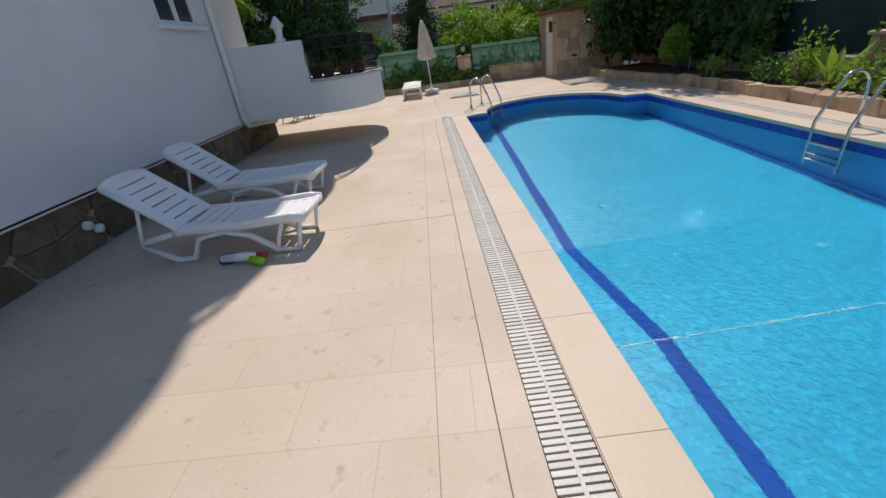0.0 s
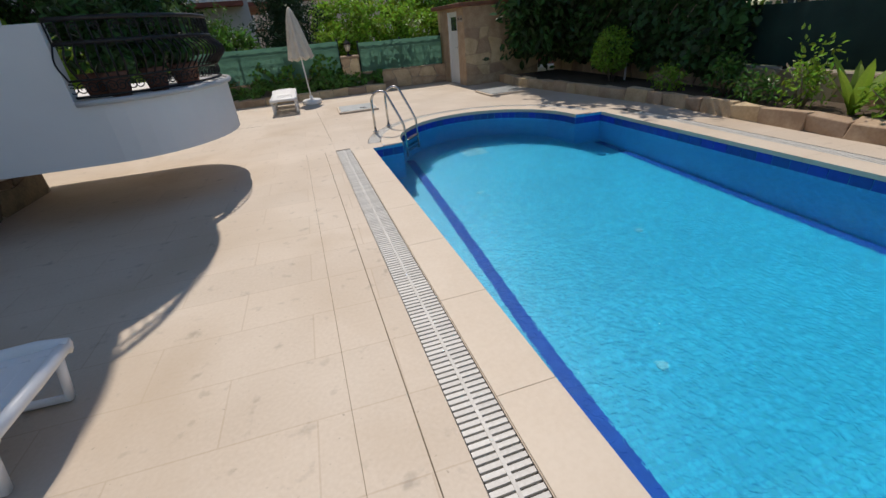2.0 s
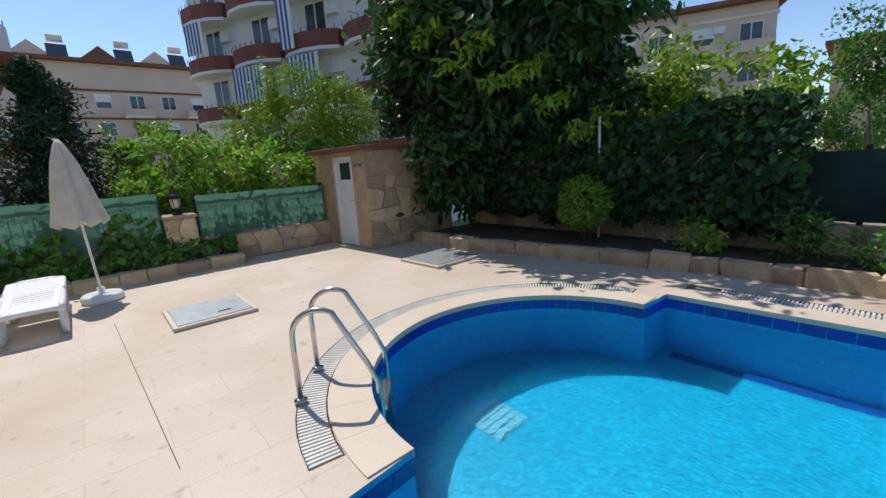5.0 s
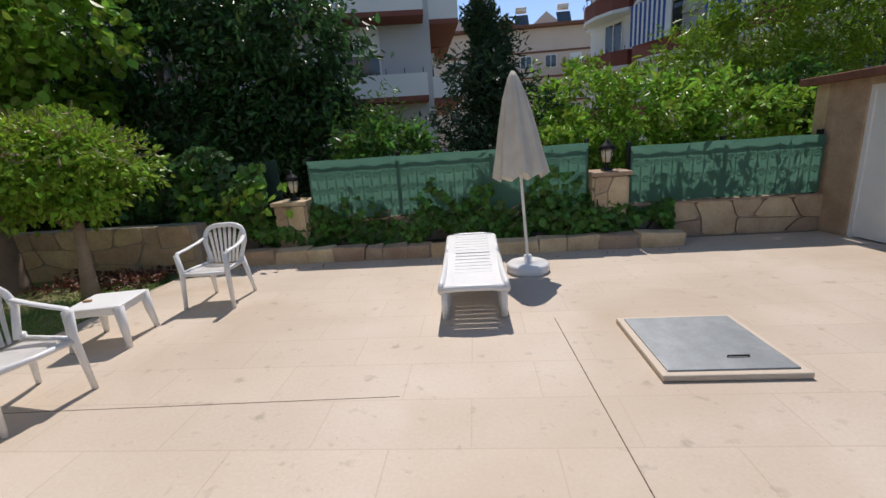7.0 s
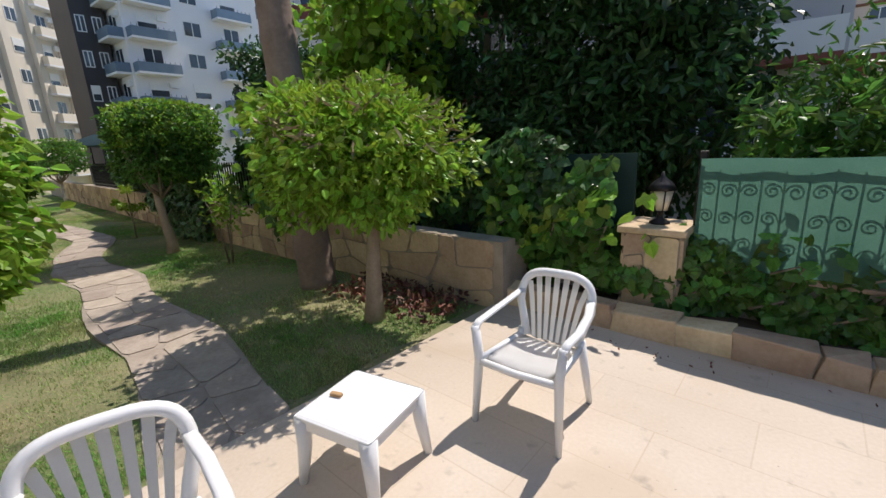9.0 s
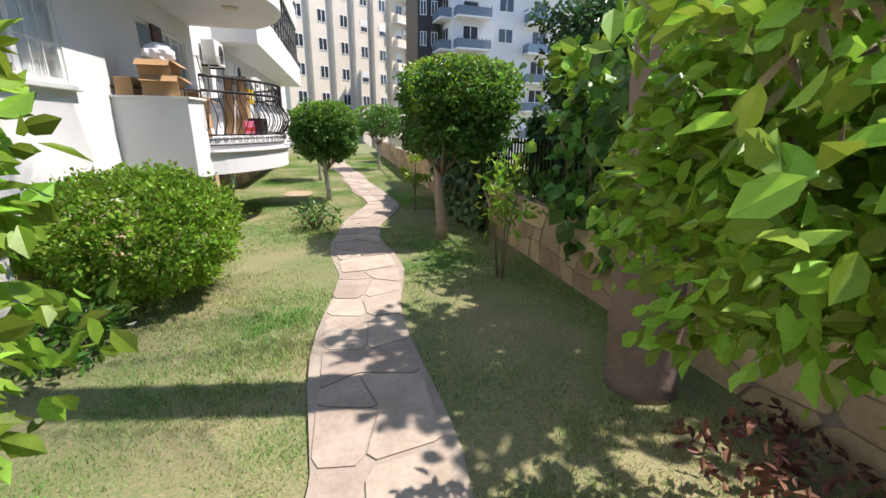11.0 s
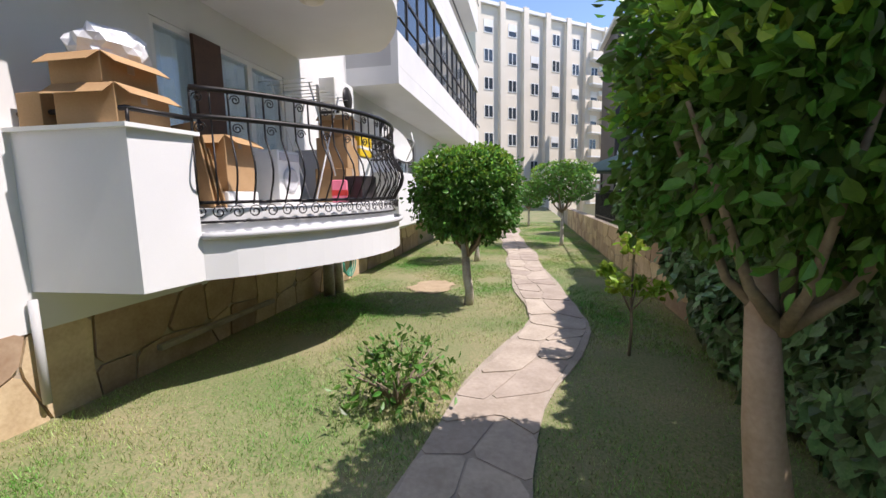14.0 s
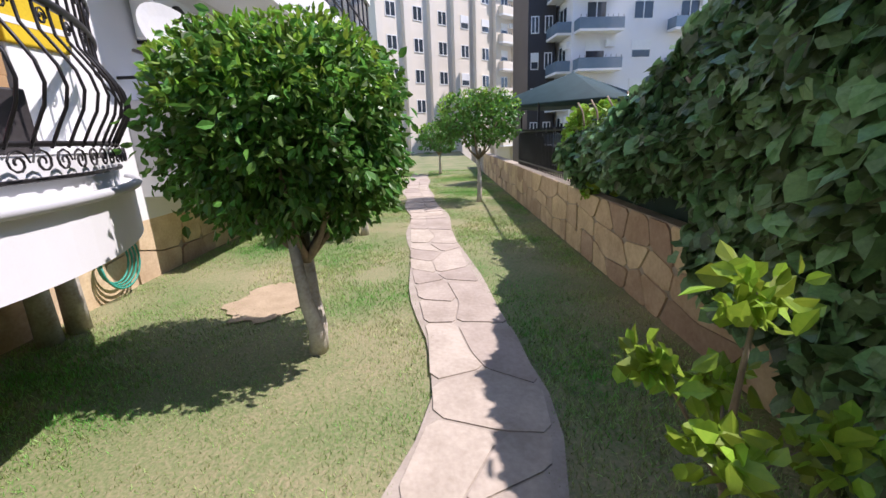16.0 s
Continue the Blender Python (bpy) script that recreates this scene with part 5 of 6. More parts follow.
hatch(pose(0.33, 13.64, 0.001, 0, 0, 0), 0.92, 0.92, "grey metal hatch lid in a raised stone frame")
hatch(pose(3.95, 13.35, 0.001, 0, 0, 2), 1.05, 1.0, "wide grey hatch half in tree shade")
toy = thing("water_gun", "blue, white and lime plastic water gun on the paving", "toy", pose(-1.93, 3.45, 0.03, 0, 0, -8) @ Matrix.Diagonal((1.2, 1.2, 1.2, 1)))
part("barrel", tube(bmesh.new(), [(-0.2, 0, 0.02), (0.0, 0, 0.03), (0.1, 0.0, 0.03)], [0.03, 0.038, 0.03], 8), "plastic", toy)
part("tank", tube(bmesh.new(), [(-0.22, 0.02, 0.0), (-0.12, 0.03, 0.01)], 0.045, 8), "blue", toy)
part("grip", tube(bmesh.new(), [(0.06, -0.02, 0.01), (0.17, -0.05, 0.01)], [0.04, 0.03], 8), "lime", toy)
part("muzzle", tube(bmesh.new(), [(0.09, 0.01, 0.035), (0.17, 0.01, 0.035)], 0.025, 8), "red", toy)


# ---- planting ----
def topiary(x, y, z0, z1, trunk_top, rx, ry, n, label, mat="leaf", power=3.0, size=0.075, forks=2, top_mat="leaf_bright", bark="bark_white", fresh=0.25, girth=1.0, foot=0.0, bumpy=0.035, off=(0.0, 0.0), per=16, tuft=0.055):
    """A clipped tree: bent stems and a dense squared ball of leaves, brighter where it is newest."""
    g = gz(x)
    t = thing("topiary_tree", label, "tree", pose(x, y, g - 0.03), "clipped trees")
    rr = random.Random(int(x * 100))
    for k in range(forks):
        dx, dy = rr.uniform(-0.09, 0.09), rr.uniform(-0.09, 0.09)
        s = k * 0.09 - 0.045 * (forks - 1)
        trunk(t, [(s * 0.4, foot, 0), (s, 0.02 + foot * 0.8, 0.25), (s * 1.6 + dx * 0.4, dy * 0.4, trunk_top * 0.6), (s * 2 + dx, dy, trunk_top + 0.25)], [q * girth for q in (0.075, 0.06, 0.05, 0.035)], bark)
    c = (off[0], off[1], (z0 + z1) / 2 - g)
    for k in range(7):
        a = k * 0.9 + x
        trunk(t, [(0, 0, trunk_top), (0.25 * rx * math.cos(a), 0.25 * ry * math.sin(a), trunk_top + 0.2), (0.7 * rx * math.cos(a), 0.7 * ry * math.sin(a), c[2] + 0.2 * math.sin(k * 2.0))], [0.035, 0.022, 0.008], "bark", "limb", 6)
    rz = (z1 - z0) / 2
    crown(t, n, c, (rx, ry, rz), size, mat, power, inner=0.7, bumpy=bumpy, freq=5.0, droop=0.5, spread=0.6, width=0.62, per=per, tuft=tuft)
    crown(t, n // 4, c, (rx * 0.8, ry * 0.8, rz * 0.8), size * 1.3, mat, power, name="inner_crown", inner=0.4, width=0.7)
    p, u = crown_points(n // 3, c, (rx * 1.02, ry * 1.02, rz * 1.03), power, 0.95, max(0.06, bumpy), 5.0 if bumpy > 0.05 else 4.0)
    ok = p[:, 2] > c[2] + rz * fresh
    tagged(leaf_cloud("new_growth", p[ok], u[ok], size * 0.9, top_mat, t, spread=0.8, droop=0.0), kind="stuff")
    return t


topiary(-5.88, 15.95, 1.0, 2.2, 0.95, 0.84, 0.8, 8200, "round clipped ficus with bright leaves and dry twigs", "leaf_fresh", 2.6, 0.088, 1, "leaf_lime", "bark_tan", -0.4, 1.5, bumpy=0.17, per=24, tuft=0.085)
topiary(-11.85, 15.88, 1.28, 2.62, 1.1, 0.8, 0.8, 13000, "square-clipped ficus tree beside the path", "leaf", 4.6, 0.078, 1, "leaf_fresh", "bark_tan", -0.1, 1.6, 0.0, 0.05, (-0.1, 0.25))
topiary(-16.15, 13.97, 0.88, 2.18, 0.8, 0.66, 0.76, 11000, "glossy ball-clipped ficus on a limed double trunk", "leaf", 3.2, 0.075)
topiary(-5.95, 12.95, 0.75, 2.35, 0.75, 0.72, 0.75, 5000, "bright leafy ficus beside the terrace corner", "leaf_bright", 2.6, 0.085, 1, "leaf_lime", "bark")
topiary(-23.6, 15.9, 1.25, 2.45, 1.1, 0.92, 0.92, 3500, "flat-topped clipped ficus further along the path", "leaf", 3.4, 0.09, 1)
topiary(-20.3, 13.6, 0.9, 1.9, 0.9, 0.7, 0.7, 2500, "small clipped tree on the lawn beside the house", "leaf", 2.6, 0.09, 1)
topiary(-32.0, 14.9, 0.8, 2.1, 0.9, 0.9, 0.9, 2000, "far clipped tree at the end of the path", "leaf", 3.0, 0.11, 1)


def shrub(name, label, category, centre, radii, n, size, mat, power=2.0, stems=6, **kw):
    s = thing(name, label, category, pose(centre[0], centre[1], kw.pop("ground", 0.1)))
    base = s.matrix_basis.translation.z
    for k in range(stems):
        a = k * 2.4
        trunk(s, [(0.04 * math.cos(a), 0.04 * math.sin(a), 0), (0.3 * radii[0] * math.cos(a), 0.3 * radii[1] * math.sin(a), (centre[2] - base) * 0.7), (0.75 * radii[0] * math.cos(a), 0.75 * radii[1] * math.sin(a), centre[2] - base + 0.3 * radii[2])], [0.016, 0.011, 0.004], "bark", "stem", 5)
    crown(s, n, (0, 0, centre[2] - base), radii, size, mat, power, **kw)
    return s


shrub("dome_bush", "dense bright green clipped dome bush on the lawn", "bush", (-9.95, 12.3, 0.6), (0.86, 0.9, 0.6), 22000, 0.05, "leaf_fresh", 2.4, 5, ground=-0.1, inner=0.8, bumpy=0.05, freq=4.0, droop=-0.1, width=0.7, spread=0.8, per=14, tuft=0.045)
shrub("low_shrub", "low dark leafy plants at the house wall", "shrub", (-8.75, 12.2, 0.12), (0.55, 0.35, 0.25), 420, 0.11, "leaf", 2.0, 6, ground=-0.1, inner=0.3)
s = shrub("rose_shrub", "sparse rose shrub on the lawn", "shrub", (-13.05, 13.8, 0.1), (0.6, 0.5, 0.36), 520, 0.075, "leaf", 2.0, 14, ground=-0.18, inner=0.2, bumpy=0.3, freq=6.0)
shrub("wall_shrub", "sparse leafy shoots in front of the garden wall", "shrub", (-9.8, 16.15, 0.85), (0.55, 0.38, 0.6), 240, 0.105, "leaf_fresh", 2.0, 3, ground=-0.15, inner=0.15, bumpy=0.3, freq=5.0)
twigs = bpy.data.objects["topiary_tree"]
p, u = crown_points(700, (0, 0, 1.68), (0.86, 0.84, 0.6), 2.4, 0.9, 0.17, 5.0)
ok = (p[:, 2] > 1.72) & (p[:, 0] > -0.25)
tagged(leaf_cloud("dry_twig", p[ok], u[ok], 0.16, "straw", twigs, "dry brown twigs", width=0.1, spread=0.7), kind="stuff")
sap = thing("sapling", "young lemon sapling with lime green leaves", "sapling", pose(-14.22, 15.85, -0.12))
trunk(sap, [(0, 0, 0), (0.02, 0.01, 0.3), (-0.01, 0, 0.6), (0.0, 0.02, 1.1)], [0.017, 0.014, 0.012, 0.006], "bark")
for k, (dx, dy, z) in enumerate(((0.18, -0.16, 0.75), (-0.2, 0.1, 0.7), (-0.08, -0.2, 0.85), (0.12, 0.18, 0.7), (0.02, 0.0, 1.12))):
    trunk(sap, [(0, 0, 0.45), (dx * 0.6, dy * 0.6, 0.5 + (z - 0.5) * 0.6), (dx, dy, z)], [0.009, 0.007, 0.004], "bark", "branch", 5)
    crown(sap, 55, (dx, dy, z), (0.14, 0.14, 0.11), 0.085, "leaf_lime", inner=0.2, name="leaf_crown", width=0.75, droop=-0.3)

palm = thing("palm_tree", "tall palm with a bare grey-brown trunk by the wall", "tree", pose(-7.42, 16.28, -0.12))
prof, z = [], 0.0
for i in range(83):
    prof.append(((-0.1 * z, 0.02 * z, z), 0.235 - 0.009 * z + (0.012 if i % 4 == 0 else 0.0)))
    z += 0.13
trunk(palm, [p for p, _ in prof], [q for _, q in prof], "bark_palm", sides=20)
# Crown is out of view; the last six drooping fronds only dapple the wall.
for k in range(22):
    a, up = k * 2.399, (0.3 + 0.5 * ((k * 7) % 5) / 5) if k < 16 else -0.25
    bm = bmesh.new()
    spine = [Vector((-1.06 + math.cos(a) * 3.0 * f, 0.2 + math.sin(a) * 3.0 * f, 10.6 + 1.8 * up * f - 2.2 * f * f)) for f in [i / 10 for i in range(11)]]
    tube(bm, spine, [0.03 - 0.0025 * i for i in range(11)], 5)
    side = Vector((-math.sin(a), math.cos(a), 0))
    for i in range(1, 11):
        for j in range(3):
            p = spine[i - 1].lerp(spine[i], j / 3)
            for sgn in (-1, 1):
                q = p + sgn * side * 0.5 + (spine[i] - spine[i - 1]) * 1.0 - Vector((0, 0, 0.15))
                w = (spine[i] - spine[i - 1]).normalized() * 0.025
                bm.faces.new([bm.verts.new(c) for c in (p - w, p + w, q)])
    part("frond", bm, "leaf", palm)


def big_tree(x, y, blobs, height, label, mat="leaf_dark", size=0.2, n=5000, r=0.2, bark="bark", width=0.5, name="tree", **kw):
    t = thing(name, label, "tree", pose(x, y, -0.5))
    trunk(t, [(0, 0, 0), (0.1, 0.05, height * 0.3), (0.05, -0.1, height * 0.6), (0.15, 0, height * 0.85)], [r, r * 0.8, r * 0.6, r * 0.3], bark)
    for k, (cx, cy, cz, rx, ry, rz) in enumerate(blobs):
        trunk(t, [(0.05, 0, height * 0.35), (cx * 0.5, cy * 0.5, height * 0.4 + 0.3 * cz), (cx, cy, cz + 0.5)], [r * 0.5, r * 0.3, r * 0.1], bark, "limb", 7)
        crown(t, n, (cx, cy, cz + 0.5), (rx, ry, rz), size, mat, width=width, **{"inner": 0.45, "bumpy": 0.22, "freq": 2.2, "droop": 0.7, "per": 26, "tuft": 0.6 * size + 0.08, **kw})
    return t


east_tree = big_tree(8.6, 15.6, [(0, 0, 4.6, 2.6, 2.5, 2.4), (-1.8, -0.9, 3.4, 1.6, 1.4, 1.5), (0.2, -1.6, 3.0, 1.6, 1.3, 1.5), (-1.6, 1.4, 3.7, 1.5, 1.5, 1.4), (-1.8, -2.4, 4.4, 1.8, 1.8, 1.2), (-2.5, -0.2, 4.4, 1.5, 1.6, 1.2), (-2.3, -0.5, 1.7, 1.1, 1.0, 1.1), (0.2, -1.0, 1.8, 1.9, 1.9, 1.2)], 5.5, "large dark broadleaf tree overhanging the shed", "leaf_dark", 0.25, 4200)
tips = []
for k in range(22):
    a, f = 2.6 + 2.3 * ((k * 0.618) % 1), (k * 0.37) % 1
    tips.append(crown_points(34, (-1.1 + 2.5 * math.cos(a), -0.8 + 2.5 * math.sin(a), 2.4 + 3.6 * f), (0.34, 0.34, 0.22), inner=0.1))
tagged(leaf_cloud("new_growth", np.concatenate([p for p, u in tips]), np.concatenate([u for p, u in tips]), 0.2, "leaf_lime", east_tree, droop=0.9, width=0.4), kind="stuff")
big_tree(-7.9, 20.8, [(0, 0, 3.4, 2.3, 1.8, 2.2), (2.0, 0.1, 3.1, 1.7, 1.5, 2.2), (-2.2, 0, 3.0, 1.8, 1.5, 2.1), (1.4, -0.6, 1.5, 2.2, 1.1, 1.3), (0.6, 0.2, 5.0, 1.8, 1.4, 1.0)], 5.0, "tall dark leafy tree behind the ivy fence", "leaf_mid", 0.17, 6000)
big_tree(-4.8, 20.8, [(0, 0, 3.7, 1.6, 1.5, 2.0), (0.2, -0.3, 1.9, 1.5, 1.1, 1.4)], 5.0, "dark leafy tree with drooping branches behind the fence", "leaf_dark", 0.19, 5200)
big_tree(-9.2, 19.0, [(0, 0, 2.9, 1.6, 1.4, 1.5), (1.2, -0.6, 4.1, 1.3, 1.2, 1.4), (-0.6, -1.0, 2.0, 1.2, 1.0, 0.9)], 3.8, "fig tree with large lobed leaves over the wall", "leaf_bright", 0.21, 1900, 0.12, width=0.8)
big_tree(10.8, 11.6, [(0, 0, 2.7, 1.5, 1.6, 1.3), (0.5, 1.4, 3.0, 1.3, 1.2, 1.0)], 3.5, "yellow-green leafy tree beyond the dark fence", "leaf_lime", 0.2, 1600, 0.12)
big_tree(11.5, 9.3, [(0, 0, 3.1, 0.6, 0.6, 0.8)], 3.0, "small dark rounded tree beyond the fence", "leaf", 0.1, 2200, 0.07)
big_tree(15.5, 11.2, [(0, 0, 2.2, 1.3, 1.2, 0.9), (0.5, -1.3, 1.9, 1.2, 1.1, 0.8)], 3.0, "grey-green olive tree beyond the dark fence", "leaf", 0.12, 2600, 0.1)
big_tree(5.3, 21.2, [(0, 0, 3.5, 1.3, 1.0, 1.3), (1.6, 0.3, 3.2, 1.2, 1.0, 1.5), (-1.2, 0, 2.6, 1.1, 0.9, 1.0), (0.6, -0.3, 2.2, 1.6, 0.9, 1.0)], 3.8, "feathery lime green bamboo behind the fence", "leaf_lime", 0.22, 2300, 0.06, width=0.16, name="bamboo")
big_tree(-18.8, 22.6, [(0, 0, 4.3, 1.7, 1.6, 1.7), (-0.8, 0.5, 3.0, 1.5, 1.4, 1.3)], 4.6, "dark garden tree beyond the wall", "leaf_dark", 0.24, 4500, 0.2)
cyp = thing("conifer", "dark feathery cypress behind the fence", "tree", pose(-0.5, 19.4, -0.5))
trunk(cyp, [(0, 0, 0), (0, 0, 2.5), (0, 0, 4.6)], [0.12, 0.08, 0.02])
for k in range(9):
    z = 1.35 + 0.345 * k
    rr = 1.55 * (1 - k / 9.4) + 0.1
    crown(cyp, 1500, (0.12 * math.sin(k * 2.1), 0.12 * math.cos(k * 1.7), z), (rr, rr, 0.5), 0.13, "leaf_pine", name="branch_tier", inner=0.2, bumpy=0.3, freq=5.0, width=0.3, droop=0.2)
for k, (x, y, z, rx, ry, rz, mt) in enumerate(((-2.3, 18.6, 1.3, 1.0, 0.6, 0.7, "leaf"), (0.9, 18.7, 1.15, 0.8, 0.5, 0.55, "leaf_bright"), (2.2, 18.9, 1.7, 1.3, 0.8, 0.9, "leaf_bright"), (3.6, 18.8, 1.5, 1.1, 0.8, 0.9, "leaf_bright"), (1.3, 19.8, 2.0, 1.2, 0.7, 0.9, "leaf_bright"), (5.0, 19.4, 1.6, 1.0, 0.8, 1.0, "leaf"))):
    shrub("garden_bush", ("bright" if mt == "leaf_bright" else "deep") + " green leafy bush behind the fence", "bush", (x, y, z), (rx, ry, rz), 2600, 0.145, mt, 2.0, 5, ground=-0.5, inner=0.5, bumpy=0.3, freq=3.5, per=20, tuft=0.1)
shrub("oleander", "oleander bush with red flowers behind the fence", "bush", (-2.6, 19.3, 1.7), (0.8, 0.6, 0.9), 1500, 0.13, "leaf", 2.0, 6, ground=-0.5, inner=0.4, bumpy=0.25, width=0.25)
shrub("ball_bush", "bright round bush in the planter", "bush", (6.5, 12.25, 0.82), (0.5, 0.5, 0.42), 2600, 0.085, "leaf_bright", 2.2, 5, ground=0.1, inner=0.6)
for k, (x, y, z, h, mt, nn) in enumerate(((6.6, 9.3, 0.55, 0.4, "leaf", 500), (6.55, 8.0, 0.6, 0.5, "leaf_bright", 420), (6.5, 6.3, 0.6, 0.5, "leaf", 420), (6.6, 5.3, 0.55, 0.42, "leaf", 420), (6.5, 4.2, 0.6, 0.5, "leaf_bright", 420), (6.5, 2.6, 0.55, 0.5, "leaf", 420), (6.4, 10.4, 0.4, 0.3, "leaf_bright", 260), (6.35, 3.4, 0.45, 0.35, "leaf_fresh", 380), (6.3, 5.8, 0.42, 0.3, "leaf_fresh", 300), (6.35, 6.75, 0.45, 0.3, "leaf_bright", 320), (6.4, 8.6, 0.4, 0.28, "leaf", 320), (6.3, 1.8, 0.45, 0.35, "leaf_bright", 320), (6.35, 4.75, 0.4, 0.28, "leaf_bright", 280))):
    q = shrub("flower_shrub", "loose flowering shrub in the stone planter", "shrub", (x, y, z), (0.36, 0.42, h), nn, 0.085, mt, 2.0, 7, ground=0.15, inner=0.15, bumpy=0.3, freq=7.0)
    if k in (2, 3, 4):
        p, u = crown_points(26, (0, 0, z - 0.15 + h * 0.9), (0.08, 0.08, 0.06))
        leaf_cloud("flower", p, u, 0.07, "pink" if k != 3 else "yellow", q, "pink bloom" if k != 3 else "yellow bloom", width=0.8)
agave = thing("bird_of_paradise", "broad-leaved tropical plant in the planter", "plant", pose(6.5, 7.3, 0.15))
for k in range(9):
    a, ln = k * 0.75, 0.55 + 0.12 * (k % 3)
    bm = bmesh.new()
    d = Vector((math.cos(a) * 0.45, math.sin(a) * 0.45, 1)).normalized()
    s = Vector((-math.sin(a), math.cos(a), 0))
    cols = [[bm.verts.new(d * ln * f + s * (w * 0.075 * math.sin(math.pi * min(1, 0.12 + f * 0.88)) ** 0.7) + Vector((math.cos(a), math.sin(a), 0)) * 0.15 * f * f + Vector((0, 0, 0.02 * abs(w)))) for w in (-1, 0, 1)] for f in [i / 7 for i in range(8)]]
    for p, q in zip(cols, cols[1:]):
        bm.faces.new((p[0], p[1], q[1], q[0])), bm.faces.new((p[1], p[2], q[2], q[1]))
    part("leaf", bm, "leaf_bright", agave)


lamp_pole = thing("lamp_pole", "thin white metal pole among the dark tree branches", "pole", pose(6.82, 12.2, 0.15))
part("shaft", tube(bmesh.new(), [(0, 0, 0), (0, 0, 2.12)], 0.022, 10), "white", lamp_pole)
part("foot_plate", lathe(bmesh.new(), [(0.08, 0.0), (0.08, 0.012), (0.03, 0.02)], sides=16), "steel", lamp_pole)


def ivy(name, label, x0, x1, z0, z1, y, depth_, n, size, mat, m=None, freq=1.6, ragged=0.3, under=None, over=None, lobed=True, fore=0.0):
    """A hanging wall of leaves that bulges towards -y; under and over are rows of (x, z) for its lower and upper edge."""
    ob = thing(name, label, "hedge", m)
    u, v = rng.uniform(x0, x1, n), rng.random(n)
    low = np.interp(u, [p[0] for p in under], [p[1] for p in under]) if under else z0
    high = np.interp(u, [p[0] for p in over], [p[1] for p in over]) if over else z1
    top = high + ragged * (0.4 * np.sin(u * 2.3) * np.sin(u * 0.9 + 1) + 0.2 * np.sin(u * 7.1))
    bot = low + ragged * (0.4 * np.sin(u * 3.1 + 2) * np.sin(u * 1.1) + 0.25 * np.sin(u * 8.3 + 1))
    z = bot + (top - bot) * v
    wave = np.sin(u * freq) * np.sin(z * freq * 1.6 + u) + 0.5 * np.sin(u * freq * 3.1 + 1) * np.sin(z * freq * 4.3 + 2 * u)
    bul = depth_ * (0.6 + 0.3 * wave) * (1.0 - 0.45 * v) * np.sin(np.pi * np.clip(v, 0.06, 0.97)) ** 0.5
    yy = y - fore * np.clip((0.85 - z) / 0.25, 0, 1) - bul + 0.12 * depth_ * rng.normal(size=n) ** 2 - 0.03 * rng.normal(size=n)
    out = np.tile(np.array([0, -0.75, 0.5]), (n, 1))
    pts = np.stack([u, yy, z], 1)
    if lobed:
        lobed_leaves("leaves", pts, out, size, mat, ob)
    else:
        leaf_cloud("leaves", pts, out, size, mat, ob, width=0.8, droop=0.6, spread=0.6)
    bm = bmesh.new()
    for k in range(int((x1 - x0) / 0.5)):
        xx = x0 + 0.5 * k + 0.2
        zb = float(np.interp(xx, [p[0] for p in under], [p[1] for p in under])) if under else z0
        tube(bm, [(xx, y - 0.03, zb), (xx + 0.1, y - depth_ * 0.3, (zb + z1) / 2), (xx - 0.1, y - depth_ * 0.3, z1 - 0.5 * max(0.2, z1 - zb) ** 0.5)], 0.012, 5)
    tagged(part("stem", bm, "bark", ob), kind="stuff")
    return ob


backing = thing("fence", "dark netted fence under the ivy", "fence")
part("screen", boxed(-19.0, -12.4, 17.0, 17.02, 0.6, 1.6), "mesh_dark", backing)
part("screen", boxed(-8.3, -3.9, 17.62, 17.64, 0.5, 1.5), "mesh_dark", backing)
for x in (-19, -17, -15, -13):
    part("post", boxed(x - 0.03, x + 0.03, 17.03, 17.09, 0.5, 1.65), "iron", backing)
IVY_UNDER = [(-19.0, 0.95), (-17.8, 0.9), (-16.1, 0.9), (-15.9, 0.62), (-15.2, 0.42), (-14.9, 0.12), (-14.6, -0.08), (-12.2, -0.12)]
IVY_OVER = [(-19.0, 1.5), (-17.4, 1.72), (-16.5, 2.2), (-15.8, 2.55), (-12.2, 2.65)]
ivy("ivy_hedge", "dense dark ivy hanging over the garden wall", -19.0, -12.2, 0.2, 2.4, 17.0, 0.62, 22000, 0.12, "leaf_ivy", ragged=0.22, under=IVY_UNDER, over=IVY_OVER, fore=0.24)
ivy("ivy_hedge", "yellow-green creeper at the end of the ivy", -19.6, -17.7, 0.8, 1.75, 17.0, 0.45, 2200, 0.1, "leaf_fresh", lobed=False)
ivy("ivy_hedge", "dark shrubs behind the iron railing", -12.9, -8.0, -1.2, 1.9, 18.0, 0.7, 9500, 0.14, "leaf_mid")
ivy("climbing_vine", "thin creeper trailing over the garden wall", -12.2, -8.3, 0.62, 1.15, 17.0, 0.2, 500, 0.12, "leaf", ragged=0.5)
ivy("ivy_hedge", "dark creeper on the screen behind the garden wall", -8.3, -4.6, 0.7, 1.7, 17.6, 0.35, 5200, 0.12, "leaf_mid")
ivy("climbing_vine", "grapevine with large leaves over the wall corner", -5.5, -4.0, 0.15, 1.4, 17.42, 0.4, 800, 0.13, "leaf", ragged=0.7)
ivy("climbing_vine", "pale young grapevine shoots by the stone pillar", -5.3, -3.6, 0.6, 1.15, 17.25, 0.25, 80, 0.12, "leaf_fresh", ragged=0.7)
ivy("climbing_vine", "drooping fig leaves over the garden wall", -10.0, -8.0, 0.5, 2.2, 17.0, 0.5, 230, 0.2, "leaf", ragged=0.9)
garden_rail = thing("iron_fence", "black iron railing on the wall by the path", "fence", pose(-12.5, 17.0, 0.68))
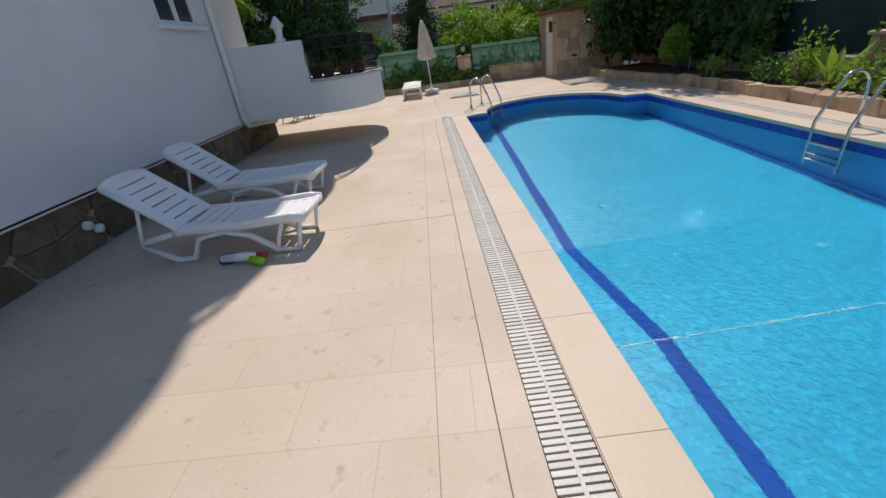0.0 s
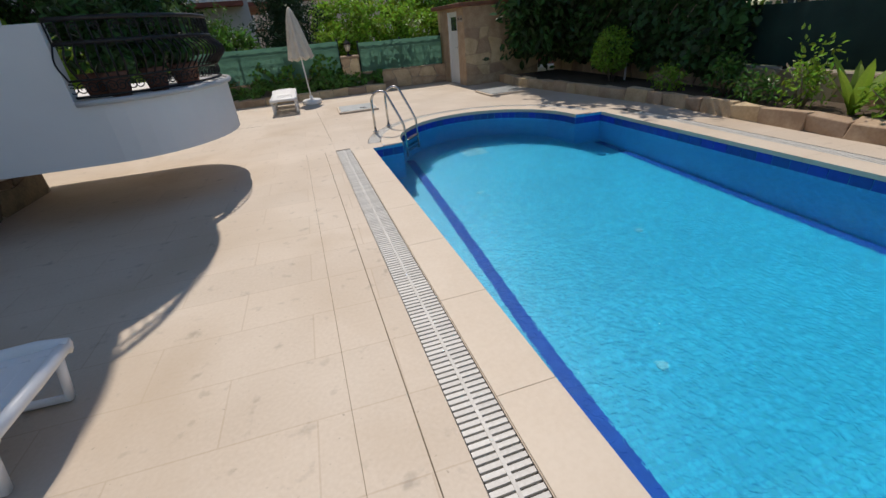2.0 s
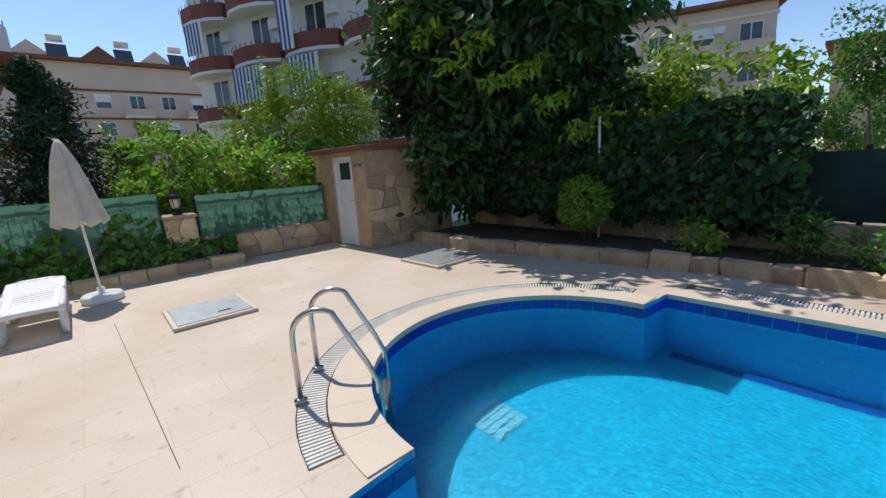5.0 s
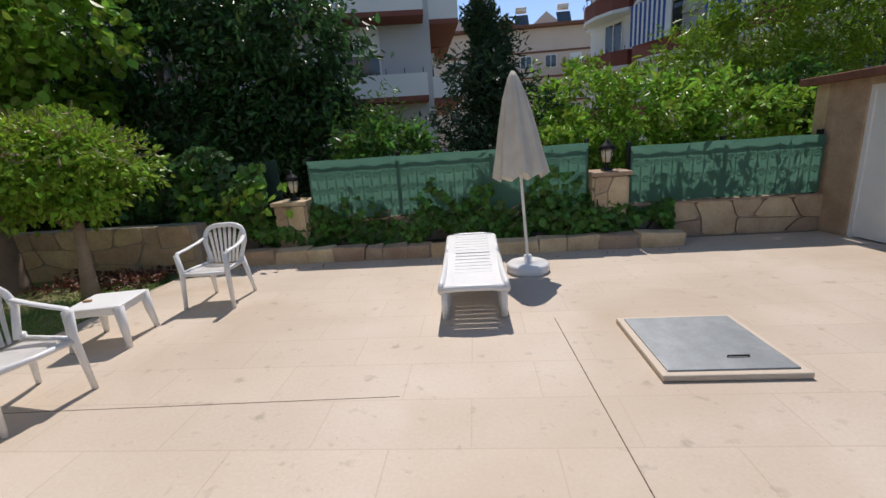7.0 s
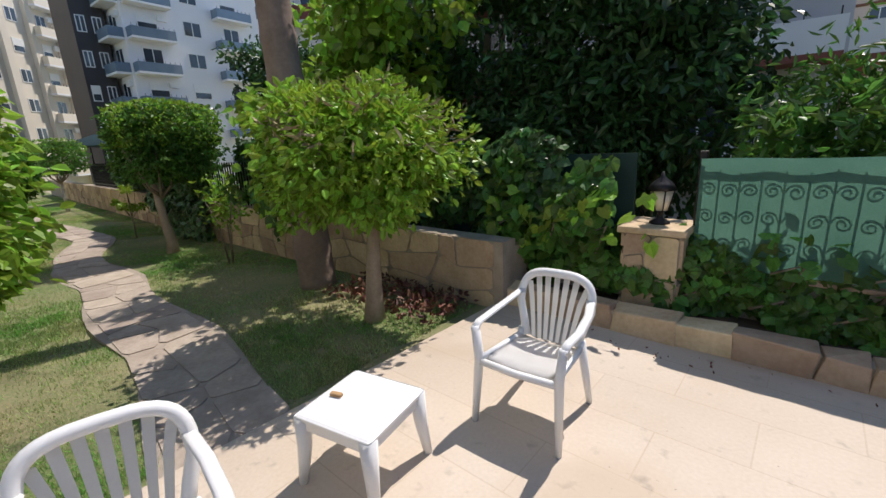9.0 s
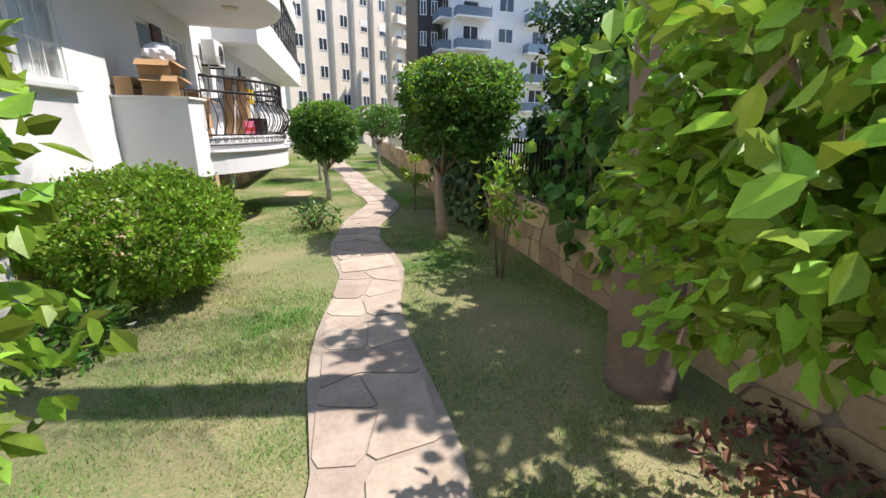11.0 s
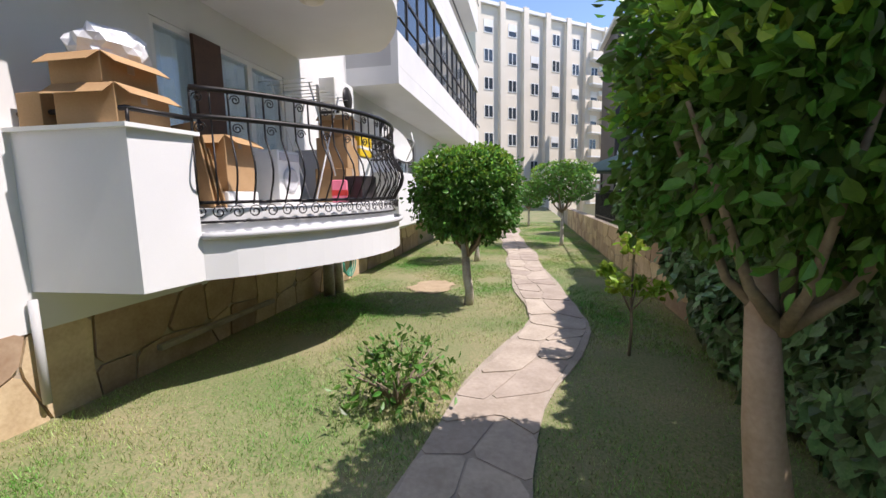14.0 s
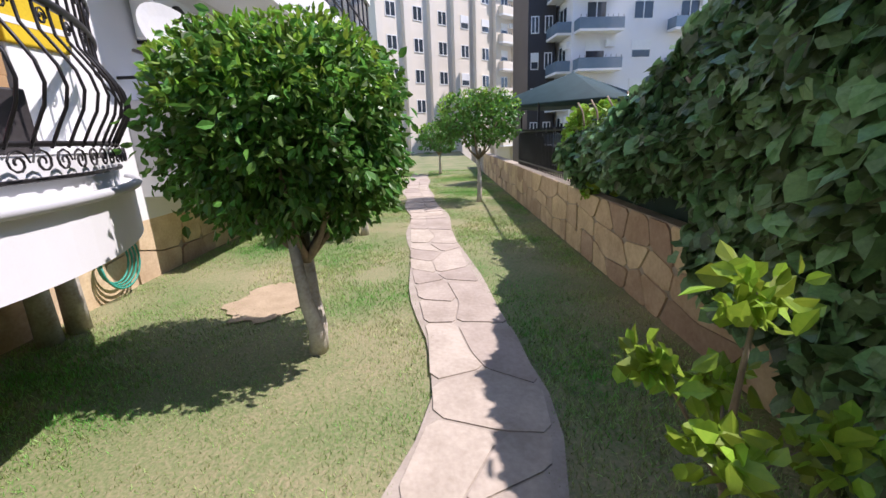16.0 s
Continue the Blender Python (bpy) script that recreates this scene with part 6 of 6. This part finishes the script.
for i in range(36):
    part("bar", boxed(i * 0.115 - 0.01, i * 0.115 + 0.01, -0.01, 0.01, 0, 0.82), "iron", garden_rail)
for z in (0.08, 0.74):
    part("rail", boxed(0, 4.05, -0.015, 0.015, z, z + 0.03), "iron", garden_rail)
ivy("ivy_ground_cover", "low leafy ground cover along the flower bed", -5.0, 2.0, 0.15, 0.62, 17.5, 0.55, 6000, 0.095, "leaf", ragged=0.5)
ivy("climbing_vine", "vine shoots climbing the green fence", -2.9, 0.7, 0.4, 0.95, 17.47, 0.3, 420, 0.11, "leaf", ragged=0.9)
ivy("ivy_hedge", "dark shaded hedge behind the planter", 9.4, 15.6, 0.5, 2.3, -0.1, 0.9, 9000, 0.13, "leaf_dark", pose(7.25, 0, 0, 0, 0, 90) @ Matrix.Diagonal((1, -1, 1, 1)))
n = 520
p = np.stack([rng.uniform(-6.9, -5.2, n), rng.uniform(16.0, 16.8, n), rng.uniform(-0.02, 0.1, n)], 1)
tagged(leaf_cloud("leaf_litter", p, np.tile(np.array([0.0, 0, 0.4]), (n, 1)), 0.09, "leaf_red", None), "dry red and brown leaves under the clipped ficus", "leaves", kind="stuff")
n = 70
p = np.stack([rng.uniform(-4.8, 1.9, n), rng.uniform(16.6, 16.92, n), np.full(n, 0.008)], 1)
tagged(leaf_cloud("fallen_leaves", p, np.tile(np.array([0.0, 0, 0.1]), (n, 1)), 0.03, "leaf_red", None), "few dry leaf crumbs on the terrace", "leaves", kind="stuff")
iron_fence = thing("iron_fence", "black iron railing on the garden wall", "fence", pose(-24.2, 17.0, 0.68))
for i in range(45):
    part("bar", boxed(i * 0.115 - 0.01, i * 0.115 + 0.01, -0.01, 0.01, 0, 0.85), "iron", iron_fence)
part("rail", boxed(0, 5.1, -0.015, 0.015, 0.78, 0.81), "iron", iron_fence), part("rail", boxed(0, 5.1, -0.015, 0.015, 0.08, 0.11), "iron", iron_fence)
gaz = thing("gazebo", "dark teal canvas gazebo roof on thin posts", "gazebo", pose(-27.5, 19.3, -0.5))
part("roof", lathe(bmesh.new(), [(2.8, 2.75), (2.78, 2.8), (0.06, 3.75), (0.02, 3.8)], sides=4), "teal", gaz)
for sx in (-1, 1):
    for sy in (-1, 1):
        part("post", boxed(sx * 1.38 - 0.03, sx * 1.38 + 0.03, sy * 1.38 - 0.03, sy * 1.38 + 0.03, 0, 2.8), "iron", gaz)

# ---- things on the garden balcony ----
def carton(x, y, z, w, d, h, rz, label, opened=True):
    ob = thing("cardboard_box", label, "box", pose(x, y, z, 0, 0, rz))
    part("carton", boxed(-w / 2, w / 2, -d / 2, d / 2, 0, h, 0.006), "card", ob)
    if opened:
        part("flap", box(bmesh.new(), 0, 0.13, -d / 2, d / 2, 0, 0.006, 0, pose(w / 2, 0, h, 0, 40, 0)), "card", ob)
        part("flap", box(bmesh.new(), -w / 2, w / 2, 0, 0.14, 0, 0.006, 0, pose(0, d / 2, h, -35, 0, 0)), "card", ob)
    part("tape", boxed(-0.03, 0.03, -d / 2 - 0.002, d / 2 + 0.002, h - 0.1, h + 0.002), "stone_pale", ob)


carton(-12.62, 11.85, 2.035, 0.5, 0.46, 0.27, 6, "brown cardboard box on the balcony parapet")
carton(-12.6, 11.82, 2.31, 0.46, 0.42, 0.2, 2, "open cardboard box stacked on another")
carton(-12.5, 11.42, 2.035, 0.3, 0.22, 0.24, 0, "small dark cardboard box against the wall", False)
for k, (w, d, h, rz) in enumerate(((0.62, 0.4, 0.11, 3), (0.56, 0.42, 0.1, -5), (0.6, 0.38, 0.08, 6))):
    carton(-8.85 - 0.02 * k, 11.62, 1.986 + (0, 0.112, 0.214)[k], w, d, h, rz, "flattened brown cardboard carton in a stack on the parapet", False)
cloth = thing("folded_cloth", "blue striped cloth draped over flattened cartons", "cloth", pose(-8.87, 11.62, 2.298, 0, 0, -4))
bm = bmesh.new()
g = [[bm.verts.new((-0.34 + 0.085 * i, -0.24 + 0.08 * j, 0.012 + 0.012 * math.sin(i * 1.3 + j) - 0.03 * max(0, abs(i - 4) - 3) - 0.035 * max(0, abs(j - 3) - 2))) for j in range(7)] for i in range(9)]
for i in range(8):
    for j in range(6):
        bm.faces.new((g[i][j], g[i + 1][j], g[i + 1][j + 1], g[i][j + 1])).smooth = True
bmesh.ops.solidify(bm, geom=bm.faces[:], thickness=-0.012)
part("fabric", bm, "stripe", cloth)
bagob = thing("plastic_bag", "crumpled white plastic bag on the boxes", "bag", pose(-12.65, 11.82, 2.515))
bm = bmesh.new()
bmesh.ops.create_icosphere(bm, subdivisions=3, radius=1.0)
for v in bm.verts:
    k = 1 + 0.28 * noise.noise(v.co * 2.6) + 0.1 * noise.noise(v.co * 7)
    v.co = Vector((v.co.x * 0.27 * k, v.co.y * 0.2 * k, max(0, v.co.z * 0.16 * k + 0.09)))
part("sack", bm, "bag", bagob)
FLOOR_B = B0 + 0.585


def plain_box(name, label, category, x, y, z, w, d, h, rz, mat, band=None):
    """A box with softened edges and, where it has one, a printed band round it."""
    ob = thing(name, label, category, pose(x, y, z, 0, 0, rz))
    part("body", boxed(-w / 2, w / 2, -d / 2, d / 2, 0, h, 0.012), mat, ob)
    if band:
        part("printed_band", boxed(-w / 2 - 0.002, w / 2 + 0.002, -d / 2 - 0.002, d / 2 + 0.002, h * 0.3, h * 0.55), band, ob)
    return ob


plain_box("crate", "white plastic crate on the balcony floor", "crate", -13.55, 11.95, FLOOR_B, 0.55, 0.42, 0.14, 8, "white")
carton(-13.55, 11.95, FLOOR_B + 0.142, 0.5, 0.4, 0.5, 8, "brown cardboard box standing on a white crate")
washer = plain_box("washing_machine", "small white appliance on the balcony floor", "appliance", -14.55, 11.85, FLOOR_B, 0.46, 0.44, 0.62, 0, "white")
part("round_door", lathe(bmesh.new(), [(0.15, 0.0), (0.145, 0.02), (0.11, 0.03), (0.1, 0.015)], sides=24), "b_grey", washer).matrix_basis = pose(0, 0.22, 0.28, -90, 0, 0)
part("control_panel", boxed(-0.2, 0.2, 0.215, 0.228, 0.5, 0.59, 0.004), "b_grey", washer)
plain_box("suitcase", "red patterned case on the balcony floor", "suitcase", -14.98, 12.5, FLOOR_B, 0.26, 0.18, 0.28, 20, "pink", "red")
plain_box("dark_bag", "black bag beside the balcony railing", "bag", -15.38, 12.62, FLOOR_B, 0.36, 0.28, 0.34, -10, "b_dark")
plain_box("side_cabinet", "pale grey cabinet at the balcony end", "cabinet", -15.85, 11.75, FLOOR_B, 0.5, 0.45, 0.75, 0, "b_grey")
for k, (w, h) in enumerate(((0.46, 0.46), (0.44, 0.42), (0.4, 0.3))):
    carton(-15.62 - 0.03 * k, 12.18, FLOOR_B + (0, 0.462, 0.884)[k], w, w, h, 4 * k, "brown cardboard box in a tall stack by the railing", k == 2)
part("door_leaf", boxed(-14.5, -14.08, NY + 0.02, NY + 0.06, 1.43, 3.28), "brown", house, "dark open balcony door")
ob = thing("carton", "yellow and white printed carton at the balcony end", "box", pose(-16.14, 12.2, 2.1))
part("body", boxed(-0.24, 0.24, -0.22, 0.22, 0, 0.3, 0.008), "yellow", ob)
part("label_band", boxed(-0.242, 0.242, -0.222, 0.222, 0.11, 0.15), "white", ob)
part("stand", boxed(-0.23, 0.23, -0.2, 0.2, -0.665, 0.0, 0.01), "white", ob)
sheetob = thing("cardboard_sheet", "orange-brown cardboard sheets leaning on the balcony", "cardboard", pose(-13.2, 11.95, 1.43, 0, 0, 70))
for k in range(3):
    part("sheet", box(bmesh.new(), -0.28, 0.28, 0, 0.015, 0, 0.72 - 0.1 * k, 0.002, pose(0, 0.05 * k, 0, 9 + 2 * k, 0, 0)), "card", sheetob)
rack = thing("drying_rack", "white folding laundry rack on the balcony", "rack", pose(-15.2, 12.0, B0 + 0.58))
for y in (-0.25, 0.25):
    part("leg", tube(bmesh.new(), [(-0.4, y, 0), (0.4, y, 1.45)], 0.012, 6), "white", rack), part("leg", tube(bmesh.new(), [(0.4, y, 0), (-0.4, y, 1.45)], 0.012, 6), "white", rack)
for i in range(8):
    part("wire", tube(bmesh.new(), [(-0.6 + 0.17 * i, -0.3, 1.45), (-0.6 + 0.17 * i, 0.3, 1.45)], 0.006, 5), "white", rack)


def air_conditioner(x, y, z, label):
    ac = thing("air_conditioner", label, "air conditioner", pose(x, y, z))
    part("case", boxed(-0.4, 0.4, 0.05, 0.35, 0, 0.55, 0.02), "white", ac)
    part("fan_grille", lathe(bmesh.new(), [(0.2, 0), (0.2, 0.012), (0.05, 0.02)], sides=20), "iron", ac).matrix_basis = pose(-0.1, 0.35, 0.28, -90, 0, 0)
    for s in (-0.3, 0.3):
        part("bracket", boxed(s - 0.02, s + 0.02, 0, 0.36, -0.04, 0), "iron", ac)


air_conditioner(-17.3, NY, 3.0, "white air conditioner box on the house wall")
air_conditioner(-19.2, NY, 2.75, "air conditioner on the wall beyond the balcony")
air_conditioner(-17.4, NY, 5.9, "air conditioner beside the upper balcony")
dish = thing("satellite_dish", "white satellite dish on the balcony corner", "dish", pose(-17.8, 12.35, 2.45, 62, 0, 160))
bm = bmesh.new()
rings = [[bm.verts.new((rr * math.cos(a), rr * math.sin(a), 0.5 * rr * rr)) for a in [i * 2 * math.pi / 28 for i in range(28)]] for rr in (0.02, 0.15, 0.28, 0.4)]
for a, b in zip(rings, rings[1:]):
    ring_faces(bm, a, b)
bmesh.ops.solidify(bm, geom=bm.faces[:], thickness=0.012)
part("reflector", bm, "white", dish)
part("feed_arm", tube(bmesh.new(), [(0, -0.38, 0.1), (0, -0.2, 0.4), (0, 0, 0.45)], 0.012, 6), "white", dish)
part("bracket", tube(bmesh.new(), [(0, 0, -0.02), (0, 0.1, -0.35), (0, 0.3, -0.55)], 0.02, 6), "iron", dish)
hose = thing("garden_hose", "coiled green garden hose hung on the stone base", "hose", pose(-17.6, NY + 0.05, 0.25))
bm = bmesh.new()
for k in range(4):
    tube(bm, [((0.22 + 0.02 * k) * math.cos(a), 0.03 * k + 0.02, (0.25 + 0.02 * k) * math.sin(a)) for a in [i * 2 * math.pi / 20 for i in range(21)]], 0.012, 6)
part("coil", bm, "hose", hose)
posts = thing("column_base", "pale concrete posts under the balcony end", "post", pose(-16.5, NY + 0.25, -0.2))
for k in range(2):
    part("post", tube(bmesh.new(), [(-0.25 * k, 0.05 * k, 0), (-0.25 * k, 0.05 * k, 0.5), (-0.25 * k, 0.0, 1.06)], [0.1, 0.09, 0.09], 10), "bark_white", posts)


# ---- buildings round about ----
def shared(name, mats_and_boxes):
    out = []
    for nm, mt, boxes in mats_and_boxes:
        me, bm = bpy.data.meshes.new(nm), bmesh.new()
        for b in boxes:
            box(bm, *b)
        bm.to_mesh(me), bm.free()
        me.materials.append(M[mt])
        out.append((nm, me))
    return out


def apartment(label, m, w, d, h, storey, wall, cols=6, win=(1.1, 1.3), balc=None, balc_cols=(), faces=("front",), parapet="b_white", z0=-2.0, roof="b_white", ribs=False, name="apartment_building", curved=False, glass_rail=False, eaves=0.4, sill=1.0, pane="pane", roof_t=0.35, bands=""):
    """A block with its front along x at y = 0 looking to -y; windows, balconies and roof as parts."""
    b = thing(name, label, "building", m)
    part("wall", boxed(-w / 2, w / 2, 0, d, z0, h), wall, b)
    part("roof", boxed(-w / 2 - eaves, w / 2 + eaves, -eaves, d + eaves, h, h + roof_t), roof, b)
    wf = shared("window", [("window_frame", "white", [(-win[0] / 2, win[0] / 2, -0.05, 0.02, 0, 0.08), (-win[0] / 2, win[0] / 2, -0.05, 0.02, win[1] - 0.08, win[1]), (-win[0] / 2, -win[0] / 2 + 0.07, -0.05, 0.02, 0.08, win[1] - 0.08), (win[0] / 2 - 0.07, win[0] / 2, -0.05, 0.02, 0.08, win[1] - 0.08), (-0.04, 0.04, -0.05, 0.02, 0.08, win[1] - 0.08)]), ("pane", pane, [(-win[0] / 2 + 0.07, win[0] / 2 - 0.07, -0.02, 0.015, 0.08, win[1] - 0.08)])])
    blind = shared("window", [("window_frame", "white", [(-win[0] / 2, win[0] / 2, -0.05, 0.02, 0, 0.08), (-win[0] / 2, win[0] / 2, -0.06, 0.02, win[1] * 0.45, win[1]), (-win[0] / 2, -win[0] / 2 + 0.07, -0.05, 0.02, 0.08, win[1] * 0.45), (win[0] / 2 - 0.07, win[0] / 2, -0.05, 0.02, 0.08, win[1] * 0.45)]), ("pane", pane, [(-win[0] / 2 + 0.07, win[0] / 2 - 0.07, -0.02, 0.015, 0.08, win[1] * 0.45)])])
    n = int(h / storey)
    if bands:
        for s in range(1, n + 1):
            part("string_course", boxed(-w / 2 - 0.12, w / 2 + 0.12, -0.12, d + 0.12, s * storey - 0.2, s * storey + 0.02), bands, b)
    pick = random.Random(int(w * 10 + h))
    sides = {"front": (pose(0, 0, 0), w, cols), "left": (pose(-w / 2, d / 2, 0, 0, 0, -90), d, max(2, round(cols * d / w))), "right": (pose(w / 2, d / 2, 0, 0, 0, 90), d, max(2, round(cols * d / w)))}
    for face in faces:
        fm, run, k = sides[face]
        for i in range(k):
            u = -run / 2 + run * (i + 0.5) / k
            for s in range(n):
                z = s * storey + sill
                if z + win[1] > h:
                    continue
                f = None
                for nm, me in (blind if pick.random() < 0.3 and pane == "pane" else wf):
                    ob = piece(nm, me, f or b, fm @ pose(u, 0, z) if f is None else Matrix())
                    f = f or ob
                if balc and i in balc_cols:
                    bw = run / k * 0.46
                    bal = part("balcony", box(bmesh.new(), u - bw, u + bw, -1.2, 0, z - 1.05, z - 0.87, 0, fm) if not curved else prism(bmesh.new(), [(u - bw, 0), (u - bw, -0.7), (u - bw * 0.6, -1.2), (u, -1.4), (u + bw * 0.6, -1.2), (u + bw, -0.7), (u + bw, 0)], z - 1.05, z - 0.87, fm), parapet if not glass_rail else wall, b)
                    bm = bmesh.new()
                    if curved:
                        ln = [(u - bw, 0), (u - bw, -0.7), (u - bw * 0.6, -1.2), (u, -1.4), (u + bw * 0.6, -1.2), (u + bw, -0.7), (u + bw, 0)]
                        prism(bm, ln + [(x * 0.94 + u * 0.06, y * 0.92) for x, y in ln[::-1]], z - 0.87, z - 0.05, fm)
                    else:
                        box(bm, u - bw, u + bw, -1.2, -1.08, z - 0.87, z - 0.05, 0, fm), box(bm, u - bw, u - bw + 0.12, -1.08, 0, z - 0.87, z - 0.05, 0, fm), box(bm, u + bw - 0.12, u + bw, -1.08, 0, z - 0.87, z - 0.05, 0, fm)
                    part("parapet", bm, "pane_blue" if glass_rail else balc, bal)
                    bm = bmesh.new()
                    for q in range(9):
                        f = u - bw * 0.95 + 2 * bw * 0.95 * q / 8
                        y = -1.15 - (0.2 * (1 - ((f - u) / bw) ** 2) if curved else 0) + (0.4 * abs((f - u) / bw) ** 3 if curved else 0)
                        box(bm, f - 0.015, f + 0.015, y - 0.015, y + 0.015, z - 0.05, z + 0.15, 0, fm)
                    part("railing", bm, "iron", bal)
                    if pick.random() < 0.45:
                        part("air_conditioner", box(bmesh.new(), u + bw * 0.45, u + bw * 0.45 + 0.8, -0.32, 0, z + 0.9, z + 1.45, 0.02, fm), "white", bal)
    if ribs:
        for i in range(cols + 1):
            u = -w / 2 + w * i / cols
            part("rib", boxed(u - 0.35, u + 0.35, -0.5, 0, z0, h + 0.5), wall, b)
    return b


apartment("cream apartment block with ribbed front at the end of the garden", pose(-63, 16.8, 0, 0, 0, 130), 19.5, 10, 21.5, 2.95, "b_cream", 6, (1.2, 1.35), "b_cream", (5,), ribs=True)
apartment("white apartment block with blue glass balconies", pose(-51.6, 36.0, 0.3, 0, 0, 95), 20, 12, 19.2, 2.95, "b_white", 5, (1.7, 1.4), "b_white", (0, 2), ("front", "left"), glass_rail=True)
white_block = bpy.data.objects["apartment_building.001"]
for k in range(6):
    bm = lathe(bmesh.new(), [(0.0, 0.0), (0.3, 0.0), (0.4, 0.55), (0.0, 0.55)], (-8.0 + 2.1 * k, 0.6, 19.55), sides=8)
    pot = part("flower_pot", bm, "roof", white_block)
    crown(pot, 120, (-8.0 + 2.1 * k, 0.6, 20.4), (0.6, 0.5, 0.45), 0.35, ("leaf_bright", "leaf_lime", "yellow")[k % 3], name="plant")
part("roof_gable", prism(bmesh.new(), [(-2.2, 0), (0.0, 1.5), (2.2, 0)], 0, 5, pose(3.5, 6.5, 19.55, 90, 0, 0)), "b_white", white_block)
part("roof_house", boxed(5.8, 8.6, 3, 8, 19.55, 21.2), "b_cream", white_block)
apartment("dark clad side wing of the white apartment block", pose(-53.5, 24.2, 0, 0, 0, 90), 2.4, 8, 17.2, 2.95, "b_dark", 2, (0.7, 1.4))
apartment("white apartment block with red-edged curved balconies beyond the wall", pose(-26.2, 33.0, 0.1, 0, 0, 45), 11, 10, 18.6, 3.1, "b_white", 2, (2.2, 1.7), "b_red", (0, 1), ("front", "left"), curved=True, eaves=1.0, roof="b_white")
apartment("grey apartment block with long white balconies", pose(-8.8, 28.6, 0.4, 0, 0, 8), 13, 9, 15.6, 3.0, "b_grey", 2, (2.4, 1.9), "b_white", (0, 1), ("front", "right"), parapet="b_red", sill=0.9)
hotel = apartment("tan hotel with white windows and roof gables", pose(5, 72, 0, 0, 0, 0), 26, 12, 15.2, 3.1, "b_pink", 8, (1.5, 1.6), "b_pink", (1, 4, 6), roof="roof", eaves=0.9, bands="roof")
for k, u in enumerate((-7.0, -1.0, 4.5)):
    part("roof_gable", prism(bmesh.new(), [(-2.3, 0), (0.0, 1.9), (2.3, 0)], 0, 4, pose(u, 5, 15.5, 90, 0, 0)), ("b_pink", "roof", "b_pink")[k], hotel)
    part("water_tank", tube(bmesh.new(), [(u + 1.6, 2, 18.0), (u + 3.0, 2, 18.0)], 0.4, 10), "b_cream", hotel)
    part("solar_panel", box(bmesh.new(), u + 1.4, u + 3.2, 0, 0.1, 0, 2.0, 0, pose(0, 0.6, 15.8, -38, 0, 0)), "pane", hotel)
block = apartment("white apartment block with red-brown curved balconies", pose(10.6, 34.0, -0.8, 0, 0, -66), 17, 12, 15.0, 3.0, "b_white", 4, (1.5, 1.8), "b_red", (0, 1, 2, 3), ("front", "left"), curved=True, eaves=0.9, roof="roof", sill=0.9)
for u, z, wd, drop in ((-2.1, 5.9, 2.6, 1.9), (2.1, 5.9, 2.2, 2.1), (1.2, 9.0, 1.0, 2.6), (-6.3, 9.0, 1.6, 1.7)):
    cloth = part("awning", box(bmesh.new(), u - wd / 2, u + wd / 2, -1.5, -1.48, z + 2.7 - drop, z + 2.8), "white", block, "blue and white striped cloth awning")
    for i in range(int(wd / 0.3)):
        part("stripe", boxed(u - wd / 2 + 0.3 * i, u - wd / 2 + 0.3 * i + 0.15, -1.51, -1.501, z + 2.7 - drop, z + 2.8), "awning_blue", cloth)
apartment("pink apartment block with curved pink balconies", pose(39.5, 25.3, -0.6, 0, 0, -63), 16.5, 11, 13.0, 3.05, "b_pink", 5, (1.6, 1.5), "b_pink", (1, 3, 4), ("front", "left"), roof="roof", eaves=0.8, curved=True, bands="b_cream")
apartment("pale house with large white shuttered windows", pose(16.1, 1.8, 0, 0, 0, -75), 12, 9, 3.5, 3.4, "b_taupe", 3, (2.6, 1.65), faces=("front", "left"), z0=-2, name="neighbour_house", roof="b_white", eaves=0.9, sill=1.4, pane="b_cream", roof_t=0.55)
apartment("grey upper storey of the pale house", pose(16.4, 1.8, 4.05, 0, 0, -75), 11, 8, 3.0, 3.0, "b_grey", 3, (1.6, 1.3), faces=("front", "left"), z0=0.0, name="upper_storey", roof="b_white")

apartment("tan apartment block with a tiled roof far beyond the pool", pose(62, 9, 0, 0, 0, -84), 16, 12, 11, 3.0, "b_tan", 5, (1.4, 1.4), "b_pink", (2, 6), roof="roof", eaves=0.7)
